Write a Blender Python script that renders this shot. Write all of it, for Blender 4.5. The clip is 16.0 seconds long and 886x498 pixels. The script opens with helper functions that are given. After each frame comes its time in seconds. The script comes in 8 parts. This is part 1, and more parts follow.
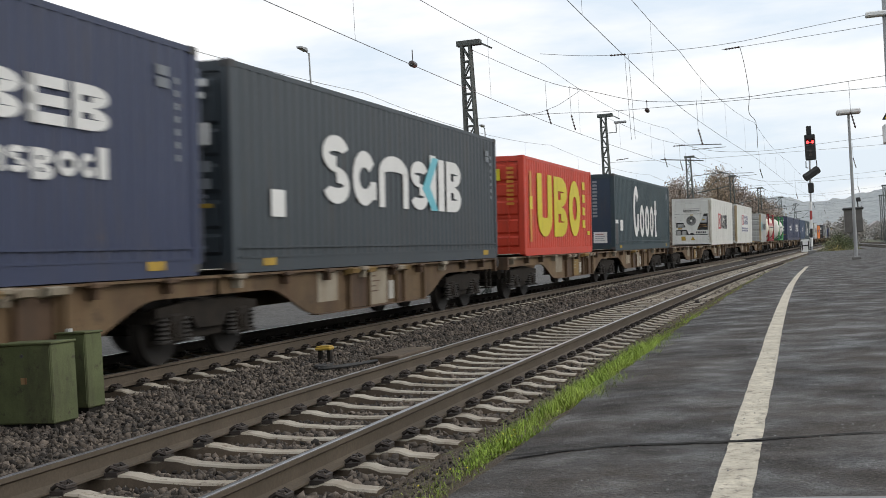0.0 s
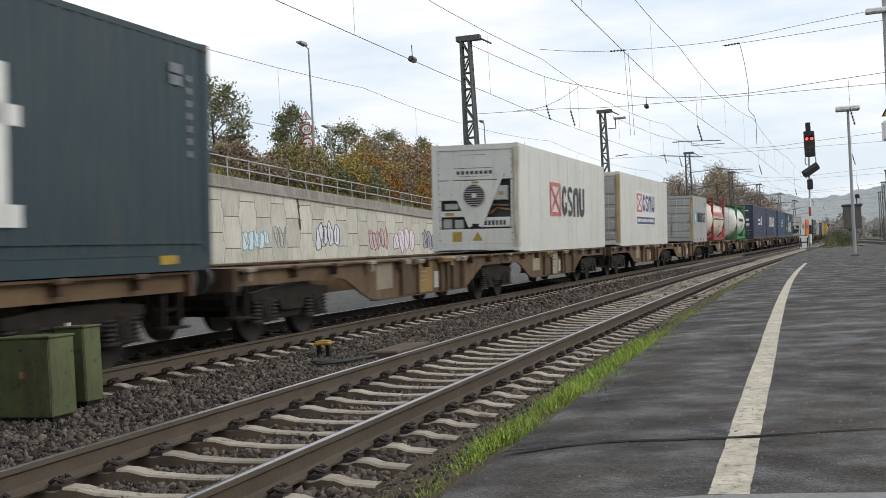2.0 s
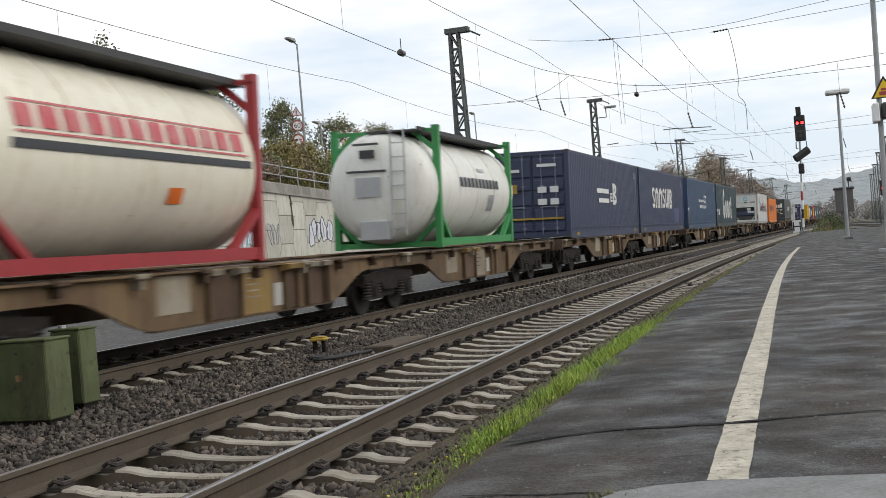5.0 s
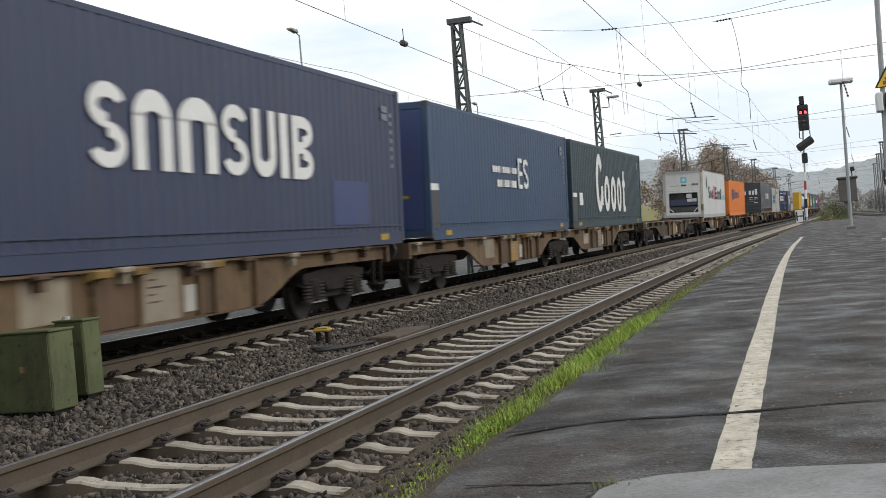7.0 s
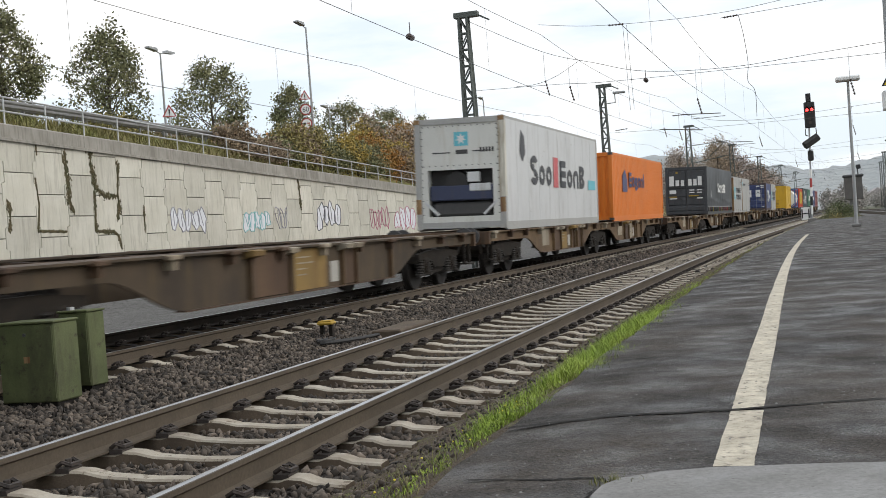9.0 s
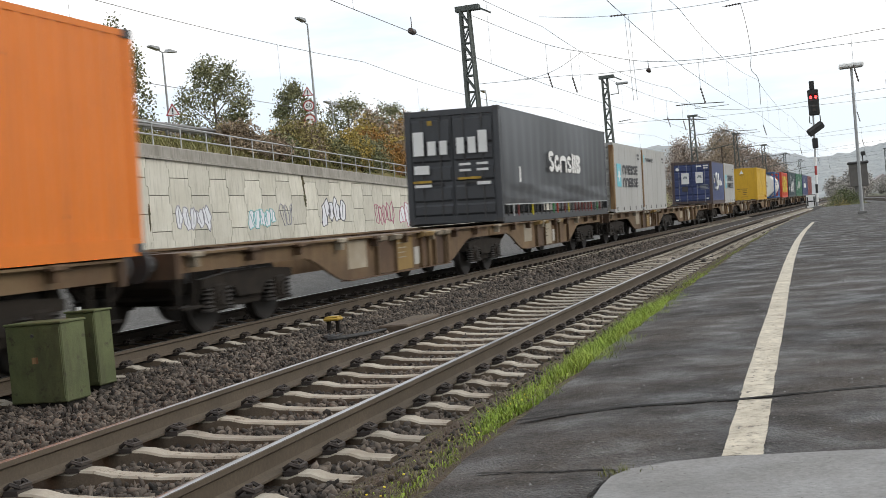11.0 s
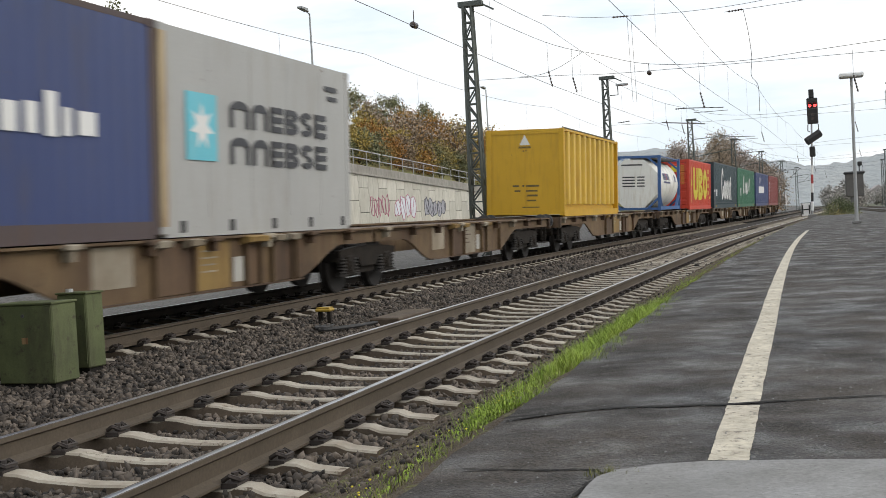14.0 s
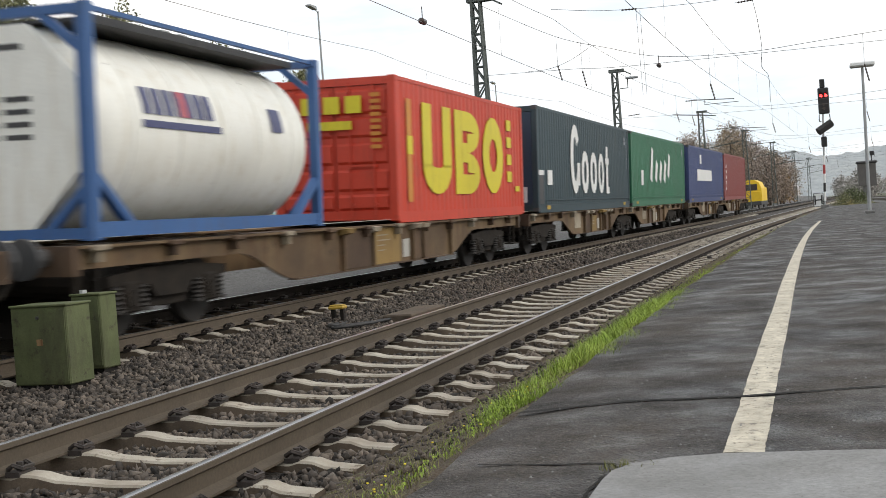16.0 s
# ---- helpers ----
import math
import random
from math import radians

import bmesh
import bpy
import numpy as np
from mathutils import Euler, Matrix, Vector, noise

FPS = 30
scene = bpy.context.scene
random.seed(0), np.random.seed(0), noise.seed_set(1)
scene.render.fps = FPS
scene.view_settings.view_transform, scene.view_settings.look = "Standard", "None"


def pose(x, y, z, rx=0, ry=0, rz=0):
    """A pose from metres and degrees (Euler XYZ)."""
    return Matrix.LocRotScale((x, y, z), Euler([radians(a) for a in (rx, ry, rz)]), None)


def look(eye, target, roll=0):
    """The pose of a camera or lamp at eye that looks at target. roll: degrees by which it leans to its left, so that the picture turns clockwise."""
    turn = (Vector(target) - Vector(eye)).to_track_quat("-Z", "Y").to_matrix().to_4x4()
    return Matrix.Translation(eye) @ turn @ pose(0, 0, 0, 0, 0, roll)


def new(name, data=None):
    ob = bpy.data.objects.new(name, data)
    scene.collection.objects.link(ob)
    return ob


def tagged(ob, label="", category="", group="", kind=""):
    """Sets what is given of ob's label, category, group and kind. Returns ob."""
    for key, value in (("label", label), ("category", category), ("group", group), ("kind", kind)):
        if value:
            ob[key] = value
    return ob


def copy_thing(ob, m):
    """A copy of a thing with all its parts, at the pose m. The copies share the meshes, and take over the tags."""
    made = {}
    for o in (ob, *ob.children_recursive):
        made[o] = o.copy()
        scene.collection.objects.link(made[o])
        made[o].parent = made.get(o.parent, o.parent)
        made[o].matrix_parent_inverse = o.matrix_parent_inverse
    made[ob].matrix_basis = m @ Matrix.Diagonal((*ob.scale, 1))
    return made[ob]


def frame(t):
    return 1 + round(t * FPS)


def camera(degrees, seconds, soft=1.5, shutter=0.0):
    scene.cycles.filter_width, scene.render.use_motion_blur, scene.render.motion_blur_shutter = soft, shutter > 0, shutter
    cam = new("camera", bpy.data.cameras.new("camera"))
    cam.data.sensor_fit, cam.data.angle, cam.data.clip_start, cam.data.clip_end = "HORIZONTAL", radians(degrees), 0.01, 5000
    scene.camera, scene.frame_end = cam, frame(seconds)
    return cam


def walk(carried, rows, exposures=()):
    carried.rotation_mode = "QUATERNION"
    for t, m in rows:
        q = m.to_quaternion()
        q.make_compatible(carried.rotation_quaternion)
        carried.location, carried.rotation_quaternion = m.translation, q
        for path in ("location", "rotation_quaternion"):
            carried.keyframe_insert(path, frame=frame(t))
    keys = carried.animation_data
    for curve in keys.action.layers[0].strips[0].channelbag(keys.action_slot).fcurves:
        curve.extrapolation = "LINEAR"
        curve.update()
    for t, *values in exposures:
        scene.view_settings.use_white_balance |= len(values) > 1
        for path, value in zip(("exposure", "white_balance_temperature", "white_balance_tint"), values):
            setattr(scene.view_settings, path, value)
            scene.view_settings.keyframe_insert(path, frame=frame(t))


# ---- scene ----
# The camera stands on a low platform and is steadied by hand: one place, small turns.
EYE = (3.92, 0.0, 1.193)
cam = camera(41.59, 16.0, 0.75, 0.24)
TURNS = [  # seconds, yaw, pitch, roll
    (0, 16.760, 0.640, 3.578),
    (0.5, 16.732, 0.588, 3.390),
    (1, 16.761, 0.544, 3.218),
    (1.5, 16.718, 0.489, 3.329),
    (2, 16.703, 0.408, 3.386),
    (2.5, 16.718, 0.327, 3.670),
    (3, 16.658, 0.306, 4.211),
    (3.5, 16.598, 0.277, 4.232),
    (4, 16.492, 0.259, 4.293),
    (4.5, 16.466, 0.196, 3.921),
    (5, 16.398, 0.041, 4.790),
    (7.5, 16.568, -0.450, 4.948),
    (8, 16.652, -0.505, 4.909),
    (8.5, 16.721, -0.584, 4.420),
    (9, 16.774, -0.677, 4.403),
    (11.5, 17.051, -0.959, 5.476),
    (12, 17.080, -0.998, 4.926),
    (12.5, 17.137, -1.059, 4.771),
    (13, 17.081, -1.090, 3.888),
    (13.5, 16.863, -1.146, 3.380),
    (14, 16.776, -1.215, 3.302),
    (14.5, 16.803, -1.235, 3.925),
    (15, 16.722, -1.307, 4.240),
    (15.15, 16.742, -1.307, 4.290),
    (15.5, 17.732, -1.281, 4.391),
    (16, 17.341, -1.377, 4.156),
]
walk(cam, [(t, pose(*EYE, 90 + p, r, y)) for t, y, p, r in TURNS], [(0, 0.0, 6750, 11), (5, 0.0, 6750, 11), (8, 0.14, 6800, 11), (9, 0.14, 6800, 11), (12, 0.23, 6850, 11), (14, 0.16, 6850, 11), (16, 0.26, 6900, 11)])

# ---- world and sun: a bright overcast autumn day ----
SUN_ELEV, SUN_ROT = radians(34), radians(82)
world = bpy.data.worlds.new("overcast")
scene.world = world
world.use_nodes = True
wn, wl = world.node_tree.nodes, world.node_tree.links
wn.clear()
w_out = wn.new("ShaderNodeOutputWorld")
sky = wn.new("ShaderNodeTexSky")
sky.sky_type, sky.sun_disc = "NISHITA", False
sky.sun_elevation, sky.sun_rotation = SUN_ELEV, SUN_ROT
sky.air_density, sky.dust_density = 1.0, 2.0
bg_sky = wn.new("ShaderNodeBackground")
bg_sky.inputs[1].default_value = 0.15
wl.new(sky.outputs[0], bg_sky.inputs[0])
wtc = wn.new("ShaderNodeTexCoord")
wmap = wn.new("ShaderNodeMapping")
wmap.inputs["Scale"].default_value = (1.0, 1.0, 4.5)
wl.new(wtc.outputs["Generated"], wmap.inputs[0])
wno = wn.new("ShaderNodeTexNoise")
wno.inputs["Scale"].default_value, wno.inputs["Detail"].default_value = 2.6, 6.0
wno.inputs["Roughness"].default_value = 0.55
wl.new(wmap.outputs[0], wno.inputs["Vector"])
wra = wn.new("ShaderNodeValToRGB")
wra.color_ramp.elements[0].position, wra.color_ramp.elements[0].color = 0.43, (0.68, 0.785, 0.90, 1)
wra.color_ramp.elements[1].position, wra.color_ramp.elements[1].color = 0.60, (0.98, 0.99, 1.0, 1)
wl.new(wno.outputs[0], wra.inputs[0])
bg_cloud = wn.new("ShaderNodeBackground")
bg_cloud.inputs[1].default_value = 1.19
wl.new(wra.outputs[0], bg_cloud.inputs[0])
wmix = wn.new("ShaderNodeMixShader")
wmix.inputs[0].default_value = 0.86
wl.new(bg_sky.outputs[0], wmix.inputs[1])
wl.new(bg_cloud.outputs[0], wmix.inputs[2])
wl.new(wmix.outputs[0], w_out.inputs[0])

sun_data = bpy.data.lights.new("sun", "SUN")
sun_data.energy, sun_data.angle, sun_data.color = 0.95, radians(28), (1.0, 0.97, 0.92)
sun = new("sun", sun_data)
sun.matrix_world = look((0, 0, 0), (-math.sin(SUN_ROT) * math.cos(SUN_ELEV), -math.cos(SUN_ROT) * math.cos(SUN_ELEV), -math.sin(SUN_ELEV)))


# ---- materials ----
def mix_node(nt, fac, a, b, kind="MIX"):
    m = nt.nodes.new("ShaderNodeMix")
    m.data_type, m.blend_type = "RGBA", kind
    for i, val in ((0, fac), (6, a), (7, b)):
        if isinstance(val, (int, float)):
            m.inputs[i].default_value = val
        elif isinstance(val, tuple):
            m.inputs[i].default_value = (*val[:3], 1)
        else:
            nt.links.new(val, m.inputs[i])
    return m.outputs[2]


def noise_node(nt, vec, scale, detail=4.0, rough=0.6, lo=0.4, hi=0.6, stretch=None):
    if stretch:
        mp = nt.nodes.new("ShaderNodeMapping")
        mp.inputs["Scale"].default_value = stretch
        nt.links.new(vec, mp.inputs[0])
        vec = mp.outputs[0]
    n = nt.nodes.new("ShaderNodeTexNoise")
    n.inputs["Scale"].default_value, n.inputs["Detail"].default_value, n.inputs["Roughness"].default_value = scale, detail, rough
    nt.links.new(vec, n.inputs["Vector"])
    r = nt.nodes.new("ShaderNodeMapRange")
    r.inputs[1].default_value, r.inputs[2].default_value = lo, hi
    nt.links.new(n.outputs[0], r.inputs[0])
    return r.outputs[0]


def surface(name, base, second, rough=0.7, metal=0.0, scale=3.0, fine=40.0, amount=0.5, fine_amount=0.25, bump=0.15, bump_scale=60.0,
            streak=None, streak_amount=0.0, streak_lo=0.52, island=0.0, per_object=0.0, bump_dist=0.01, gloss_noise=0.0, coords="Object", spec=0.5, run=(2.2, 2.2, 0.22), chips=None):
    """A weathered surface: base and second colour in large patches, fine grain, optional streaks in a third colour, optional chips (colour, scale, low, high)."""
    m = bpy.data.materials.new(name)
    m.use_nodes = True
    nt = m.node_tree
    bs = nt.nodes["Principled BSDF"]
    tc = nt.nodes.new("ShaderNodeTexCoord")
    vec = tc.outputs[coords]
    if per_object:
        oi = nt.nodes.new("ShaderNodeObjectInfo")
        ad = nt.nodes.new("ShaderNodeVectorMath")
        ad.operation = "ADD"
        sc = nt.nodes.new("ShaderNodeVectorMath")
        sc.operation = "SCALE"
        sc.inputs[3].default_value = 37.0
        cb = nt.nodes.new("ShaderNodeCombineXYZ")
        for i in range(3):
            nt.links.new(oi.outputs["Random"], cb.inputs[i])
        nt.links.new(cb.outputs[0], sc.inputs[0])
        nt.links.new(vec, ad.inputs[0])
        nt.links.new(sc.outputs[0], ad.inputs[1])
        vec = ad.outputs[0]
    big = noise_node(nt, vec, scale, 5.0, 0.62, 0.38, 0.66)
    fn = noise_node(nt, vec, fine, 3.0, 0.6, 0.3, 0.7)
    mul = nt.nodes.new("ShaderNodeMath")
    mul.operation = "MULTIPLY"
    mul.inputs[1].default_value = amount
    nt.links.new(big, mul.inputs[0])
    col = mix_node(nt, mul.outputs[0], base, second)
    dark = tuple(c * 0.45 for c in base)
    mul2 = nt.nodes.new("ShaderNodeMath")
    mul2.operation = "MULTIPLY"
    mul2.inputs[1].default_value = fine_amount
    nt.links.new(fn, mul2.inputs[0])
    col = mix_node(nt, mul2.outputs[0], col, dark)
    if streak:
        st = noise_node(nt, vec, 3.2, 4.0, 0.7, streak_lo, streak_lo + 0.2, run)
        mul3 = nt.nodes.new("ShaderNodeMath")
        mul3.operation = "MULTIPLY"
        mul3.inputs[1].default_value = streak_amount
        nt.links.new(st, mul3.inputs[0])
        col = mix_node(nt, mul3.outputs[0], col, streak)
    if chips:
        col = mix_node(nt, noise_node(nt, vec, chips[1], 6.0, 0.72, chips[2], chips[3]), col, chips[0])
    if island:
        ge = nt.nodes.new("ShaderNodeNewGeometry")
        rnd = ge.outputs["Random Per Island"]
        hv = nt.nodes.new("ShaderNodeHueSaturation")
        mr = nt.nodes.new("ShaderNodeMapRange")
        mr.inputs[3].default_value, mr.inputs[4].default_value = 1 - island, 1 + island
        nt.links.new(rnd, mr.inputs[0])
        nt.links.new(mr.outputs[0], hv.inputs["Value"])
        nt.links.new(col, hv.inputs["Color"])
        col = hv.outputs[0]
    if per_object:
        hv = nt.nodes.new("ShaderNodeHueSaturation")
        mr = nt.nodes.new("ShaderNodeMapRange")
        mr.inputs[3].default_value, mr.inputs[4].default_value = 1 - per_object, 1 + per_object
        nt.links.new(oi.outputs["Random"], mr.inputs[0])
        nt.links.new(mr.outputs[0], hv.inputs["Value"])
        nt.links.new(col, hv.inputs["Color"])
        col = hv.outputs[0]
    nt.links.new(col, bs.inputs["Base Color"])
    bs.inputs["Roughness"].default_value, bs.inputs["Metallic"].default_value = rough, metal
    bs.inputs["Specular IOR Level"].default_value = spec
    if gloss_noise:
        gm = nt.nodes.new("ShaderNodeMapRange")
        gm.inputs[3].default_value, gm.inputs[4].default_value = max(0.05, rough - gloss_noise), min(1, rough + gloss_noise)
        nt.links.new(noise_node(nt, vec, scale * 1.7, 4.0, 0.6, 0.35, 0.65), gm.inputs[0])
        nt.links.new(gm.outputs[0], bs.inputs["Roughness"])
    if bump:
        bn = nt.nodes.new("ShaderNodeTexNoise")
        bn.inputs["Scale"].default_value, bn.inputs["Detail"].default_value = bump_scale, 4.0
        nt.links.new(vec, bn.inputs["Vector"])
        bp = nt.nodes.new("ShaderNodeBump")
        bp.inputs["Strength"].default_value, bp.inputs["Distance"].default_value = bump, bump_dist
        nt.links.new(bn.outputs[0], bp.inputs["Height"])
        nt.links.new(bp.outputs[0], bs.inputs["Normal"])
    return m


def glow(name, color, strength):
    m = bpy.data.materials.new(name)
    m.use_nodes = True
    bs = m.node_tree.nodes["Principled BSDF"]
    bs.inputs["Base Color"].default_value = (*color, 1)
    bs.inputs["Emission Color"].default_value = (*color, 1)
    bs.inputs["Emission Strength"].default_value = strength
    return m


def glassy(name, color, rough=0.05):
    m = bpy.data.materials.new(name)
    m.use_nodes = True
    bs = m.node_tree.nodes["Principled BSDF"]
    bs.inputs["Base Color"].default_value = (*color, 1)
    bs.inputs["Roughness"].default_value = rough
    bs.inputs["Specular IOR Level"].default_value = 0.8
    return m


def leaf_material(name, a, b):
    m = surface(name, a, b, 0.6, 0, 0.5, 12, 0.9, 0.2, 0, island=0.6, coords="Object")
    m.node_tree.nodes["Principled BSDF"].inputs["Specular IOR Level"].default_value = 0.25
    return m


RUST = (0.13, 0.055, 0.022)
M_BALLAST = surface("ballast_stone", (0.066, 0.054, 0.044), (0.185, 0.148, 0.116), 0.9, 0, 2.0, 30, 0.6, 0.5, 0.3, 90, island=0.85)
M_BED = surface("ballast_bed", (0.042, 0.035, 0.029), (0.080, 0.062, 0.048), 0.95, 0, 0.6, 22, 0.6, 0.8, 1.0, 22, bump_dist=0.05)
M_BED_GREY = surface("pale_ballast", (0.155, 0.15, 0.142), (0.09, 0.086, 0.08), 0.95, 0, 1.2, 9, 0.7, 0.7, 1.0, 11, bump_dist=0.08, chips=((0.05, 0.047, 0.042), 8.0, 0.52, 0.60))
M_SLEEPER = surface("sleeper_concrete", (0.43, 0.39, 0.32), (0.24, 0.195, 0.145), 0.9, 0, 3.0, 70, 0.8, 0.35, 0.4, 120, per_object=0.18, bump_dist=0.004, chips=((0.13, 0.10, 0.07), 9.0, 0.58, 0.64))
# dust and the shade of the sloping sides, both in one darker colour
M_SLEEPERSIDE = surface("sleeper_dusty_dark_side", (0.085, 0.062, 0.043), (0.17, 0.13, 0.09), 0.95, 0, 4.0, 60, 0.6, 0.4, 0.5, 90, per_object=0.2, bump_dist=0.006)
# under the train: oil and the train's shade, both put into these dark colours
M_SLEEPERDARK = surface("shaded_oily_sleeper", (0.030, 0.026, 0.022), (0.014, 0.012, 0.011), 0.9, 0, 3.0, 60, 0.8, 0.3, 0.4, 90, per_object=0.15, bump_dist=0.005, spec=0.2)
M_RAILDARK = surface("rail_side_shaded_oily", (0.018, 0.015, 0.013), (0.035, 0.027, 0.02), 0.85, 0, 1.5, 40, 0.7, 0.3, 0.25, 80, bump_dist=0.004, spec=0.2)
M_BEDDARK = surface("shaded_oily_ballast", (0.012, 0.011, 0.010), (0.024, 0.020, 0.017), 0.95, 0, 1.0, 16, 0.7, 0.6, 1.0, 18, bump_dist=0.05, spec=0.2)
M_GRASSOLIVE = surface("olive_grass", (0.15, 0.155, 0.05), (0.22, 0.19, 0.08), 0.8, 0, 0.8, 8, 0.8, 0.1, 0, island=0.5)
M_RAIL = surface("rail_side_rust", (0.085, 0.066, 0.046), (0.13, 0.10, 0.070), 0.85, 0.0, 1.5, 40, 0.7, 0.4, 0.25, 80, bump_dist=0.004)
M_RAILTOP = surface("rail_running_band", (0.50, 0.50, 0.51), (0.34, 0.33, 0.32), 0.33, 1.0, 0.5, 30, 0.9, 0.2, 0.05, 60, bump_dist=0.002)
M_CLIP = surface("fastening_iron", (0.045, 0.038, 0.034), (0.08, 0.06, 0.05), 0.75, 0.2, 8, 60, 0.6, 0.3, 0.2, 80)
# the pale crosswise streaks paint sky reflections on damp patches into the colour
M_ASPHALT = surface("platform_asphalt", (0.023, 0.0187, 0.0153), (0.088, 0.071, 0.056), 0.68, 0, 1.3, 60, 1.0, 0.9, 1.0, 95, (0.16, 0.143, 0.124), 0.36, 0.54, gloss_noise=0.27, bump_dist=0.016, run=(0.6, 1.3, 1.0), chips=((0.17, 0.15, 0.125), 75.0, 0.57, 0.66), spec=0.38)
M_CONCRETE = surface("pale_concrete", (0.26, 0.255, 0.245), (0.17, 0.165, 0.155), 0.75, 0, 2.0, 55, 0.8, 0.6, 0.6, 90, gloss_noise=0.2, bump_dist=0.004, chips=((0.07, 0.065, 0.055), 38.0, 0.63, 0.66))
M_TAR = surface("tar_joint", (0.017, 0.015, 0.013), (0.028, 0.025, 0.022), 0.85, 0, 3, 60, 0.5, 0.3, 0.5, 80, spec=0.2)
M_LINE = surface("worn_line_paint", (0.64, 0.58, 0.46), (0.40, 0.35, 0.27), 0.8, 0, 6, 30, 0.9, 0.6, 0.8, 60, bump_dist=0.006, chips=((0.15, 0.13, 0.105), 24.0, 0.56, 0.64))
M_GROUND = surface("ground_earth", (0.12, 0.11, 0.075), (0.09, 0.12, 0.05), 0.95, 0, 0.08, 3, 0.8, 0.4, 0.5, 6, bump_dist=0.05)
M_BANK = surface("edge_soil", (0.115, 0.080, 0.048), (0.060, 0.045, 0.030), 0.95, 0, 3.5, 60, 0.8, 0.7, 1.0, 50, bump_dist=0.04, chips=((0.14, 0.14, 0.045), 7.0, 0.55, 0.66))
M_GRASS = surface("grass_blades", (0.20, 0.30, 0.03), (0.30, 0.38, 0.055), 0.7, 0, 1.6, 8, 0.9, 0.1, 0, island=0.45)
M_GRASSDRY = surface("verge_grass", (0.185, 0.19, 0.06), (0.25, 0.20, 0.095), 0.8, 0, 0.5, 6, 0.9, 0.2, 0, island=0.45)
M_FLOWER = surface("flower_yellow", (0.8, 0.65, 0.05), (0.7, 0.55, 0.03), 0.7)
M_WALL = surface("panel_concrete", (0.62, 0.60, 0.52), (0.49, 0.47, 0.39), 0.88, 0, 0.7, 35, 0.7, 0.2, 0.35, 60, (0.30, 0.285, 0.235), 0.6, 0.50, per_object=0.12, bump_dist=0.008)
M_WALLBACK = surface("wall_joint", (0.16, 0.15, 0.125), (0.09, 0.09, 0.07), 0.95)
M_COPING = surface("coping_concrete", (0.36, 0.34, 0.30), (0.22, 0.21, 0.18), 0.9, 0, 0.9, 40, 0.8, 0.25, 0.3, 60, (0.13, 0.12, 0.10), 0.6, 0.48, bump_dist=0.008)
M_MOSS = surface("wall_moss", (0.075, 0.075, 0.035), (0.15, 0.11, 0.062), 0.95, 0, 3, 40, 0.8, 0.3, 0.6, 40, bump_dist=0.03, island=0.4)
M_GALV = surface("galvanised_steel", (0.50, 0.51, 0.51), (0.40, 0.41, 0.41), 0.5, 0.5, 3, 60, 0.6, 0.15, 0.1, 80)
M_MAST = surface("mast_paint", (0.10, 0.115, 0.105), (0.07, 0.075, 0.07), 0.7, 0.1, 2, 40, 0.6, 0.2, 0.15, 60)
M_WIRE = surface("overhead_wire", (0.11, 0.11, 0.112), (0.15, 0.14, 0.13), 0.6, 0.3, 1, 20, 0.5, 0.1, 0)
M_INSUL = surface("insulator_brown", (0.045, 0.03, 0.025), (0.06, 0.04, 0.03), 0.35)
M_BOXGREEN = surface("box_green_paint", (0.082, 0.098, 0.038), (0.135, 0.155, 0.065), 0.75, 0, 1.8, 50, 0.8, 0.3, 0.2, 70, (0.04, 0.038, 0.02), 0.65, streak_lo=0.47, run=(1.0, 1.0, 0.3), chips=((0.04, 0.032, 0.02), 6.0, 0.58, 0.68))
M_YELLOW = surface("yellow_paint", (0.46, 0.30, 0.04), (0.26, 0.16, 0.03), 0.7, 0, 6, 50, 0.8, 0.35, 0.1, 60)
M_BLACK = surface("black_rubber", (0.02, 0.02, 0.02), (0.035, 0.033, 0.03), 0.7, 0, 4, 50, 0.6, 0.2, 0.1, 60)
M_BOGIE = surface("bogie_grime", (0.017, 0.0145, 0.0125), (0.040, 0.032, 0.024), 0.9, 0.0, 3, 40, 0.7, 0.3, 0.3, 60, spec=0.2)
M_SPRING = surface("spring_grime", (0.042, 0.038, 0.034), (0.022, 0.019, 0.017), 0.8, 0.1, 6, 50, 0.7, 0.3, 0.2, 60)
M_WHEEL = surface("wheel_steel", (0.024, 0.020, 0.017), (0.014, 0.012, 0.010), 0.7, 0.2, 3, 40, 0.6, 0.2, 0.1, 60)
M_WAGON = surface("wagon_tan_paint", (0.178, 0.117, 0.058), (0.066, 0.038, 0.020), 0.8, 0, 0.8, 40, 0.9, 0.3, 0.2, 50, (0.085, 0.036, 0.016), 0.8, 0.49, per_object=0.15, chips=((0.05, 0.033, 0.02), 3.5, 0.59, 0.69))
M_WAGONGRIME = surface("wagon_grimy_brown", (0.075, 0.052, 0.031), (0.035, 0.025, 0.017), 0.85, 0, 0.9, 40, 0.9, 0.3, 0.2, 50, (0.14, 0.10, 0.04), 0.5, 0.52, per_object=0.15)
M_WAGONBROWN = surface("wagon_brown_paint", (0.075, 0.042, 0.024), (0.14, 0.085, 0.045), 0.8, 0, 0.8, 40, 0.8, 0.3, 0.15, 50, (0.035, 0.024, 0.016), 0.8, 0.48, per_object=0.15)
M_WAGONPALE = surface("wagon_pale_panel", (0.34, 0.30, 0.23), (0.21, 0.165, 0.11), 0.8, 0, 1.2, 40, 0.9, 0.25, 0.1, 50, RUST, 0.5, 0.53, per_object=0.15)
M_WAGONYELLOW = surface("wagon_ochre_panel", (0.28, 0.18, 0.055), (0.19, 0.12, 0.045), 0.8, 0, 1.2, 40, 0.8, 0.2, 0.1, 50, RUST, 0.6, 0.52, per_object=0.15)
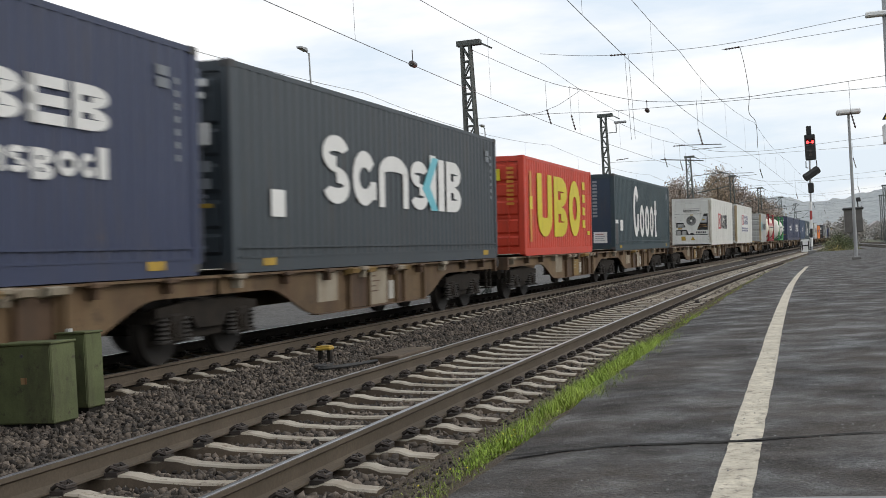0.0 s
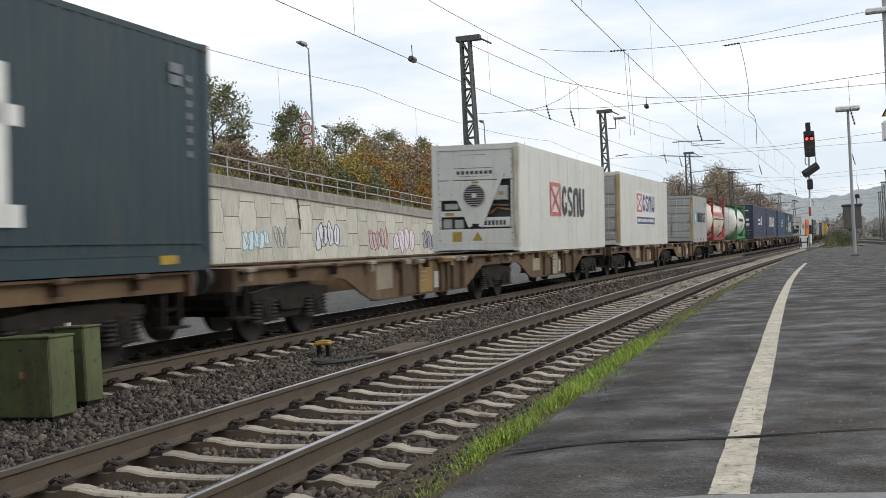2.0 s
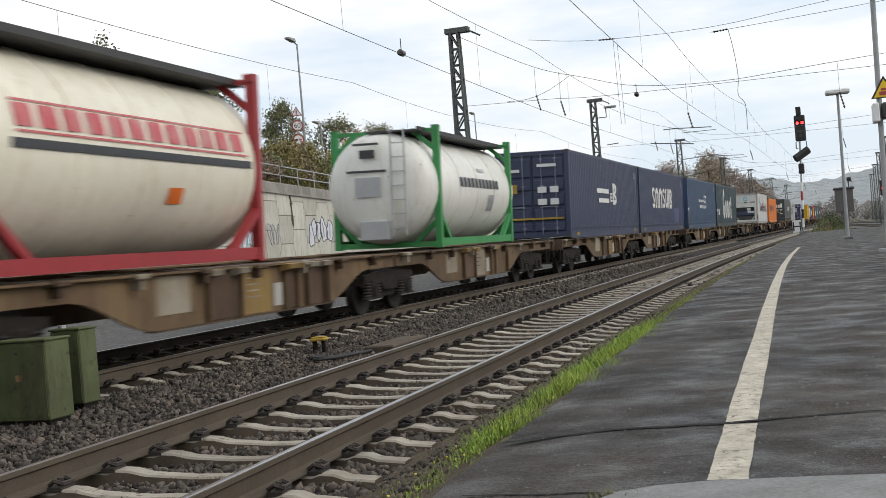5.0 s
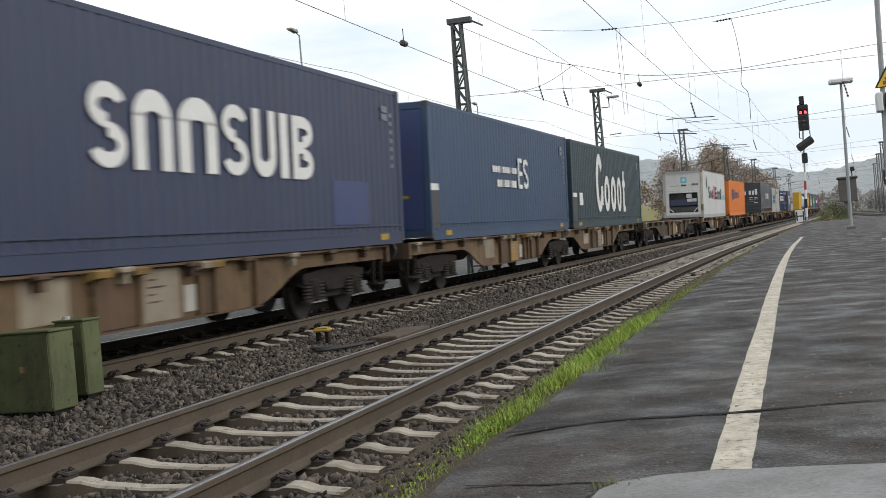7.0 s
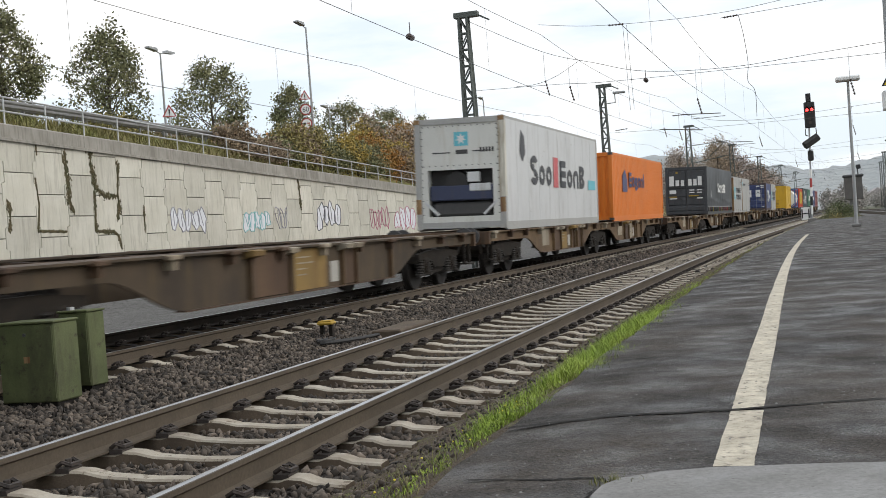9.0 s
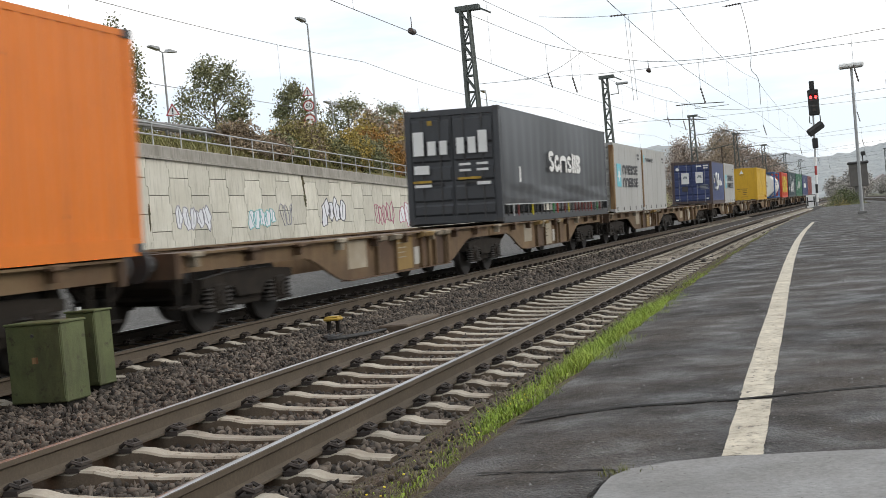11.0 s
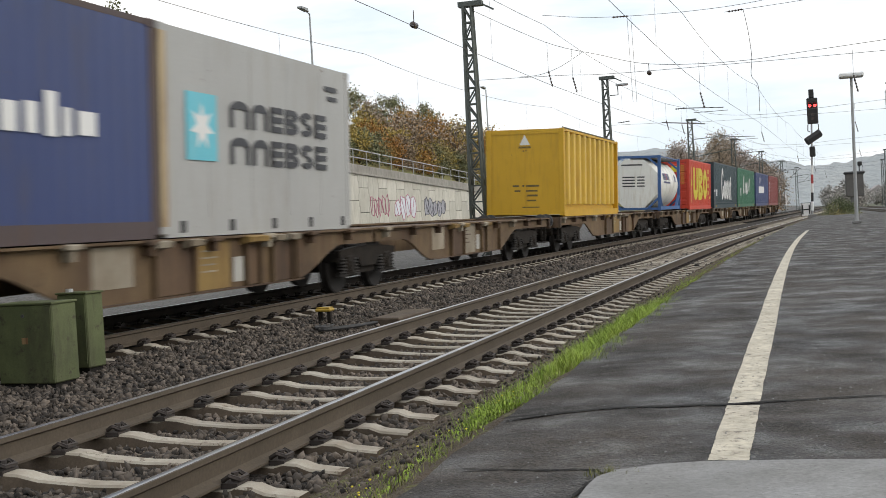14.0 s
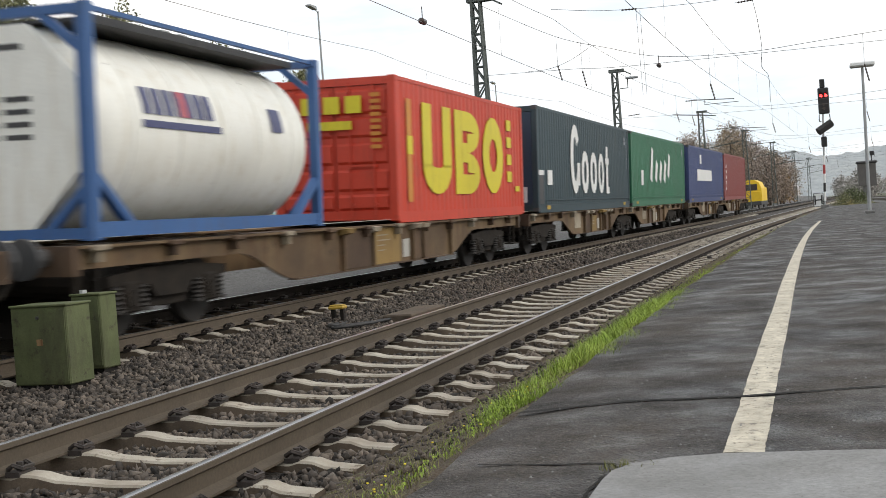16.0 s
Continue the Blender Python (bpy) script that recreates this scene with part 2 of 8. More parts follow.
M_WHITE = surface("white_lettering", (0.74, 0.74, 0.72), (0.62, 0.62, 0.6), 0.6, 0, 2.0, 40, 0.5, 0.1, 0)
M_STEELDARK = surface("dark_steel", (0.06, 0.06, 0.062), (0.09, 0.085, 0.08), 0.6, 0.3, 3, 40, 0.6, 0.2, 0.1, 60)

M_BARRIER = surface("weathered_galvanised", (0.24, 0.24, 0.235), (0.16, 0.155, 0.15), 0.6, 0.4, 2, 60, 0.7, 0.2, 0.1, 80)

# ---- geometry helpers ----
class Geo:
    """Collects vertices and faces of one mesh."""

    def __init__(self):
        self.v, self.f = [], []

    def add(self, verts, faces):
        n = len(self.v)
        self.v += [tuple(p) for p in verts]
        self.f += [tuple(i + n for i in q) for q in faces]
        return self

    def box(self, x0, x1, y0, y1, z0, z1, bev=0.0):
        if bev <= 0:
            vs = [(x, y, z) for x in (x0, x1) for y in (y0, y1) for z in (z0, z1)]
            return self.add(vs, [(0, 1, 3, 2), (4, 6, 7, 5), (0, 4, 5, 1), (2, 3, 7, 6), (0, 2, 6, 4), (1, 5, 7, 3)])
        bm = bmesh.new()
        bmesh.ops.create_cube(bm, size=1)
        for q in bm.verts:
            q.co = Vector(((x0 + x1) / 2 + q.co.x * (x1 - x0), (y0 + y1) / 2 + q.co.y * (y1 - y0), (z0 + z1) / 2 + q.co.z * (z1 - z0)))
        bmesh.ops.bevel(bm, geom=bm.edges[:], offset=bev, segments=1, affect="EDGES")
        bm.verts.index_update()
        self.add([q.co[:] for q in bm.verts], [[q.index for q in fc.verts] for fc in bm.faces])
        bm.free()
        return self

    def tube(self, path, r, n=8, r2=None, cap=True):
        path = [Vector(q) for q in path]
        rings = []
        for i, q in enumerate(path):
            d = (path[min(i + 1, len(path) - 1)] - path[max(i - 1, 0)]).normalized()
            a = d.orthogonal().normalized() if i == 0 else (a - d * a.dot(d)).normalized()
            b = d.cross(a)
            rr = r if r2 is None else r + (r2 - r) * i / (len(path) - 1)
            rings.append([q + (a * math.cos(k * math.tau / n) + b * math.sin(k * math.tau / n)) * rr for k in range(n)])
        vs = [p for ring in rings for p in ring]
        fs = [(i * n + k, i * n + (k + 1) % n, (i + 1) * n + (k + 1) % n, (i + 1) * n + k) for i in range(len(path) - 1) for k in range(n)]
        if cap:
            fs += [tuple(range(n))[::-1], tuple((len(path) - 1) * n + k for k in range(n))]
        return self.add(vs, fs)

    def bar(self, a, b, w, h=None):
        """A square-section bar from a to b."""
        a, b, h = Vector(a), Vector(b), h or w
        d = (b - a).normalized()
        s = d.cross(Vector((0, 0, 1)))
        s = s.normalized() if s.length > 1e-4 else Vector((1, 0, 0))
        u = s.cross(d)
        vs = [q + s * i * w / 2 + u * j * h / 2 for q in (a, b) for i, j in ((-1, -1), (1, -1), (1, 1), (-1, 1))]
        return self.add(vs, [(0, 1, 2, 3), (7, 6, 5, 4), (0, 4, 5, 1), (1, 5, 6, 2), (2, 6, 7, 3), (3, 7, 4, 0)])

    def extrude(self, outline, a, b, axis="x"):
        """A closed outline (two coordinates) carried from a to b along an axis."""
        put = {"x": lambda p, s: (s, p[0], p[1]), "y": lambda p, s: (p[0], s, p[1]), "z": lambda p, s: (p[0], p[1], s)}[axis]
        n = len(outline)
        vs = [put(p, a) for p in outline] + [put(p, b) for p in outline]
        return self.add(vs, [tuple(range(n)), tuple(range(2 * n - 1, n - 1, -1))] + [(i, (i + 1) % n + 0, (i + 1) % n + n, i + n) for i in range(n)])

    def revolve(self, profile, centre, axis="y", n=28):
        """A profile of (along, radius) turned about an axis."""
        vs = []
        for s, r in profile:
            for k in range(n):
                c, q = r * math.cos(k * math.tau / n), r * math.sin(k * math.tau / n)
                vs.append({"y": (centre[0] + c, centre[1] + s, centre[2] + q), "x": (centre[0] + s, centre[1] + c, centre[2] + q), "z": (centre[0] + c, centre[1] + q, centre[2] + s)}[axis])
        m = len(profile)
        fs = [(i * n + k, i * n + (k + 1) % n, (i + 1) * n + (k + 1) % n, (i + 1) * n + k) for i in range(m - 1) for k in range(n)]
        return self.add(vs, fs + [tuple(range(n)), tuple(range((m - 1) * n, m * n))])

    def sheet(self, rows):
        """A grid of points."""
        n = len(rows[0])
        return self.add([p for r in rows for p in r], [(i * n + k, i * n + k + 1, (i + 1) * n + k + 1, (i + 1) * n + k) for i in range(len(rows) - 1) for k in range(n - 1)])

    def mesh(self, name, mat, smooth=False):
        me = bpy.data.meshes.new(name)
        me.from_pydata(self.v, [], self.f)
        bm = bmesh.new()
        bm.from_mesh(me)
        bmesh.ops.recalc_face_normals(bm, faces=bm.faces[:])
        bm.to_mesh(me)
        bm.free()
        for m in mat if isinstance(mat, (list, tuple)) else (mat,):
            me.materials.append(m)
        if smooth:
            me.shade_smooth()
            me.set_sharp_from_angle(angle=radians(38))
        return me


def rope(pts, n=6):
    """A smooth line through the given points."""
    out = []
    P = [Vector(p) for p in pts]
    for i in range(len(P) - 1):
        a, b, c, d = P[max(i - 1, 0)], P[i], P[i + 1], P[min(i + 2, len(P) - 1)]
        for k in range(n):
            t = k / n
            out.append(0.5 * ((2 * b) + (c - a) * t + (2 * a - 5 * b + 4 * c - d) * t * t + (3 * b - a - 3 * c + d) * t ** 3))
    return out + [P[-1]]


def part(name, geo, mat, parent=None, label="", smooth=False, at=None):
    """Links a Geo (or a mesh already made) as one mesh object, under a thing or a part."""
    ob = new(name, geo if isinstance(geo, bpy.types.Mesh) else geo.mesh(name, mat, smooth))
    ob.parent = parent
    if at is not None:
        ob.matrix_basis = at
    return tagged(ob, label)


def thing(name, label, category, group="", kind="", at=None):
    ob = tagged(new(name), label, category, group, kind)
    ob.empty_display_size = 0.3
    if at is not None:
        ob.matrix_basis = at
    return ob


# ---- the line of the tracks: a gentle right-hand bend that runs out straight ----
BEND, STRAIGHT = 0.00094, 60.0
TRACK_GAP, RAIL_UP, CANT = 4.754, 0.110, 0.066   # second track: distance, height; raised outer rail


def bend(y):
    a = abs(y)
    return BEND * a * a / 2 if a < STRAIGHT else BEND * STRAIGHT ** 2 / 2 + BEND * STRAIGHT * (a - STRAIGHT)


def slope(y):
    return BEND * max(-STRAIGHT, min(STRAIGHT, y))


def stations(a, b, near=1.0, far=6.0):
    out, y = [], a
    while y < b:
        out.append(y)
        y += near if y < 60 else far
    return out + [b]


def sweep(profile, ys, closed=True):
    """A profile of (distance from the first track's middle, height) carried along the line."""
    g, n = Geo(), len(profile)
    for y in ys:
        g.v += [(x + bend(y), y, z) for x, z in profile]
    m = n if closed else n - 1
    g.f += [(i * n + k, i * n + (k + 1) % n, (i + 1) * n + (k + 1) % n, (i + 1) * n + k) for i in range(len(ys) - 1) for k in range(m)]
    if closed:
        g.f += [tuple(range(n)), tuple(range((len(ys) - 1) * n, len(ys) * n))]
    return g


# ---- ground ----
PLAT = 0.38
far_y = stations(-60, 420, 2, 10)
part("ground", Geo().sheet([[(x, y, -0.62 if -120 < x < 200 else -0.9) for x in (-1500, -300, -60, -22, -8, 0, 8, 40, 300, 1500)] for y in (-900, -200, -60, 0, 60, 160, 300, 700, 3000)]), M_GROUND)
tagged(bpy.data.objects["ground"], "brown earth and thin grass beside the railway", "ground", kind="structure")

# trackbeds
bed_profile = [(1.85, -0.60), (1.62, -0.33), (1.25, -0.255), (0.9, -0.215), (-0.9, -0.195), (-1.35, -0.20), (-1.9, -0.20), (-2.45, -0.165), (-3.0, -0.13), (-3.45, -0.12), (-3.9, -0.135), (-5.6, -0.105), (-6.1, -0.08), (-7.2, -0.3), (-7.6, -0.62)]


def bed_sheet():
    rows = []
    xs = []
    for (xa, za), (xb, zb) in zip(bed_profile, bed_profile[1:]):
        k = max(1, int(abs(xb - xa) / 0.12))
        xs += [(xa + (xb - xa) * i / k, za + (zb - za) * i / k) for i in range(k)]
    xs.append(bed_profile[-1])
    for y in stations(-10, 40, 0.15, 2) + stations(42, 420, 2, 8):
        h = 0.022 if y < 45 else 0.03
        rows.append([(x + bend(y), y, z - 0.02 + h * (noise.noise((x * 5, y * 5, 0)) + 0.5 * noise.noise((x * 14, y * 14, 3)))) for x, z in xs])
    return Geo().sheet(rows)


bed = part("ballast_bed", bed_sheet(), M_BED)
tagged(bed, "grey-brown crushed stone ballast under the tracks", "ballast", kind="structure")

# dark sheet that paints the train's shade, with oil, onto the bed
tagged(part("shaded_oily_ballast", sweep([(-3.95, -0.14), (-4.05, -0.098), (-5.5, -0.068), (-5.65, -0.06), (-6.25, -0.055)], stations(-40, 420, 1, 6), False), M_BEDDARK), "ballast between the running rails, painted black for oil and the train's shade", "ballast", kind="structure")
# grey ballast of the sidings behind the train
siding_bed = part("siding_bed", sweep([(-6.2, -0.04), (-6.9, -0.10), (-8.2, -0.16), (-12.6, -0.12), (-15.0, 0.25), (-17.5, 0.62), (-19.96, 0.80)], stations(-20, 420, 2, 10), False), M_BED_GREY)
tagged(siding_bed, "pale grey ballast of the neighbouring siding", "ballast", kind="structure")


def loose_stones(name, count, xr, yr, label, seed, size=(0.014, 0.036), lie=None):
    """Crushed stones lying on the bed, each an uneven lump."""
    rng = np.random.default_rng(seed)
    bm = bmesh.new()
    bmesh.ops.create_icosphere(bm, subdivisions=1, radius=1)
    base = np.array([q.co[:] for q in bm.verts])
    tri = np.array([[q.index for q in fc.verts] for fc in bm.faces])
    bm.free()
    ys = yr[0] + (yr[1] - yr[0]) * rng.random(count) ** 1.25
    xs = rng.uniform(xr[0], xr[1], count)
    prof = sorted(lie or bed_profile)
    zs = np.interp(xs, [p[0] for p in prof], [p[1] for p in prof]) - 0.012 + 0.012 * rng.standard_normal(count)
    # the cribs lie low between the sleepers, and the rails stay free
    for mid, lift in ((0.0, 0.0), (-TRACK_GAP, RAIL_UP)):
        for side in (-0.7535, 0.7535):
            near = np.abs(xs - mid - side) < 0.14
            zs[near] -= 0.3
        onsl = (np.abs(xs - mid) < 1.32) & (np.abs(((ys - SLEEPER_Y + 0.3) % SLEEPER_STEP) - 0.3) < 0.085)
        zs[onsl] -= 0.06
        crib = (np.abs(xs - mid) < 1.32) & ~onsl
        zs[crib] -= 0.004
    bx = np.where(np.abs(ys) < STRAIGHT, BEND * ys ** 2 / 2, 0)
    s = rng.uniform(*size, count)[:, None] * rng.uniform(0.35, 1.4, (count, 3))
    lumps = base[None] * (1 + 0.38 * rng.standard_normal((count, len(base), 1)).clip(-1.2, 1.2)) * s[:, None, :]
    ang = rng.uniform(0, math.tau, count)
    tilt = rng.uniform(-0.9, 0.9, count)
    c, d, ct, dt = np.cos(ang), np.sin(ang), np.cos(tilt), np.sin(tilt)
    x, y, z = lumps[..., 0], lumps[..., 1], lumps[..., 2]
    y, z = y * ct[:, None] - z * dt[:, None], y * dt[:, None] + z * ct[:, None]
    x, y = x * c[:, None] - y * d[:, None], x * d[:, None] + y * c[:, None]
    co = np.stack([x + (xs + bx)[:, None], y + ys[:, None], z + zs[:, None]], -1).reshape(-1, 3)
    idx = (tri[None] + (np.arange(count) * len(base))[:, None, None]).reshape(-1)
    me = bpy.data.meshes.new(name)
    me.vertices.add(len(co))
    me.vertices.foreach_set("co", co.ravel())
    me.loops.add(len(idx))
    me.loops.foreach_set("vertex_index", idx.astype(np.int32))
    me.polygons.add(len(idx) // 3)
    me.polygons.foreach_set("loop_start", np.arange(0, len(idx), 3, dtype=np.int32))
    me.update()
    me.validate()
    me.materials.append(M_BALLAST)
    return tagged(part(name, me, None), label, "stones", kind="stuff")


# ---- tracks ----
SLEEPER_STEP, SLEEPER_Y = 0.6026, 6.990
RAIL = [(-0.036, 0.0), (0.036, 0.0), (0.036, -0.03), (0.010, -0.045), (0.009, -0.13), (0.03, -0.145), (0.075, -0.158), (0.075, -0.172), (-0.075, -0.172), (-0.075, -0.158), (-0.03, -0.145), (-0.009, -0.13), (-0.010, -0.045), (-0.036, -0.03)]


def sleeper_mesh(top_mat, end_mat=None):
    """A concrete sleeper: raised shoulders beside the rail seats, a waisted low middle, bevelled top edges."""
    sec = [(-1.30, 0.072, -0.200), (-1.10, 0.074, -0.19), (-1.02, 0.074, -0.165), (-0.93, 0.074, -0.162), (-0.87, 0.074, -0.182), (-0.63, 0.074, -0.182), (-0.57, 0.074, -0.162), (-0.47, 0.072, -0.165),
           (-0.34, 0.066, -0.190), (0.0, 0.06, -0.202)]
    sec = sec + [(-a, b, c) for a, b, c in sec[-2::-1]]
    rows = []
    for x, w, z in sec:
        rows.append([(x, -w - 0.045, -0.38), (x, -w - 0.004, z - 0.014), (x, -w + 0.008, z), (x, w - 0.008, z), (x, w + 0.004, z - 0.014), (x, w + 0.045, -0.38)])
    g = Geo().sheet(rows)
    g.f += [tuple(range(6)), tuple(len(rows) * 6 - 6 + k for k in range(6))]
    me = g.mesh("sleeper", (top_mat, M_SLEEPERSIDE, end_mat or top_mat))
    for p in me.polygons:   # tops stay pale, the sides are coloured darker for brake dust and shade
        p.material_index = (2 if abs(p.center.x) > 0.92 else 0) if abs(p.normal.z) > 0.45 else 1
    return me


def clip_geo(g, x, y, z, seat):
    for side in (-1, 1):
        ox = x + side * 0.125
        g.box(ox - 0.05, ox + 0.05, y - 0.075, y + 0.075, z - 0.185, z - 0.155)
        g.tube([(ox - side * 0.05, y - 0.05, z - 0.145), (ox, y - 0.062, z - 0.115), (ox + side * 0.05, y - 0.05, z - 0.135), (ox + side * 0.05, y + 0.05, z - 0.135), (ox, y + 0.062, z - 0.115), (ox - side * 0.05, y + 0.05, z - 0.145)], 0.015, 5)
        g.tube([(ox, y, z - 0.16), (ox, y, z - 0.105)], 0.022, 6)


def track(mid, up, cant, label, count, start, top_mat, far_rail=M_RAIL):
    """One track: two rails, its sleepers and their fastenings."""
    tr = thing("railway_track", label, "railway track", kind="structure")
    ys = stations(-40, 420, 1.0, 6)
    for side, lift in ((-0.7535, cant), (0.7535, 0.0)):
        prof = [(mid + side + x, up + lift + z) for x, z in RAIL]
        r = part("rail", sweep(prof, ys), far_rail if side < 0 else M_RAIL, tr, "rust-brown steel rail with a bright worn top")
        top = [(mid + side + x, up + lift + z) for x, z in ((-0.026, 0.0005), (-0.018, 0.003), (0.014, 0.003), (0.022, 0.0005))]
        part("running_band", sweep(top, ys), M_RAILTOP, r, "bright polished running band", True)
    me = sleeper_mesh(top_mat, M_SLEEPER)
    rest = Geo()
    clips = Geo()
    tilt = math.degrees(math.atan2(cant, 1.507))
    for k in range(count + 260):
        y = start + k * SLEEPER_STEP
        m = pose(mid + bend(y), y, up + cant / 2, 0, tilt, -math.degrees(slope(y)))
        if k < count:
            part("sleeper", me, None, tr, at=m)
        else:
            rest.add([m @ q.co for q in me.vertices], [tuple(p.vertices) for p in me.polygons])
        if k < 140:
            for side, lift in ((-0.7535, cant), (0.7535, 0.0)):
                clip_geo(clips, mid + side + bend(y), y, up + lift, 0)
    tagged(part("far_sleepers", rest.mesh("far_sleepers", top_mat), None, tr, "row of pale concrete sleepers"), kind="stuff")
    tagged(part("rail_fastenings", clips, M_CLIP, tr, "dark iron spring clips and bolts"), kind="stuff")
    return tr


track(0.0, 0.0, CANT * 0.9, "ballasted main-line track on pale concrete sleepers", 207, SLEEPER_Y - 32 * SLEEPER_STEP, M_SLEEPER)
# sleeper middles and far rail carry the train's shade in their colour
track(-TRACK_GAP, RAIL_UP, CANT, "second ballasted track that carries the goods train", 180, SLEEPER_Y - 32 * SLEEPER_STEP + 0.2, M_SLEEPERDARK, M_RAILDARK)

# ---- platform ----
PLAT_END = 76.0
plat_y = stations(-25, PLAT_END, 0.5, 2)
EDGE = 2.70


def ragged(y):
    return EDGE + 0.05 * noise.noise((y * 0.9, 0.3, 1)) + 0.03 * noise.noise((y * 3.1, 4.3, 1))


rows = []
for y in plat_y:
    b = bend(y)
    rows.append([(ragged(y) + b - 0.10, y, PLAT - 0.30), (ragged(y) + b - 0.05, y, PLAT - 0.06), (ragged(y) + b, y, PLAT - 0.012)] + [(x + b, y, PLAT + 0.008 * noise.noise((x * 0.8, y * 0.5, 0))) for x in (2.95, 3.3, 3.7, 4.2, 4.8, 5.6, 7.0, 9.5)])
plat = part("platform", Geo().sheet(rows), M_ASPHALT, smooth=True)
tagged(plat, "damp dark asphalt platform with patched surface", "platform", kind="structure")
end_rows = [[(x + bend(PLAT_END), PLAT_END + dy, z) for x in (2.6, 5, 9.5)] for dy, z in ((0, PLAT), (0.05, PLAT - 0.1), (2.5, -0.55))]
tagged(part("platform_ramp", Geo().sheet(end_rows), M_CONCRETE), "concrete ramp at the platform's end", "platform", kind="structure")


PLAT_X = (2.95, 3.3, 3.7, 4.2, 4.8, 5.6, 7.0, 9.5)


def plat_z(x, y):
    """Height of the asphalt between its grid points; x is measured from the track's line."""
    y0 = math.floor(y * 2) / 2
    k = max(i for i in range(len(PLAT_X) - 1) if PLAT_X[i] <= x or i == 0)
    u, v = max(0.0, (x - PLAT_X[k]) / (PLAT_X[k + 1] - PLAT_X[k])), (y - y0) * 2
    h = [[0.008 * noise.noise((xx * 0.8, yy * 0.5, 0)) for xx in PLAT_X[k:k + 2]] for yy in (y0, y0 + 0.5)]
    return PLAT + (h[0][0] * (1 - u) + h[0][1] * u) * (1 - v) + (h[1][0] * (1 - u) + h[1][1] * u) * v


def strip(name, x0, x1, y0, y1, mat, label, drift=0.0, step=0.012):
    """A painted line with frayed edges, a paint film's height above the asphalt."""
    r = []
    y = y0
    while y <= y1 + 1e-6:
        b = drift * float(np.interp(y, (5, 8, 11, 15, 22, 28, 36.5), (0.0, -0.004, -0.018, -0.038, -0.065, -0.06, -0.02)))
        thin = 0.0016 * max(0.0, min(25.0, y - 8))
        a = x0 + b + 0.005 * noise.noise((y * 3, x0, 0)) + 0.004 * noise.noise((y * 30, x0, 4)) + thin * 0.3
        c = x1 + b + 0.005 * noise.noise((y * 3, x1, 7)) + 0.004 * noise.noise((y * 30, x1, 9)) - thin * 0.7
        r.append([(q + bend(y), y, plat_z(q, y) + 0.0035) for q in (a, (a + c) / 2, c)])
        y += step if y < 14 else 0.12
    return tagged(part(name, Geo().sheet(r), mat), label, "marking", kind="structure")


# safety line, broken by a tarred joint
strip("platform_line", 3.603, 3.735, 3.83, 4.895, M_LINE, "worn cream-white painted safety line")
strip("platform_line", 3.603, 3.735, 4.945, 36.5, M_LINE, "worn cream-white painted safety line", 1.0)
joint_x = [2.74 + k * 0.03 for k in range(54)]


def joint_y(x):
    return float(np.interp(x, (2.7, 2.86, 3.16, 3.63, 4.08, 5.0, 6.7), (4.62, 4.70, 4.87, 4.915, 5.06, 5.2, 5.3))) + 0.012 * noise.noise((x * 9, 0, 1))


joint_half = [0.030 * (0.55 + 0.9 * abs(noise.noise((x * 2.3, 3, 1)))) * max(0.05, 1 - 1.0 * max(0, x - 3.6)) for x in joint_x]
strip_y = [[(x, joint_y(x) + d * h + 0.005 * noise.noise((x * 40, d, 5)), plat_z(x, joint_y(x)) + 0.0045) for x, h in zip(joint_x, joint_half)] for d in (-1, 1)]
tagged(part("tar_joint", Geo().sheet(strip_y), M_TAR), "black tarred joint across the platform", "marking", kind="structure")
# pale concrete slab in front, with a broken edge
sl = [(3.285, 1.0), (3.29, 3.40), (3.30, 3.53), (3.345, 3.63), (3.46, 3.715), (3.61, 3.765), (3.96, 3.80), (4.8, 3.83), (9.4, 3.9), (9.4, 1.0)]
tagged(part("concrete_slab", Geo().extrude(sl, PLAT - 0.05, PLAT + 0.014, "z"), M_CONCRETE), "pale grey concrete slab let into the asphalt", "slab", kind="structure")
# cracks, a sunken patch edge and grit on the asphalt
rgc = random.Random(17)


def crack_line(pts, w):
    g = Geo()
    left, right = [], []
    for (x, y) in pts:
        ww = w * rgc.uniform(0.4, 1.3)
        z = plat_z(max(2.8, x), y) + 0.003
        left.append((x + bend(y) - ww * 0.3, y - ww, z))
        right.append((x + bend(y) + ww * 0.3, y + ww, z))
    tagged(part("asphalt_crack", g.sheet([left, right]), M_TAR), "dark ragged crack in the asphalt", "crack", kind="structure")


for x0, x1, y, w in ((2.82, 3.28, 3.66, 0.009), (2.75, 3.1, 6.9, 0.010), (3.9, 5.6, 13.4, 0.02), (3.0, 6.5, 19.0, 0.04)):
    pts = []
    n = 26
    for k in range(n):
        x = x0 + (x1 - x0) * k / (n - 1)
        pts.append((x, y + 0.12 * noise.noise((x * 1.3, y, 3)) + 0.05 * noise.noise((x * 5, y, 5))))
    crack_line(pts, w)
edge = [(3.255, 3.1), (3.258, 3.3), (3.262, 3.5), (3.31, 3.645), (3.45, 3.745), (3.61, 3.79), (3.9, 3.815), (4.3, 3.83), (4.8, 3.85), (5.4, 3.86)]
crack_line([(xa + (xb - xa) * i / 8 + rgc.uniform(-0.008, 0.008), ya + (yb - ya) * i / 8 + rgc.uniform(-0.012, 0.012)) for (xa, ya), (xb, yb) in zip(edge, edge[1:]) for i in range(8)], 0.022)
grit = Geo()
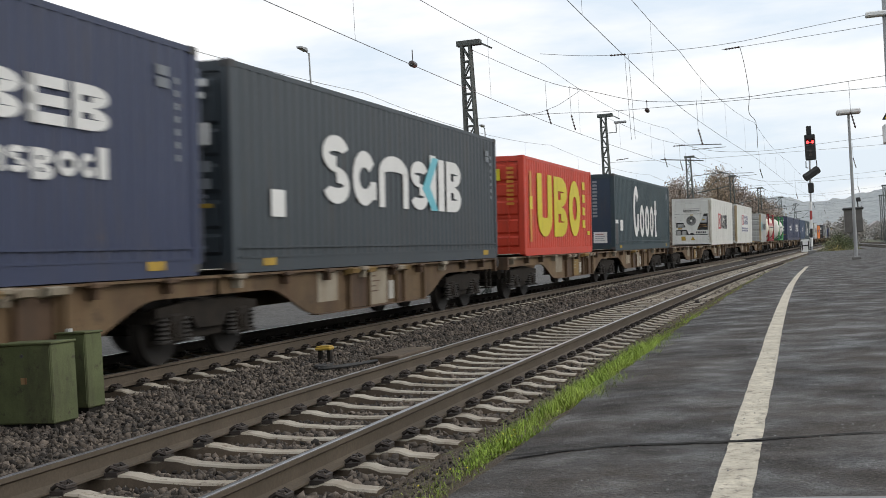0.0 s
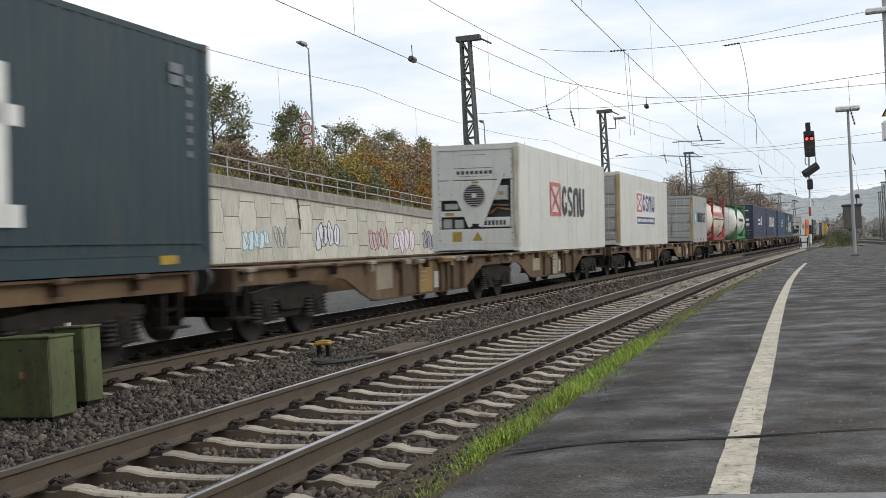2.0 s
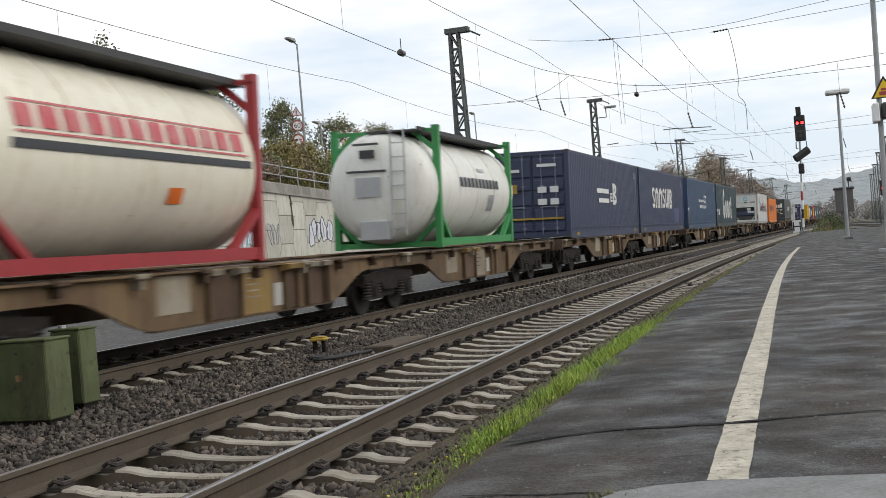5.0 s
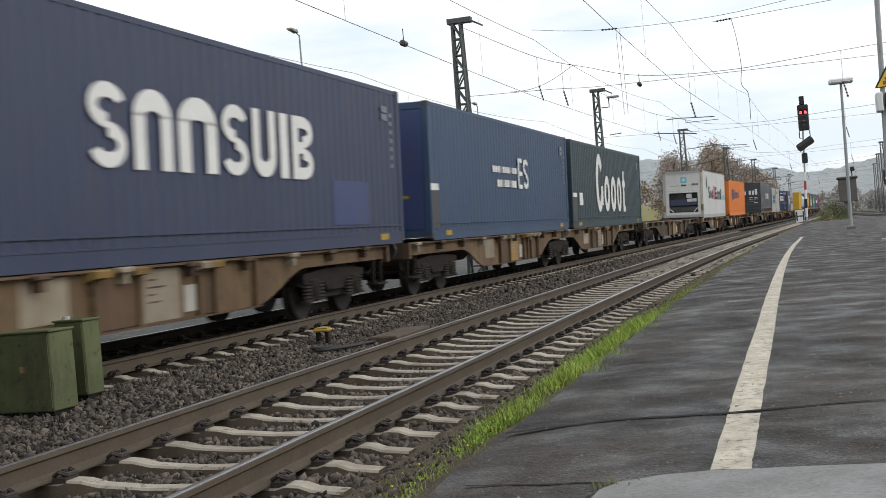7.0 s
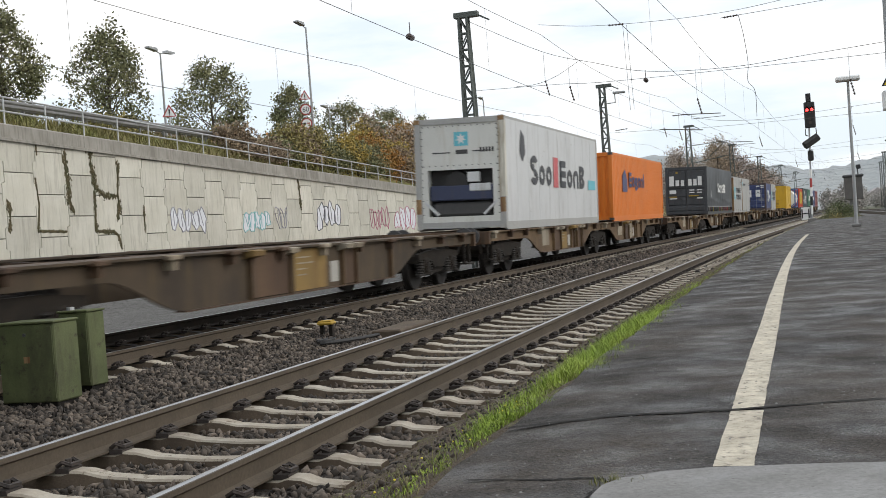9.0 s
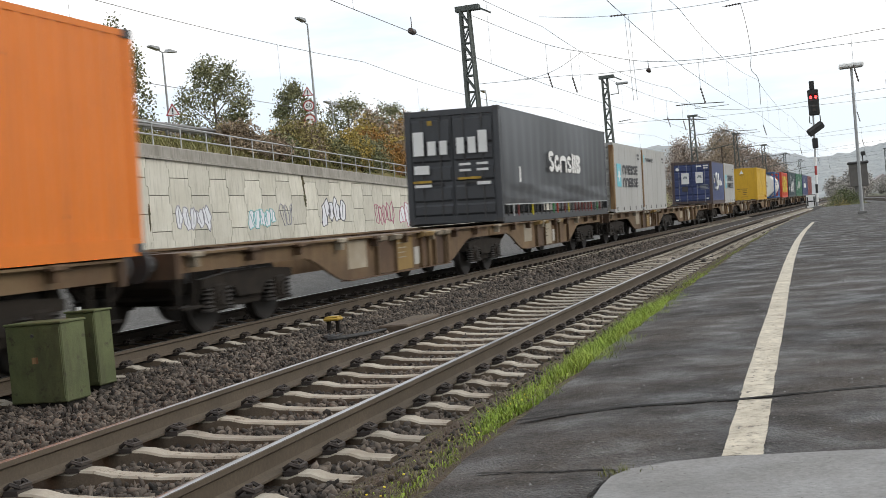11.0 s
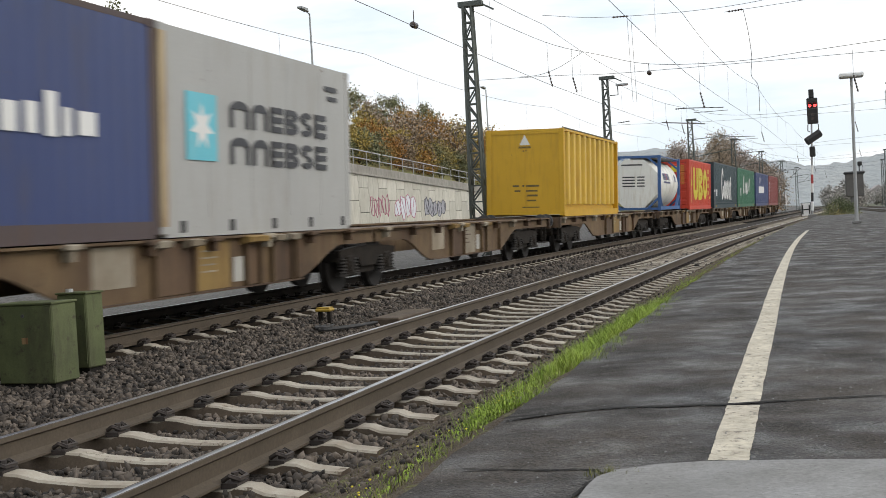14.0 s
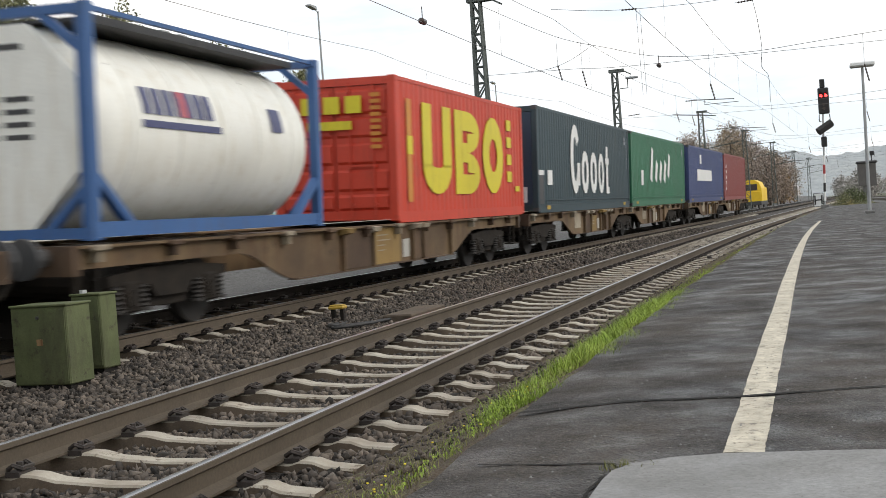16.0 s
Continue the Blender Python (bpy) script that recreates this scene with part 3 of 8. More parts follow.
for k in range(900):
    y = 3.2 + 14 * rgc.random() ** 1.6
    x = rgc.uniform(2.8, 5.8)
    r = rgc.uniform(0.002, 0.007)
    z = PLAT + 0.008 + 0.008 * noise.noise((x * 0.8, y * 0.5, 0))
    grit.add([(x + bend(y) + r * math.cos(a), y + r * math.sin(a), z + h) for a, h in ((0, 0), (1.6, 0), (3.1, 0), (4.7, 0))] + [(x + bend(y), y, z + r)], [(0, 1, 4), (1, 2, 4), (2, 3, 4), (3, 0, 4)])
tagged(part("platform_grit", grit.mesh("platform_grit", M_CONCRETE), None), "pale grit and pebbles scattered on the asphalt", "grit", kind="stuff")

# soil bank between track and platform edge
bank_rows = []
for y in stations(-5, PLAT_END, 0.3, 2):
    b = bend(y)
    bank_rows.append([(x + b, y, z + 0.03 * noise.noise((x * 4, y * 4, 7))) for x, z in ((1.2, -0.27), (1.36, -0.235), (1.6, -0.16), (1.9, -0.05), (2.2, 0.09), (2.45, 0.235), (2.66, 0.335), (2.76, 0.345))])
tagged(part("grass_bank", Geo().sheet(bank_rows), M_BANK, smooth=True), "strip of soil and moss along the platform edge", "bank", kind="structure")


def blades(name, spots, mat, label, seed, height=(0.05, 0.16), width=0.006):
    """Grass: many single bent blades."""
    rng = random.Random(seed)
    g = Geo()
    for x, y, z, n, spread, tall in spots:
        for _ in range(n):
            a, h = rng.uniform(0, math.tau), rng.uniform(*height) * tall
            px, py = x + rng.gauss(0, spread), y + rng.gauss(0, spread)
            dx, dy, lean = math.cos(a), math.sin(a), rng.uniform(0.2, 1.3) * h
            w = width * rng.uniform(0.7, 1.5)
            sx, sy = -dy * w, dx * w
            g.add([(px - sx, py - sy, z), (px + sx, py + sy, z), (px + dx * lean * 0.4 + sx * 0.7, py + dy * lean * 0.4 + sy * 0.7, z + h * 0.6), (px + dx * lean * 0.4 - sx * 0.7, py + dy * lean * 0.4 - sy * 0.7, z + h * 0.6), (px + dx * lean, py + dy * lean, z + h)], [(0, 1, 2, 3), (3, 2, 4)])
    me = bpy.data.meshes.new(name)
    me.from_pydata(g.v, [], g.f)
    me.materials.append(mat)
    return tagged(part(name, me, None), label, "grass", kind="stuff")


def bank_z(x):
    return float(np.interp(x, (1.36, 1.6, 1.9, 2.2, 2.45, 2.66), (-0.235, -0.16, -0.05, 0.09, 0.235, 0.335)))


rng = random.Random(11)
spots, weeds = [], []
for k in range(9000):
    y = 3.0 + 62 * rng.random() ** 2.0
    x = rng.triangular(1.45, 2.80, 2.52)
    lush = 1.5 * math.exp(-((y - 9.9) / 1.25) ** 2) + 1.15 * math.exp(-((y - 7.3) / 0.7) ** 2) + 0.8 * math.exp(-((y - 5.5) / 0.16) ** 2) + 0.28 * math.exp(-((y - 14.5) / 1.6) ** 2) + (0.55 if y > 11 else 0.1) * max(0.0, noise.noise((y * 0.35, 9.0, 2.0))) + (0.05 if y > 6 else 0.028)
    patch = noise.noise((x * 2.6, y * 1.3, 5.0)) + 0.6 * noise.noise((x * 6, y * 4, 8.0))
    lush *= max(0.0, min(1.25, (x - 1.75) * 1.55)) * (1.0 + 1.9 * patch)
    if rng.random() < lush * 0.75:
        spots.append((x + bend(y), y, bank_z(x) - 0.01, 28 if y < 14 else 13, 0.045 if y < 15 else 0.09, 0.35 + 1.0 * min(1.2, lush)))
    elif rng.random() < 0.5:
        x = rng.uniform(1.42, 2.72)
        weeds.append((x + bend(y), y, bank_z(x) - 0.02, 9, 0.05, rng.uniform(0.2, 0.7)))
for k in range(26):
    weeds.append((3.26 + 0.18 * rng.random() ** 1.5, 3.58 + 0.09 * rng.random(), PLAT - 0.004, 6, 0.012, 0.35))
blades("grass_tufts", spots, M_GRASS, "bright green grass tufts along the platform edge", 5, (0.015, 0.075), 0.0015)
blades("dry_weeds", weeds, M_GRASSOLIVE, "thin dry weeds on the soil strip", 6, (0.02, 0.09), 0.0015)
# leafy weeds
lw = Geo()
for k in range(900):
    y = rng.gauss(5.25, 0.12) if k < 160 else 3.2 + 20 * rng.random() ** 1.6
    x = rng.gauss(2.50, 0.05) if k < 160 else rng.triangular(1.6, 2.7, 2.5)
    z, a, r = bank_z(min(x, 2.66)) + rng.uniform(0.0, 0.06 if k < 160 else 0.03), rng.uniform(0, 6.28), rng.uniform(0.007, 0.017)
    ca, sa = math.cos(a), math.sin(a)
    lw.add([(x + bend(y) + p * ca - q * sa, y + p * sa + q * ca, z + h) for p, q, h in ((0, 0, 0), (r * 0.6, -r * 0.35, 0.012), (r * 1.5, 0, -0.004), (r * 0.6, r * 0.35, 0.012))], [(0, 1, 2, 3)])
me = bpy.data.meshes.new("leafy_weeds")
me.from_pydata(lw.v, [], lw.f)
me.materials.append(M_GRASS)
tagged(part("leafy_weeds", me, None), "low broad-leaved weeds beside the asphalt", "weeds", kind="stuff")
fl = Geo()
for k in range(26):
    y = rng.uniform(3.2, 6.6)
    x = rng.triangular(1.9, 2.65, 2.5)
    z = bank_z(x) + rng.uniform(0.04, 0.10)
    fl.tube([(x + bend(y), y, z), (x + bend(y), y, z + 0.004)], 0.005, 6)
tagged(part("yellow_flowers", fl, M_FLOWER), "small yellow flowers in the grass", "flowers", kind="stuff")

# ---- retaining wall on the far side: level panels under a coping that falls with the road ----
WALL_X, FALL = -20.0, -0.0297


def cap_top(y):
    return 5.83 + FALL * (y - 31.5)


wall = thing("retaining_wall", "pale interlocking concrete panels with moss and graffiti under a grey coping", "retaining wall", kind="structure")
Y0, Y1 = 4.0, 160.0
part("backing", Geo().add([(x, y, z) for x in (WALL_X - 0.5, WALL_X - 0.06) for y in (Y0, Y1) for z in (-0.7, cap_top(y) - 0.1)], [(0, 1, 3, 2), (4, 6, 7, 5), (0, 4, 5, 1), (2, 3, 7, 6), (0, 2, 6, 4), (1, 5, 7, 3)]), M_WALLBACK, wall)
COPING = [(-0.55, -0.56), (0.16, -0.56), (0.16, -0.47), (0.10, -0.45), (0.10, -0.04), (0.07, 0.0), (-0.5, 0.0), (-0.55, -0.04)]
for k in range(int((Y1 - Y0) / 8.0)):
    a, b = Y0 + k * 8.0 + 0.006, Y0 + (k + 1) * 8.0 - 0.006
    n = len(COPING)
    part("coping", Geo().add([(WALL_X + x, a, cap_top(a) + z) for x, z in COPING] + [(WALL_X + x, b, cap_top(b) + z) for x, z in COPING], [tuple(range(n)), tuple(range(n, 2 * n))] + [(i, (i + 1) % n, (i + 1) % n + n, i + n) for i in range(n)]), M_COPING, wall)

PANEL_W, PANEL_H = 1.652, 1.432


def panel_mesh(top0=None, top1=None):
    """A cross-shaped panel with ears at its sides, a chamfered edge and a recessed joint; cut off under the coping where told."""
    w, e, g, h = PANEL_W / 2, 0.075, 0.013, PANEL_H
    out = [(-w + e + g, g), (-w + e + g, h * 0.235), (-w - e + g, h * 0.265), (-w - e + g, h * 0.74), (-w + e + g, h * 0.77), (-w + e + g, h - g)]
    out += [(-a, b) for a, b in out[::-1]]
    if top0 is not None:
        out = [(a, min(b, top0 + (top1 - top0) * (a + w) / (2 * w))) for a, b in out]
    top = max(b for a, b in out)
    inner = [(a * 0.985, (b - top / 2) * 0.985 + top / 2) for a, b in out]
    n = len(out)
    vs = [(-0.06, a, b) for a, b in out] + [(0.04, a, b) for a, b in out] + [(0.055, a, b) for a, b in inner]
    fs = [(i, (i + 1) % n, (i + 1) % n + n, i + n) for i in range(n)] + [(i + n, (i + 1) % n + n, (i + 1) % n + 2 * n, i + 2 * n) for i in range(n)] + [tuple(range(2 * n, 3 * n))]
    return Geo().add(vs, fs).mesh("panel", M_WALL)


full_panel = panel_mesh()
kcol = -17
while 33.1 + (kcol + 1) * PANEL_W < Y1:
    ymid = 33.1 + (kcol + 0.5) * PANEL_W
    z = (4.27 if kcol % 2 else 5.0) - 5 * PANEL_H
    while z < cap_top(ymid) - 0.52:
        t0, t1 = cap_top(ymid - PANEL_W / 2) - 0.53 - z, cap_top(ymid + PANEL_W / 2) - 0.53 - z
        if min(t0, t1) > PANEL_H:
            part("panel", full_panel, None, wall, at=pose(WALL_X, ymid, z))
        elif min(t0, t1) > 0.08:
            part("panel", panel_mesh(t0, t1), None, wall, at=pose(WALL_X, ymid, z))
        z += PANEL_H
    kcol += 1

# handrail on the coping
hr = thing("handrail", "galvanised tubular handrail with two rails on the coping", "railing")
for zz in (0.92, 0.46):
    part("rail", Geo().tube([(WALL_X - 0.2, Y0, cap_top(Y0) + zz), (WALL_X - 0.2, Y1, cap_top(Y1) + zz)], 0.032, 8), M_GALV, hr)
post = Geo().tube([(-0.2, 0, -0.02), (-0.2, 0, 0.91)], 0.03, 8).box(-0.28, -0.12, -0.08, 0.08, 0, 0.015).mesh("post", M_GALV)
y = 34.3 - 13 * 2.2
while y < Y1:
    part("post", post, None, hr, at=pose(WALL_X, y, cap_top(y)))
    y += 2.2

# moss that creeps along the joints
rg = random.Random(4)


def moss_run(path, width, seed):
    """Ragged moss: dense small cushions along a joint, thinning to loose tufts at the sides."""
    rg = random.Random(seed)
    g = Geo()
    for (ya, za), (yb, zb) in zip(path, path[1:]):
        n = max(4, int(math.hypot(yb - ya, zb - za) / 0.004))
        for k in range(n):
            t = k / n
            yy, zz = ya + (yb - ya) * t, za + (zb - za) * t
            grow = 0.55 + 0.9 * noise.noise((yy * 2.2, zz * 2.2, seed)) + 0.5 * noise.noise((yy * 7, zz * 7, seed))
            if rg.random() > 0.35 + grow:
                continue
            wide = 1.15 * width * max(0.12, grow)
            yy, zz = yy + rg.gauss(0, wide * 0.6), zz + rg.gauss(0, wide * 0.6)
            r = rg.uniform(0.014, 0.05) * (0.8 + width * 2)
            pts = [(WALL_X + 0.05 + rg.uniform(0, 0.02), yy + r * math.cos(a) * rg.uniform(0.5, 1.4), zz + r * math.sin(a) * rg.uniform(0.6, 1.8)) for a in (0, 1.25, 2.5, 3.8, 5.0)]
            g.add(pts + [(WALL_X + 0.05 + r * 0.8, yy, zz)], [(i, (i + 1) % 5, 5) for i in range(5)])
    tagged(part("wall_moss", g.mesh("wall_moss", M_MOSS), None, wall, "dark moss in a panel joint"), kind="stuff")


moss_run([(34.82, 5.0), (34.84, 4.6), (34.92, 3.9), (34.9, 3.3), (35.1, 2.95)], 0.11, 1)
moss_run([(36.34, 5.2), (36.36, 4.7), (36.5, 4.2), (36.55, 3.85), (37.1, 3.55), (37.87, 3.56)], 0.15, 2)
moss_run([(38.1, 4.75), (38.05, 4.3), (37.95, 3.7), (38.0, 3.2), (37.85, 2.7)], 0.17, 3)
moss_run([(36.45, 3.7), (36.43, 3.2), (36.4, 2.7), (36.39, 2.27), (37.5, 2.25), (37.8, 2.1), (37.95, 1.6)], 0.07, 4)
moss_run([(31.65, 3.3), (31.66, 2.8), (31.6, 2.4)], 0.09, 5)
moss_run([(33.25, 5.25), (33.28, 4.9)], 0.05, 6)
moss_run([(33.1, 4.1), (33.2, 3.2), (33.05, 2.35), (34.6, 2.3)], 0.03, 7)
moss_run([(54.5, 4.6), (54.6, 3.9), (54.65, 3.0)], 0.12, 8)
moss_run([(39.7, 3.2), (39.65, 2.2)], 0.04, 9)

# spray-painted shapes low on the wall
M_SPRAY = [surface("spray_white", (0.72, 0.73, 0.76), (0.6, 0.62, 0.66), 0.6, 0, 4, 40, 0.5, 0.1, 0), surface("spray_dark", (0.05, 0.05, 0.07), (0.1, 0.1, 0.12), 0.6, 0, 4, 40, 0.5, 0.1, 0),
           surface("spray_teal", (0.20, 0.48, 0.50), (0.3, 0.55, 0.55), 0.6, 0, 4, 40, 0.5, 0.1, 0), surface("spray_pink", (0.5, 0.16, 0.24), (0.45, 0.2, 0.28), 0.6, 0, 4, 40, 0.5, 0.1, 0), surface("spray_grey", (0.33, 0.33, 0.36), (0.42, 0.42, 0.45), 0.6, 0, 4, 40, 0.5, 0.1, 0)]


def spray(y0, y1, z0, z1, fill, line, seed, count=5):
    """A run of filled lobes, each with its own sprayed outline."""
    rg = random.Random(seed)
    gf, gl = Geo(), Geo()
    for k in range(count):
        cy = y0 + (y1 - y0) * (k + 0.5) / count
        hw, hh = (y1 - y0) / count * rg.uniform(0.4, 0.62), (z1 - z0) / 2 * rg.uniform(0.7, 1.05)
        cz = (z0 + z1) / 2 + rg.uniform(-0.1, 0.1)
        tilt = rg.uniform(-0.3, 0.3)
        ring = []
        for i in range(14):
            a = i * math.tau / 14
            r = 1 + 0.35 * math.sin(2 * a + rg.uniform(0, 6)) * rg.random()
            ring.append((cy + hw * r * math.cos(a) + tilt * hh * math.sin(a), cz + hh * r * math.sin(a)))
        if fill is not None:
            gf.add([(WALL_X + 0.057 + k * 0.0006, a, b) for a, b in ring], [tuple(range(14))])
        gl.tube([(WALL_X + 0.058, a, b) for a, b in ring + ring[:1]], 0.028, 4, cap=False)
        gl.tube([(WALL_X + 0.058, cy + rg.uniform(-hw, hw) * 0.6, cz + hh * 0.7), (WALL_X + 0.058, cy + rg.uniform(-hw, hw) * 0.6, cz - hh * 0.6)], 0.022, 4)
    if fill is not None:
        part("graffiti_fill", gf, M_SPRAY[fill], wall, "faded sprayed shapes")
    part("graffiti_line", gl, M_SPRAY[line], wall, "sprayed outlines")


spray(41.6, 44.5, 2.15, 3.15, 0, 4, 21, 5)
spray(48.1, 50.9, 2.05, 3.05, 0, 2, 22, 5)
spray(51.6, 52.9, 2.1, 3.1, None, 4, 23, 3)
spray(56.7, 59.9, 2.0, 3.4, 0, 1, 24, 4)
spray(64.6, 67.9, 1.9, 3.1, None, 3, 25, 5)
spray(69.0, 73.2, 1.7, 3.1, 0, 3, 26, 4)
spray(75.0, 80.0, 1.7, 3.0, 4, 1, 27, 5)

loose_stones("ballast_stones", 70000, (-3.75, 1.42), (4.6, 26.0), "loose crushed ballast stones between the rails and sleepers", 7)
loose_stones("ballast_stones", 16000, (-6.2, 1.4), (26.0, 60.0), "loose crushed ballast stones further along the track", 8, (0.035, 0.06))
loose_stones("bank_stones", 6000, (1.36, 2.3), (3.4, 20.0), "brown stones and clods on the soil strip", 12, (0.008, 0.024), [(1.2, -0.27), (1.36, -0.235), (1.6, -0.16), (1.9, -0.05), (2.2, 0.09), (2.45, 0.235)])

# ---- the goods train ----
SPEED = 22.1
TIMES = [k * 0.5 for k in range(33)]
TILT = math.degrees(math.atan2(CANT, 1.507))
OTHER_MOVERS = []
MOVERS = []   # thing, distance along the train, height over the rails


def rolling(u, t, up):
    y = u - SPEED * t
    tw = math.radians(TILT)
    return pose(-TRACK_GAP + bend(y) + up * math.sin(tw), y, RAIL_UP + CANT / 2 + up * math.cos(tw), 0, TILT, -math.degrees(math.atan(slope(y))))


def wheel_geo(g, x, y, side):
    g.revolve([(side * 0.065, 0.40), (side * 0.065, 0.458), (-side * 0.05, 0.462), (-side * 0.052, 0.49), (-side * 0.075, 0.49), (-side * 0.075, 0.40)], (x, y, 0.46), "x", 24)
    g.revolve([(side * 0.03, 0.10), (side * 0.005, 0.405), (-side * 0.02, 0.405), (-side * 0.02, 0.10)], (x, y, 0.46), "x", 20)


WHEEL = {}
for sd in (-1, 1):
    gg = Geo()
    wheel_geo(gg, 0, 0, sd)
    WHEEL[sd] = gg.mesh("wheel", M_WHEEL, True)
AXLEBOX = Geo().box(-0.07, 0.07, -0.17, 0.17, -0.17, 0.2, 0.03).tube([(0.02, 0, 0), (0.10, 0, 0)], 0.11, 12).mesh("axle_box", M_BOGIE)
SPRING = Geo().revolve([(-0.16, 0.11), (-0.125, 0.11), (-0.12, 0.06)] + [(-0.10 + q * 0.028, 0.09 if q % 2 == 0 else 0.06) for q in range(9)] + [(0.15, 0.05)], (0, 0, 0), "z", 10).mesh("spring", M_SPRING)
GEAR = Geo().box(-0.95, 0.95, -0.06, 0.06, 0.30, 0.40).box(-0.9, 0.9, -0.55, -0.48, 0.36, 0.46).box(-0.9, 0.9, 0.48, 0.55, 0.36, 0.46).tube([(-0.5, -0.6, 0.62), (-0.5, 0.6, 0.62)], 0.14, 10).box(0.86, 0.98, -0.42, 0.42, 0.32, 0.44).mesh("brake_gear", M_BOGIE)
fr = [(-1.35, 0.62), (-1.35, 0.74), (-0.55, 0.80), (0.55, 0.80), (1.35, 0.74), (1.35, 0.62), (0.5, 0.60), (0.35, 0.44), (-0.35, 0.44), (-0.5, 0.60)]
bg = Geo().extrude(fr, 0.96, 1.06, "x").extrude(fr, -1.06, -0.96, "x").box(-1.0, 1.0, -0.25, 0.25, 0.52, 0.82, 0.03).box(-1.0, 1.0, -1.35, -1.25, 0.55, 0.7).box(-1.0, 1.0, 1.25, 1.35, 0.55, 0.7)
BOGIE_FRAME = bg.mesh("bogie_frame", M_BOGIE)
AXLE = Geo().tube([(-1.0, 0, 0.46), (1.0, 0, 0.46)], 0.08, 10).mesh("axle", M_BOGIE)
BRAKE = Geo().box(-0.05, 0.05, -0.08, 0.08, 0.28, 0.62).box(-0.03, 0.03, -0.05, 0.05, 0.6, 0.85).mesh("brake_block", M_BOGIE)


def bogie(parent, y):
    b = part("bogie", BOGIE_FRAME, None, parent, "grimy two-axle bogie", at=pose(0, y, 0))
    part("brake_gear", GEAR, None, b)
    for ay in (-0.9, 0.9):
        part("axle", AXLE, None, b, at=pose(0, ay, 0))
        for sd in (-1, 1):
            part("wheel", WHEEL[sd], None, b, at=pose(sd * 0.7535, ay, 0))
            part("axle_box", AXLEBOX, None, b, at=pose(sd * 1.02, ay, 0.46, 0, 0, 0 if sd > 0 else 180))
            for dy in (-0.27, 0.27):
                part("spring", SPRING, None, b, at=pose(sd * 1.02, ay + dy, 0.46))
            part("brake_block", BRAKE, None, b, at=pose(sd * 0.76, ay + math.copysign(0.56, -ay), 0))
    return b


def girder_outline(y0, y1, b0, b1):
    """Fish-bellied side girder between two bogies: shallow over the wheels, deep between them."""
    top, shallow, deep = 1.10, 0.86, 0.40
    pts = [(y0, top), (y0, shallow)]
    for k in range(9):
        a = k / 8
        pts.append((b0 + 1.55 + 1.75 * a, shallow - (shallow - deep) * (a * a * (3 - 2 * a)) ** 0.9))
    for k in range(9):
        a = 1 - k / 8
        pts.append((b1 - 1.55 - 1.75 * a, shallow - (shallow - deep) * (a * a * (3 - 2 * a)) ** 0.9))
    return pts + [(y1, shallow), (y1, top)]


M_SIGNPLATE = surface("data_plate_white", (0.46, 0.45, 0.41), (0.34, 0.32, 0.28), 0.7, 0, 3, 40, 0.6, 0.2, 0)


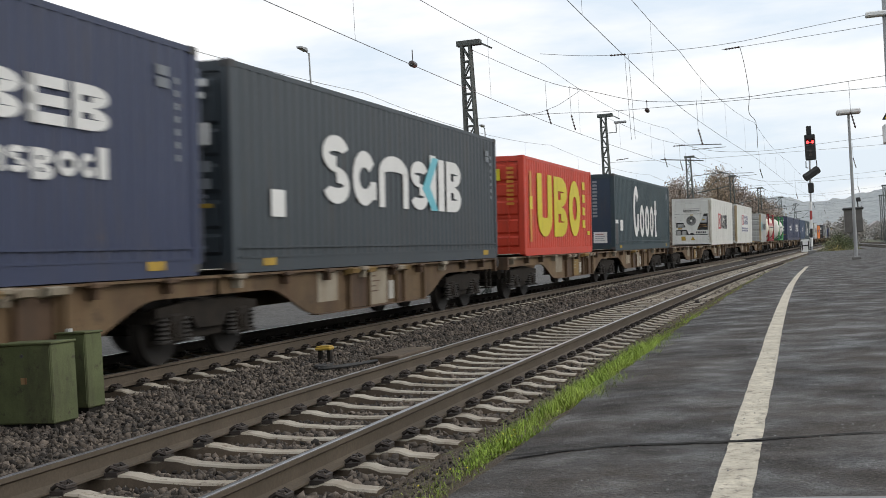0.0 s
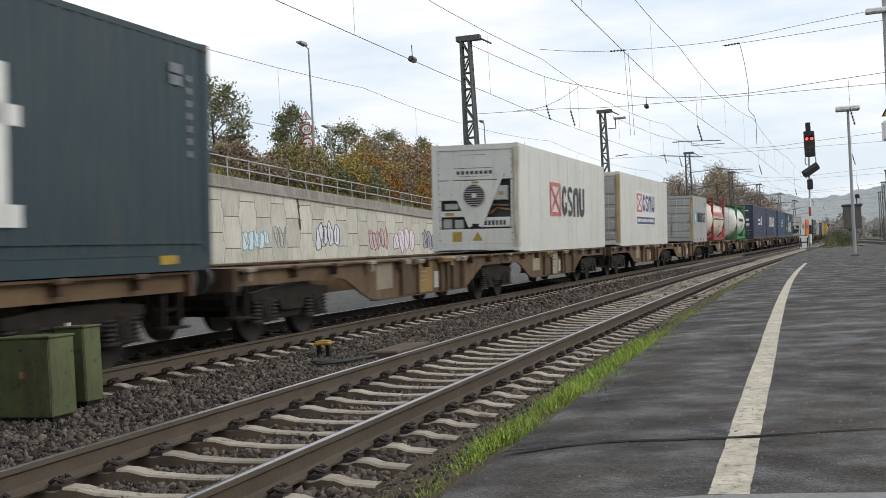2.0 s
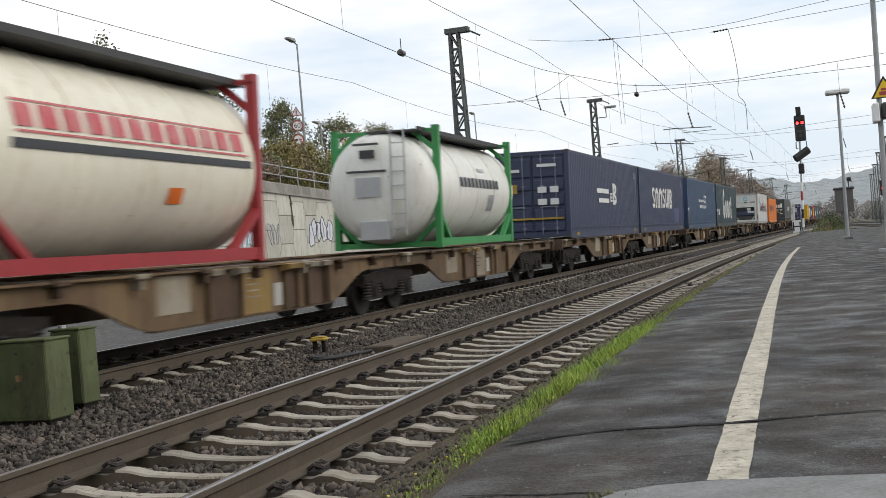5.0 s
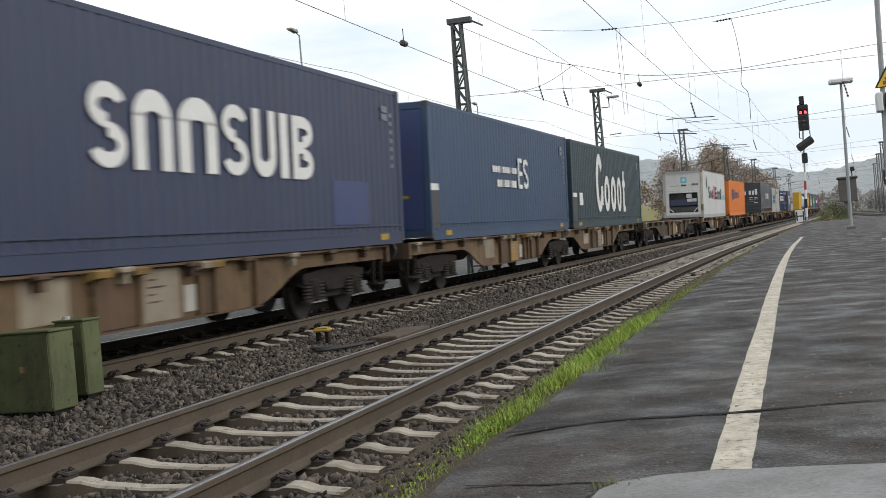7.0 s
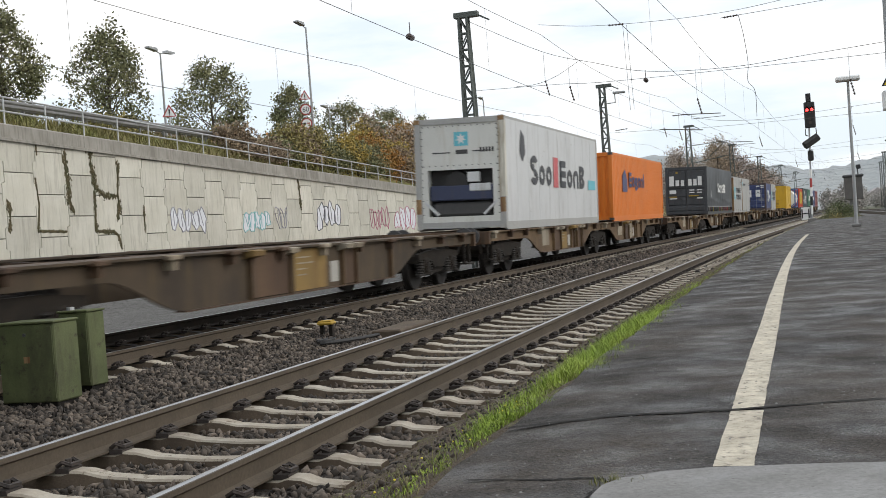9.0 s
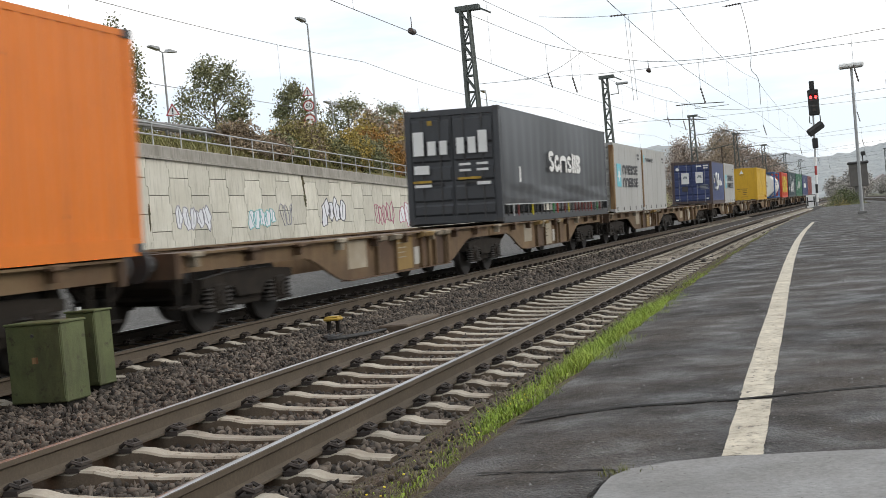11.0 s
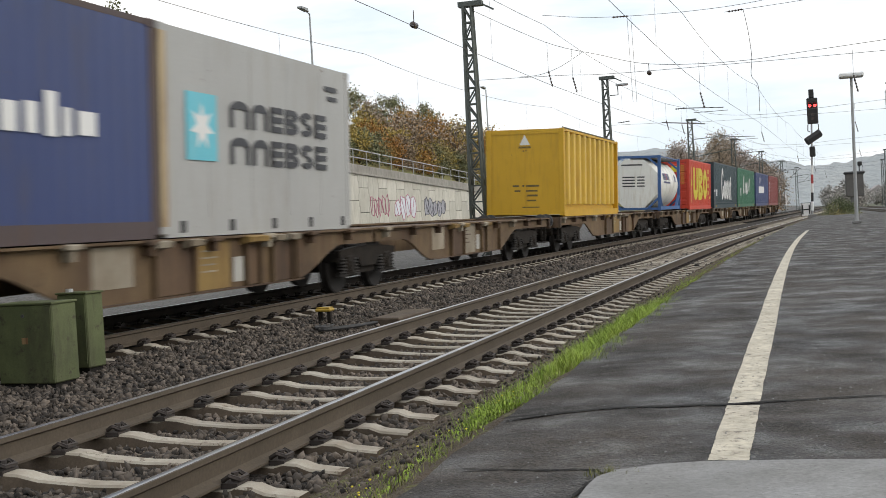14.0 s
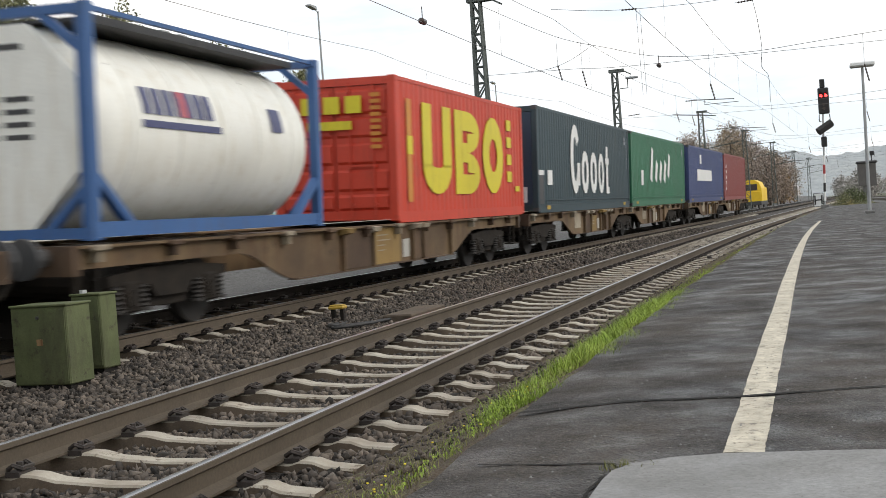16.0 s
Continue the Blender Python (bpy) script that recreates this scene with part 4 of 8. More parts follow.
def wagon_half(w, y0, y1, b0, b1, seed, main=M_WAGON):
    """One load-bearing section: two girders, cross beams, rails for the containers, brackets and panels."""
    rg = random.Random(seed)
    out = girder_outline(y0, y1, b0, b1)
    for sx in (1, -1):
        gd = part("side_girder", Geo().extrude(out, sx * 1.12, sx * 1.17, "x").box(min(sx * 1.02, sx * 1.26), max(sx * 1.02, sx * 1.26), y0, y1, 1.085, 1.115), main, w, "rusty painted side girder")
        if sx > 0:
            lo, hi = b0 + 3.4, b1 - 3.4
            for f0, f1, mt in ((-0.02, 0.14, M_WAGONPALE if seed != 14 else M_WAGON), (0.22, 0.40, M_WAGONBROWN), (0.43, 0.60, M_WAGONYELLOW if seed != 9 else M_WAGONPALE), (0.68, 0.76, M_WAGONBROWN), (0.84, 0.97, M_WAGONBROWN if seed == 5 else M_WAGON)):
                a, b = lo + (hi - lo) * f0, lo + (hi - lo) * f1
                z0 = 0.58 if f0 < 0 else 0.42
                if mt is not M_WAGON:
                    part("plate", Geo().box(1.171, 1.176 if mt is not M_WAGONBROWN else 1.195, a, b, z0, 1.06), mt, gd)
                if mt in (M_WAGONPALE, M_WAGONYELLOW):
                    for i in range(4 if f0 > 0 else 0):
                        z = 0.92 - i * 0.09
                        part("data_line", Geo().box(1.177, 1.179, a + 0.10, a + 0.10 + rg.uniform(0.2, 0.5) * (b - a), z, z + 0.022), M_WAGONBROWN if mt is M_WAGONPALE else M_WAGONPALE, gd)
                if mt is M_WAGONBROWN:
                    for yy in (a, b):
                        part("stiffener", Geo().box(1.17, 1.25, yy - 0.02, yy + 0.02, 0.40, 1.09), M_WAGON, gd)
                    for yy in (a + 0.05, b - 0.1):
                        part("cleat", Geo().extrude([(1.17, 0.98), (1.34, 1.02), (1.36, 1.09), (1.17, 1.12)], yy - 0.16, yy + 0.16, "y"), M_WAGONYELLOW if rg.random() < 0.5 else M_WAGONPALE, gd)
            part("data_plate", Geo().box(1.171, 1.178, lo + (hi - lo) * 0.62, lo + (hi - lo) * 0.62 + 0.34, 0.48, 0.82), M_SIGNPLATE, gd, "white data plate")
            part("stiffener", Geo().box(1.17, 1.25, hi - 0.02, hi + 0.02, 0.40, 1.09), M_WAGON, gd)
            part("lower_flange", Geo().box(1.06, 1.24, b0 + 3.2, b1 - 3.2, 0.385, 0.405), M_WAGONBROWN, gd)
    cross = Geo()
    y = y0 + 0.6
    while y < y1:
        cross.box(-1.1, 1.1, y - 0.06, y + 0.06, 0.90, 1.08)
        y += 2.1
    cross.box(-0.25, 0.25, y0, y1, 0.82, 1.08)
    part("under_frame", cross, M_WAGONBROWN, w, "brown cross beams and centre sill")
    y = y0 + 0.35
    k = 0
    while y < y1:
        for sx in (1, -1):
            c = Geo().box(min(sx * 1.18, sx * 1.33), max(sx * 1.18, sx * 1.33), y - 0.13, y + 0.13, 1.05, 1.12, 0.015).box(min(sx * 1.16, sx * 1.30), max(sx * 1.16, sx * 1.30), y - 0.04, y + 0.04, 0.93, 1.06)
            part("container_bracket", c, M_WAGONBROWN if k % 3 else M_WAGONPALE, w)
        y += 1.55
        k += 1


def buffers(w, y, way):
    for sx in (-0.875, 0.875):
        part("buffer", Geo().tube([(sx, y, 1.0), (sx, y + way * 0.35, 1.0)], 0.10, 12).tube([(sx, y + way * 0.35, 1.0), (sx, y + way * 0.42, 1.0)], 0.22, 16), M_STEELDARK, w)
    part("coupling", Geo().tube([(0, y, 0.95), (0, y + way * 0.3, 0.85), (0, y + way * 0.5, 0.9)], 0.05, 8), M_BOGIE, w)
    part("brake_pipe", Geo().tube([(0.5, y, 0.86), (0.5, y + way * 0.3, 0.6), (0.45, y + way * 0.45, 0.55)], 0.03, 8), M_BOGIE, w)
    for sx in (-1.12, 1.12):
        part("step", Geo().box(sx - 0.03, sx + 0.03, y - way * 0.55, y - way * 0.50, 0.42, 0.95).box(sx - 0.03, sx + 0.03, y - way * 0.15, y - way * 0.10, 0.42, 0.95).box(sx - 0.12, sx + 0.12, min(y - way * 0.58, y - way * 0.07), max(y - way * 0.58, y - way * 0.07), 0.40, 0.43), M_BOGIE, w, "dark hanging footstep")
    part("air_tank", Geo().tube([(-0.8, y - way * 0.7, 0.70), (0.8, y - way * 0.7, 0.70)], 0.17, 12), M_BOGIE, w, "grimy air tank")
    part("head_stock", Geo().box(-1.25, 1.25, y - 0.06, y + 0.06, 0.80, 1.12), M_WAGONBROWN, w)


def build_long():
    w = thing("container_wagon", "tan and rust articulated container flat wagon on three bogies", "freight wagon", "container wagons of the train")
    half = 29.45 / 2
    for y in (-half + 2.8, 0.0, half - 2.8):
        bogie(w, y)
    wagon_half(w, -half + 0.62, -0.08, -half + 2.8, 0.0, 5)
    wagon_half(w, 0.08, half - 0.62, 0.0, half - 2.8, 9)
    buffers(w, -half + 0.6, -1)
    buffers(w, half - 0.6, 1)
    return w


def build_short(main, label):
    w = thing("container_wagon", label, "freight wagon", "container wagons of the train")
    half = 19.62 / 2
    for y in (-half + 2.77, half - 2.77):
        bogie(w, y)
    wagon_half(w, -half + 0.62, half - 0.62, -half + 2.77, half - 2.77, 14, main)
    buffers(w, -half + 0.6, -1)
    buffers(w, half - 0.6, 1)
    return w


JOINTS = [(-0.7, 1), (28.75, 1), (58.2, 1), (87.65, 1), (117.1, 1), (146.65, 1), (176.2, 1), (206.0, 2), (225.9, 1), (255.4, 1), (284.9, 1), (314.5, 1), (344.0, 0), (363.6, 0), (383.3, 1), (412.8, 1)]
kinds = {1: (build_long(), 29.45), 0: (build_short(M_WAGON, "tan and rust four-axle container flat wagon"), 19.62), 2: (build_short(M_WAGONGRIME, "grimy dark brown four-axle container flat wagon, empty"), 19.62)}
used = set()
for u, kd in JOINTS:
    w, length = kinds[kd]
    if kd in used:
        w = copy_thing(w, Matrix())
    used.add(kd)
    MOVERS.append((w, u + length / 2, 0.0))

DECK = 1.166


def corr_sheet(a0, a1, z0, z1, pitch, depth, flat):
    """A trapezoid-corrugated wall from a0 to a1; the outer face lies at zero, the grooves go inwards."""
    n = max(1, round((a1 - a0) / pitch))
    p = (a1 - a0) / n
    line = []
    for k in range(n):
        b = a0 + k * p
        line += [(b, 0.0), (b + p * flat, 0.0), (b + p * (flat + 0.16), -depth), (b + p * 0.84, -depth)]
    return line + [(a1, 0.0)]


CASTING = Geo().box(-0.081, 0.081, -0.089, 0.089, 0, 0.118, 0.012).mesh("corner_casting", M_STEELDARK)


def frame_geo(L, W, H):
    g = Geo()
    for sx in (-1, 1):
        for sy in (-1, 1):
            x, y = sx * (W / 2 - 0.08), sy * (L / 2 - 0.08)
            g.box(x - 0.08, x + 0.08, y - 0.08, y + 0.08, 0.1, H - 0.1, 0.012)
        x = sx * (W / 2 - 0.045)
        g.box(x - 0.03, x + 0.03, -L / 2 + 0.1, L / 2 - 0.1, H - 0.085, H - 0.012)
        g.box(x - 0.04, x + 0.04, -L / 2 + 0.1, L / 2 - 0.1, -0.035, 0.17)
    for sy in (-1, 1):
        y = sy * (L / 2 - 0.06)
        g.box(-W / 2 + 0.1, W / 2 - 0.1, y - 0.05, y + 0.05, H - 0.16, H - 0.015)
        g.box(-W / 2 + 0.1, W / 2 - 0.1, y - 0.05, y + 0.05, 0.03, 0.19)
    return g


def castings(c, L, W, H, mat=None):
    me = CASTING
    if mat:
        me = CASTING.copy()
        me.materials[0] = mat
    for sx in (-1, 1):
        for sy in (-1, 1):
            for z in (0.0, H - 0.118):
                part("corner_casting", me, None, c, at=pose(sx * (W / 2 - 0.08), sy * (L / 2 - 0.087), z))


def side_geo(L, W, H, sx, pitch, depth, flat=0.42):
    g = Geo()
    line = corr_sheet(-L / 2 + 0.15, L / 2 - 0.15, 0, H, pitch, depth, flat)
    x = W / 2 - 0.016
    g.sheet([[(sx * (x + d), a, z) for a, d in line] for z in (0.15, H - 0.07)])
    return g


def end_geo(L, W, H, sy, pitch=0.26, depth=0.045):
    line = corr_sheet(-W / 2 + 0.15, W / 2 - 0.15, 0, H, pitch, depth, 0.42)
    y = L / 2 - 0.03
    return Geo().sheet([[(a, sy * (y + d), z) for a, d in line] for z in (0.16, H - 0.14)])


def doors(c, L, W, H, mat, rod_mat, sy=-1):
    for sd in (-1, 1):
        x0, x1 = (0.012, W / 2 - 0.15) if sd > 0 else (-W / 2 + 0.15, -0.012)
        y = sy * (L / 2 - 0.05)
        d = part("door", Geo().box(x0, x1, min(y, y - sy * 0.04), max(y, y - sy * 0.04), 0.18, H - 0.17), mat, c)
        for z, zz in ((0.26, 0.46), (0.62, 0.92), (1.12, 1.42), (1.62, 1.90), (2.05, H - 0.28)):
            part("pressed_panel", Geo().extrude([(y, z - 0.05), (y + sy * 0.04, z), (y + sy * 0.04, zz), (y, zz + 0.05)], x0 + 0.05, x1 - 0.05, "x"), mat, d)
        for fx in (0.28, 0.72):
            x = x0 + (x1 - x0) * fx
            rr = Geo().tube([(x, y + sy * 0.055, 0.12), (x, y + sy * 0.055, H - 0.12)], 0.018, 8)
            for z in (0.3, 1.0, 1.7, H - 0.3):
                rr.box(x - 0.05, x + 0.05, min(y, y + sy * 0.07), max(y, y + sy * 0.07), z, z + 0.05)
            rod = part("locking_rod", rr, rod_mat, d)
            part("handle", Geo().box(x - 0.25 if fx > 0.5 else x, x if fx > 0.5 else x + 0.25, min(y + sy * 0.05, y + sy * 0.075), max(y + sy * 0.05, y + sy * 0.075), 1.02, 1.06), rod_mat, d)


def glyphs(spec, y0, z0, h, x, fit=1.0):
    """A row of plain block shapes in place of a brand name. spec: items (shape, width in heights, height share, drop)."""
    made = []
    y = y0
    for shape, w, share, drop in spec:
        g = Geo()
        ww, hh, zb = w * h * fit, share * h, z0 - drop * h
        t = min(ww, hh) * 0.30

        def slab(a0, a1, b0, b1):
            g.box(x, x + 0.004, y + a0, y + a1, zb + b0, zb + b1)
        def arc(cy, cz, ry, rz, a0, a1, th):
            n = 14
            pts = [math.radians(a0 + (a1 - a0) * k / n) for k in range(n + 1)]
            o = [(y + cy + ry * math.cos(a), zb + cz + rz * math.sin(a)) for a in pts]
            q = [(y + cy + (ry - th) * math.cos(a), zb + cz + (rz - th) * math.sin(a)) for a in pts]
            vs = [(x + d, *r[k]) for k in range(n + 1) for r, d in ((o, 0.004), (q, 0.004), (o, 0), (q, 0))]
            fs = [(4 * k + a, 4 * k + b, 4 * k + 4 + b, 4 * k + 4 + a) for k in range(n) for a, b in ((0, 1), (1, 3), (3, 2), (2, 0))]
            g.add(vs, fs + [(0, 1, 3, 2), (4 * n, 4 * n + 1, 4 * n + 3, 4 * n + 2)])
        if shape == "post":
            slab(0, ww, 0, hh)
        elif shape == "mast":
            slab(ww * 0.22, ww * 0.68, 0, hh)
            slab(0, ww, hh * 0.62, hh * 0.75)
            slab(ww * 0.6, ww, 0, hh * 0.14)
        elif shape == "ring":
            arc(ww / 2, hh / 2, ww / 2, hh / 2, 0, 360, t)
        elif shape == "hook":
            arc(ww / 2, hh / 2, ww / 2, hh / 2, 35, 325, t)
            slab(ww - t, ww, 0.12 * hh, 0.45 * hh)
        elif shape == "steps":
            arc(ww / 2, hh * 0.73, ww / 2, hh * 0.27, 20, 270, t * 0.8)
            arc(ww / 2, hh * 0.27, ww / 2, hh * 0.27, -160, 90, t * 0.8)
        elif shape == "arch":
            slab(0, t, 0, hh * 0.7), slab(ww - t, ww, 0, hh * 0.7)
            arc(ww / 2, hh * 0.65, ww / 2, hh * 0.35, 0, 180, t)
        elif shape == "cup":
            slab(0, t, hh * 0.3, hh), slab(ww - t, ww, hh * 0.3, hh)
            arc(ww / 2, hh * 0.33, ww / 2, hh * 0.33, 180, 360, t)
        elif shape == "ladder":
            slab(0, t, 0, hh)
            arc(ww * 0.5, hh * 0.75, ww * 0.5, hh * 0.25, -90, 90, t * 0.8)
            arc(ww * 0.5, hh * 0.25, ww * 0.5, hh * 0.25, -90, 90, t * 0.8)
            for b in (0, 0.5 * hh - t * 0.4, hh - t * 0.8):
                slab(t * 0.9, ww * 0.52, b, b + t * 0.8)
        elif shape == "comb":
            slab(0, t, 0, hh)
            for b in (0, 0.5 * hh - t * 0.4, hh - t * 0.8):
                slab(0, ww, b, b + t * 0.8)
        y += ww + 0.13 * h * fit
        made.append(g)
    return made


def bars(rows, x):
    """Small unreadable lettering as plain bars. rows: (y0, y1, z0, z1)."""
    g = Geo()
    for y0, y1, z0, z1 in rows:
        g.box(x, x + 0.004, y0, y1, z0, z1)
    return g


def end_bars(rows, y):
    """The same on the leading end. rows: (x0, x1, z0, z1)."""
    g = Geo()
    for x0, x1, z0, z1 in rows:
        g.box(x0, x1, y - 0.004, y, z0, z1)
    return g


def paint(name, base, dirt=(0.12, 0.09, 0.06), rough=0.5, streak=0.35, var=0.35, lo=0.55):
    second = tuple(min(1, c * 1.3 + 0.01) for c in base)
    return surface(name, base, second, rough, 0, 0.5, 45, var, 0.2, 0.1, 30, dirt, streak + 0.12, lo - 0.03, bump_dist=0.004, chips=((0.10, 0.06, 0.035), 5.5, 0.675, 0.72))


P_NAVY = paint("navy_paint", (0.030, 0.040, 0.085), (0.06, 0.055, 0.06))
P_SLATE = paint("slate_paint", (0.036, 0.047, 0.056), (0.07, 0.06, 0.05))
P_PETROL = paint("petrol_paint", (0.017, 0.040, 0.050), (0.06, 0.06, 0.05))
P_BLUE = paint("blue_paint", (0.032, 0.050, 0.145), (0.07, 0.06, 0.06))
P_GREEN = paint("green_paint", (0.018, 0.125, 0.062), (0.06, 0.07, 0.05))
P_RED = paint("red_paint", (0.53, 0.045, 0.018), (0.16, 0.04, 0.02))
P_MAROON = paint("maroon_paint", (0.20, 0.035, 0.030), (0.1, 0.04, 0.03))
P_ORANGE = paint("orange_paint", (0.66, 0.17, 0.012), (0.3, 0.09, 0.02), streak=0.2)
P_YELLOW = paint("chrome_yellow_paint", (0.56, 0.32, 0.010), (0.26, 0.15, 0.02), streak=0.22, var=0.5, lo=0.53)
P_CREAM = paint("reefer_white", (0.62, 0.62, 0.58), (0.40, 0.35, 0.26), 0.45, 0.3, 0.4)
P_GREYBOX = paint("grey_paint", (0.365, 0.365, 0.35), (0.27, 0.24, 0.19), 0.5, 0.35)
P_SILVER = paint("silver_white", (0.56, 0.57, 0.57), (0.3, 0.28, 0.25), 0.45, 0.35)
P_CURTAIN = paint("curtain_grey", (0.040, 0.043, 0.048), (0.07, 0.07, 0.07), 0.4, 0.3)
P_TANK = paint("tank_white", (0.74, 0.73, 0.67), (0.45, 0.36, 0.22), 0.4, 0.35, 0.5)
P_TANKCREAM = paint("tank_cream", (0.78, 0.73, 0.60), (0.5, 0.40, 0.24), 0.4, 0.4, 0.5)
P_FRED = paint("frame_red", (0.33, 0.025, 0.03), (0.15, 0.03, 0.02))
P_FGREEN = paint("frame_green", (0.035, 0.26, 0.07), (0.08, 0.12, 0.05))
P_FBLUE = paint("frame_blue", (0.035, 0.105, 0.27), (0.07, 0.08, 0.1))
P_LETTER_YELLOW = paint("letter_yellow", (0.62, 0.52, 0.02), (0.3, 0.22, 0.02), streak=0.25)
P_LETTER_RED = paint("letter_red", (0.52, 0.075, 0.085), (0.55, 0.35, 0.33), streak=0.5, lo=0.48)
P_LETTER_BLACK = paint("letter_black", (0.035, 0.035, 0.04), (0.1, 0.1, 0.1))
P_LETTER_NAVY = paint("letter_navy", (0.05, 0.055, 0.14), (0.1, 0.1, 0.15))
P_LETTER_CYAN = paint("letter_cyan", (0.12, 0.47, 0.56), (0.3, 0.5, 0.5))
P_HAZARD = paint("hazard_orange", (0.75, 0.16, 0.02), (0.4, 0.1, 0.02))
P_RUSTPOST = paint("rusty_post", (0.30, 0.19, 0.09), RUST, 0.8, 0.8, 0.6, 0.45)


P_DULLMARK = paint("dull_marking", (0.22, 0.24, 0.26), (0.12, 0.12, 0.12))
P_ROD = paint("rod_paint", (0.17, 0.19, 0.24), (0.12, 0.10, 0.08))
P_ENDBLUE = paint("end_blue_paint", (0.014, 0.034, 0.062), (0.05, 0.05, 0.05))


def put(c, u, L):
    MOVERS.append((c, u + L / 2, DECK))
    return c


def small_marks(c, L, W, H, mat, side=True, seed=1):
    """Number bars near the far top corner and a white label or two."""
    rg = random.Random(seed)
    x = W / 2 + 0.002
    y = L / 2 - 1.0
    for k in range(4):
        a, b = y + (k % 2) * 0.15, H - 0.62 + (k // 2) * 0.15
        part("number_mark", bars([(a, a + 0.12, b, b + 0.12)], x), P_DULLMARK, c)
    for k in range(7):
        part("number_mark", bars([(y + 0.42, y + 0.50, H - 1.5 + k * 0.16, H - 1.42 + k * 0.16)], x), P_DULLMARK, c)


def box_container(name_label, u, L, W, H, mat, end="wall", post=None, pitch=0.278, depth=0.021, flat=0.42, rod=None):
    c = thing("shipping_container", name_label, "shipping container", "containers on the train")
    part("frame", frame_geo(L, W, H), post or mat, c)
    for sx in (1, -1):
        part("side_wall", side_geo(L, W, H, sx, pitch, depth, flat), mat, c)
    part("roof", Geo().box(-W / 2 + 0.07, W / 2 - 0.07, -L / 2 + 0.1, L / 2 - 0.1, H - 0.05, H - 0.02), mat, c)
    part("floor", Geo().box(-W / 2 + 0.05, W / 2 - 0.05, -L / 2 + 0.1, L / 2 - 0.1, 0.12, 0.17), M_BOGIE, c)
    part("end_wall", end_geo(L, W, H, 1), mat, c)
    if end == "doors":
        doors(c, L, W, H, mat, rod or P_ROD, -1)
    elif end == "wall":
        part("end_wall", end_geo(L, W, H, -1), mat, c)
    castings(c, L, W, H, post)
    return put(c, u, L)


F45, F40, F30, F20 = 13.716, 12.192, 9.125, 6.058
HC = 2.896


def curtain_letters(c, spec, y0, y1, z0, h, mat, W):
    """A row of block shapes between y0 and y1, from z0 up by h."""
    natural = sum(q[1] for q in spec) * h + 0.13 * h * (len(spec) - 1)
    for g in glyphs(spec, y0, z0, h, W / 2 + 0.002, (y1 - y0) / natural):
        part("block_shape", g, mat, c, "plain painted block shape")


# plain shapes that stand for the makers' names
NAME_ROUND = [("steps", 0.95, 1, 0), ("hook", 0.95, 0.85, 0), ("arch", 1.35, 0.85, 0), ("steps", 0.9, 0.85, 0), ("post", 0.34, 1, 0), ("post", 0.34, 0.95, 0), ("ladder", 0.9, 0.95, 0.0)]
NAME_TALL = [("hook", 0.66, 1.0, 0), ("ring", 0.54, 0.64, 0), ("ring", 0.54, 0.64, 0), ("ring", 0.48, 0.64, 0), ("mast", 0.34, 0.76, 0)]
NAME_THREE = [("cup", 0.86, 1, 0), ("ladder", 0.86, 1, 0), ("ring", 0.82, 1, 0)]
NAME_FOUR = [("hook", 0.7, 1, 0), ("steps", 0.7, 1, 0), ("arch", 0.8, 1, 0), ("cup", 0.8, 1, 0)]
NAME_SIX = [("arch", 0.85, 1, 0), ("arch", 0.75, 1, 0), ("comb", 0.62, 1, 0), ("ladder", 0.68, 1, 0), ("steps", 0.66, 1, 0), ("comb", 0.66, 1, 0)]
NAME_SEVEN = [("steps", 0.6, 1, 0), ("ring", 0.5, 0.7, 0), ("ring", 0.5, 0.7, 0), ("post", 0.35, 1.2, 0), ("comb", 0.55, 1, 0), ("ring", 0.5, 0.7, 0), ("arch", 0.5, 0.7, 0), ("ladder", 0.5, 0.9, 0)]
WORD = [("ring", 0.7, 1, 0), ("arch", 0.7, 1, 0), ("steps", 0.6, 1, 0), ("ladder", 0.7, 1.2, 0.2), ("ring", 0.7, 1, 0), ("hook", 0.5, 1, 0), ("post", 0.35, 1.3, 0)]


def label_patch(c, y0, z0, w, h, W, mat=None):
    part("label", Geo().box(W / 2 + 0.002, W / 2 + 0.006, y0, y0 + w, z0, z0 + h), mat or M_WHITE, c, "white label")


def tall45(u, mat, label, end="wall", letters=None):
    W = 2.5
    c = box_container(label, u, F45, W, HC, mat, end)
    part("belt", Geo().box(W / 2 - 0.02, W / 2 + 0.004, -F45 / 2 + 0.2, F45 / 2 - 0.2, 0.16, 0.19).box(W / 2 - 0.02, W / 2 + 0.004, -F45 / 2 + 0.2, F45 / 2 - 0.2, 0.30, 0.33), mat, c)
    for ym in (-F45 / 2 + 0.9, F45 / 2 - 1.3):
        part("yellow_mark", bars([(ym, ym + 0.4, 0.05, 0.16)], W / 2 + 0.003), M_YELLOW, c)
    small_marks(c, F45, W, HC, M_WHITE)
    return c


P_DULLDARK = paint("dull_dark_panel", (0.05, 0.048, 0.048), (0.06, 0.05, 0.045))


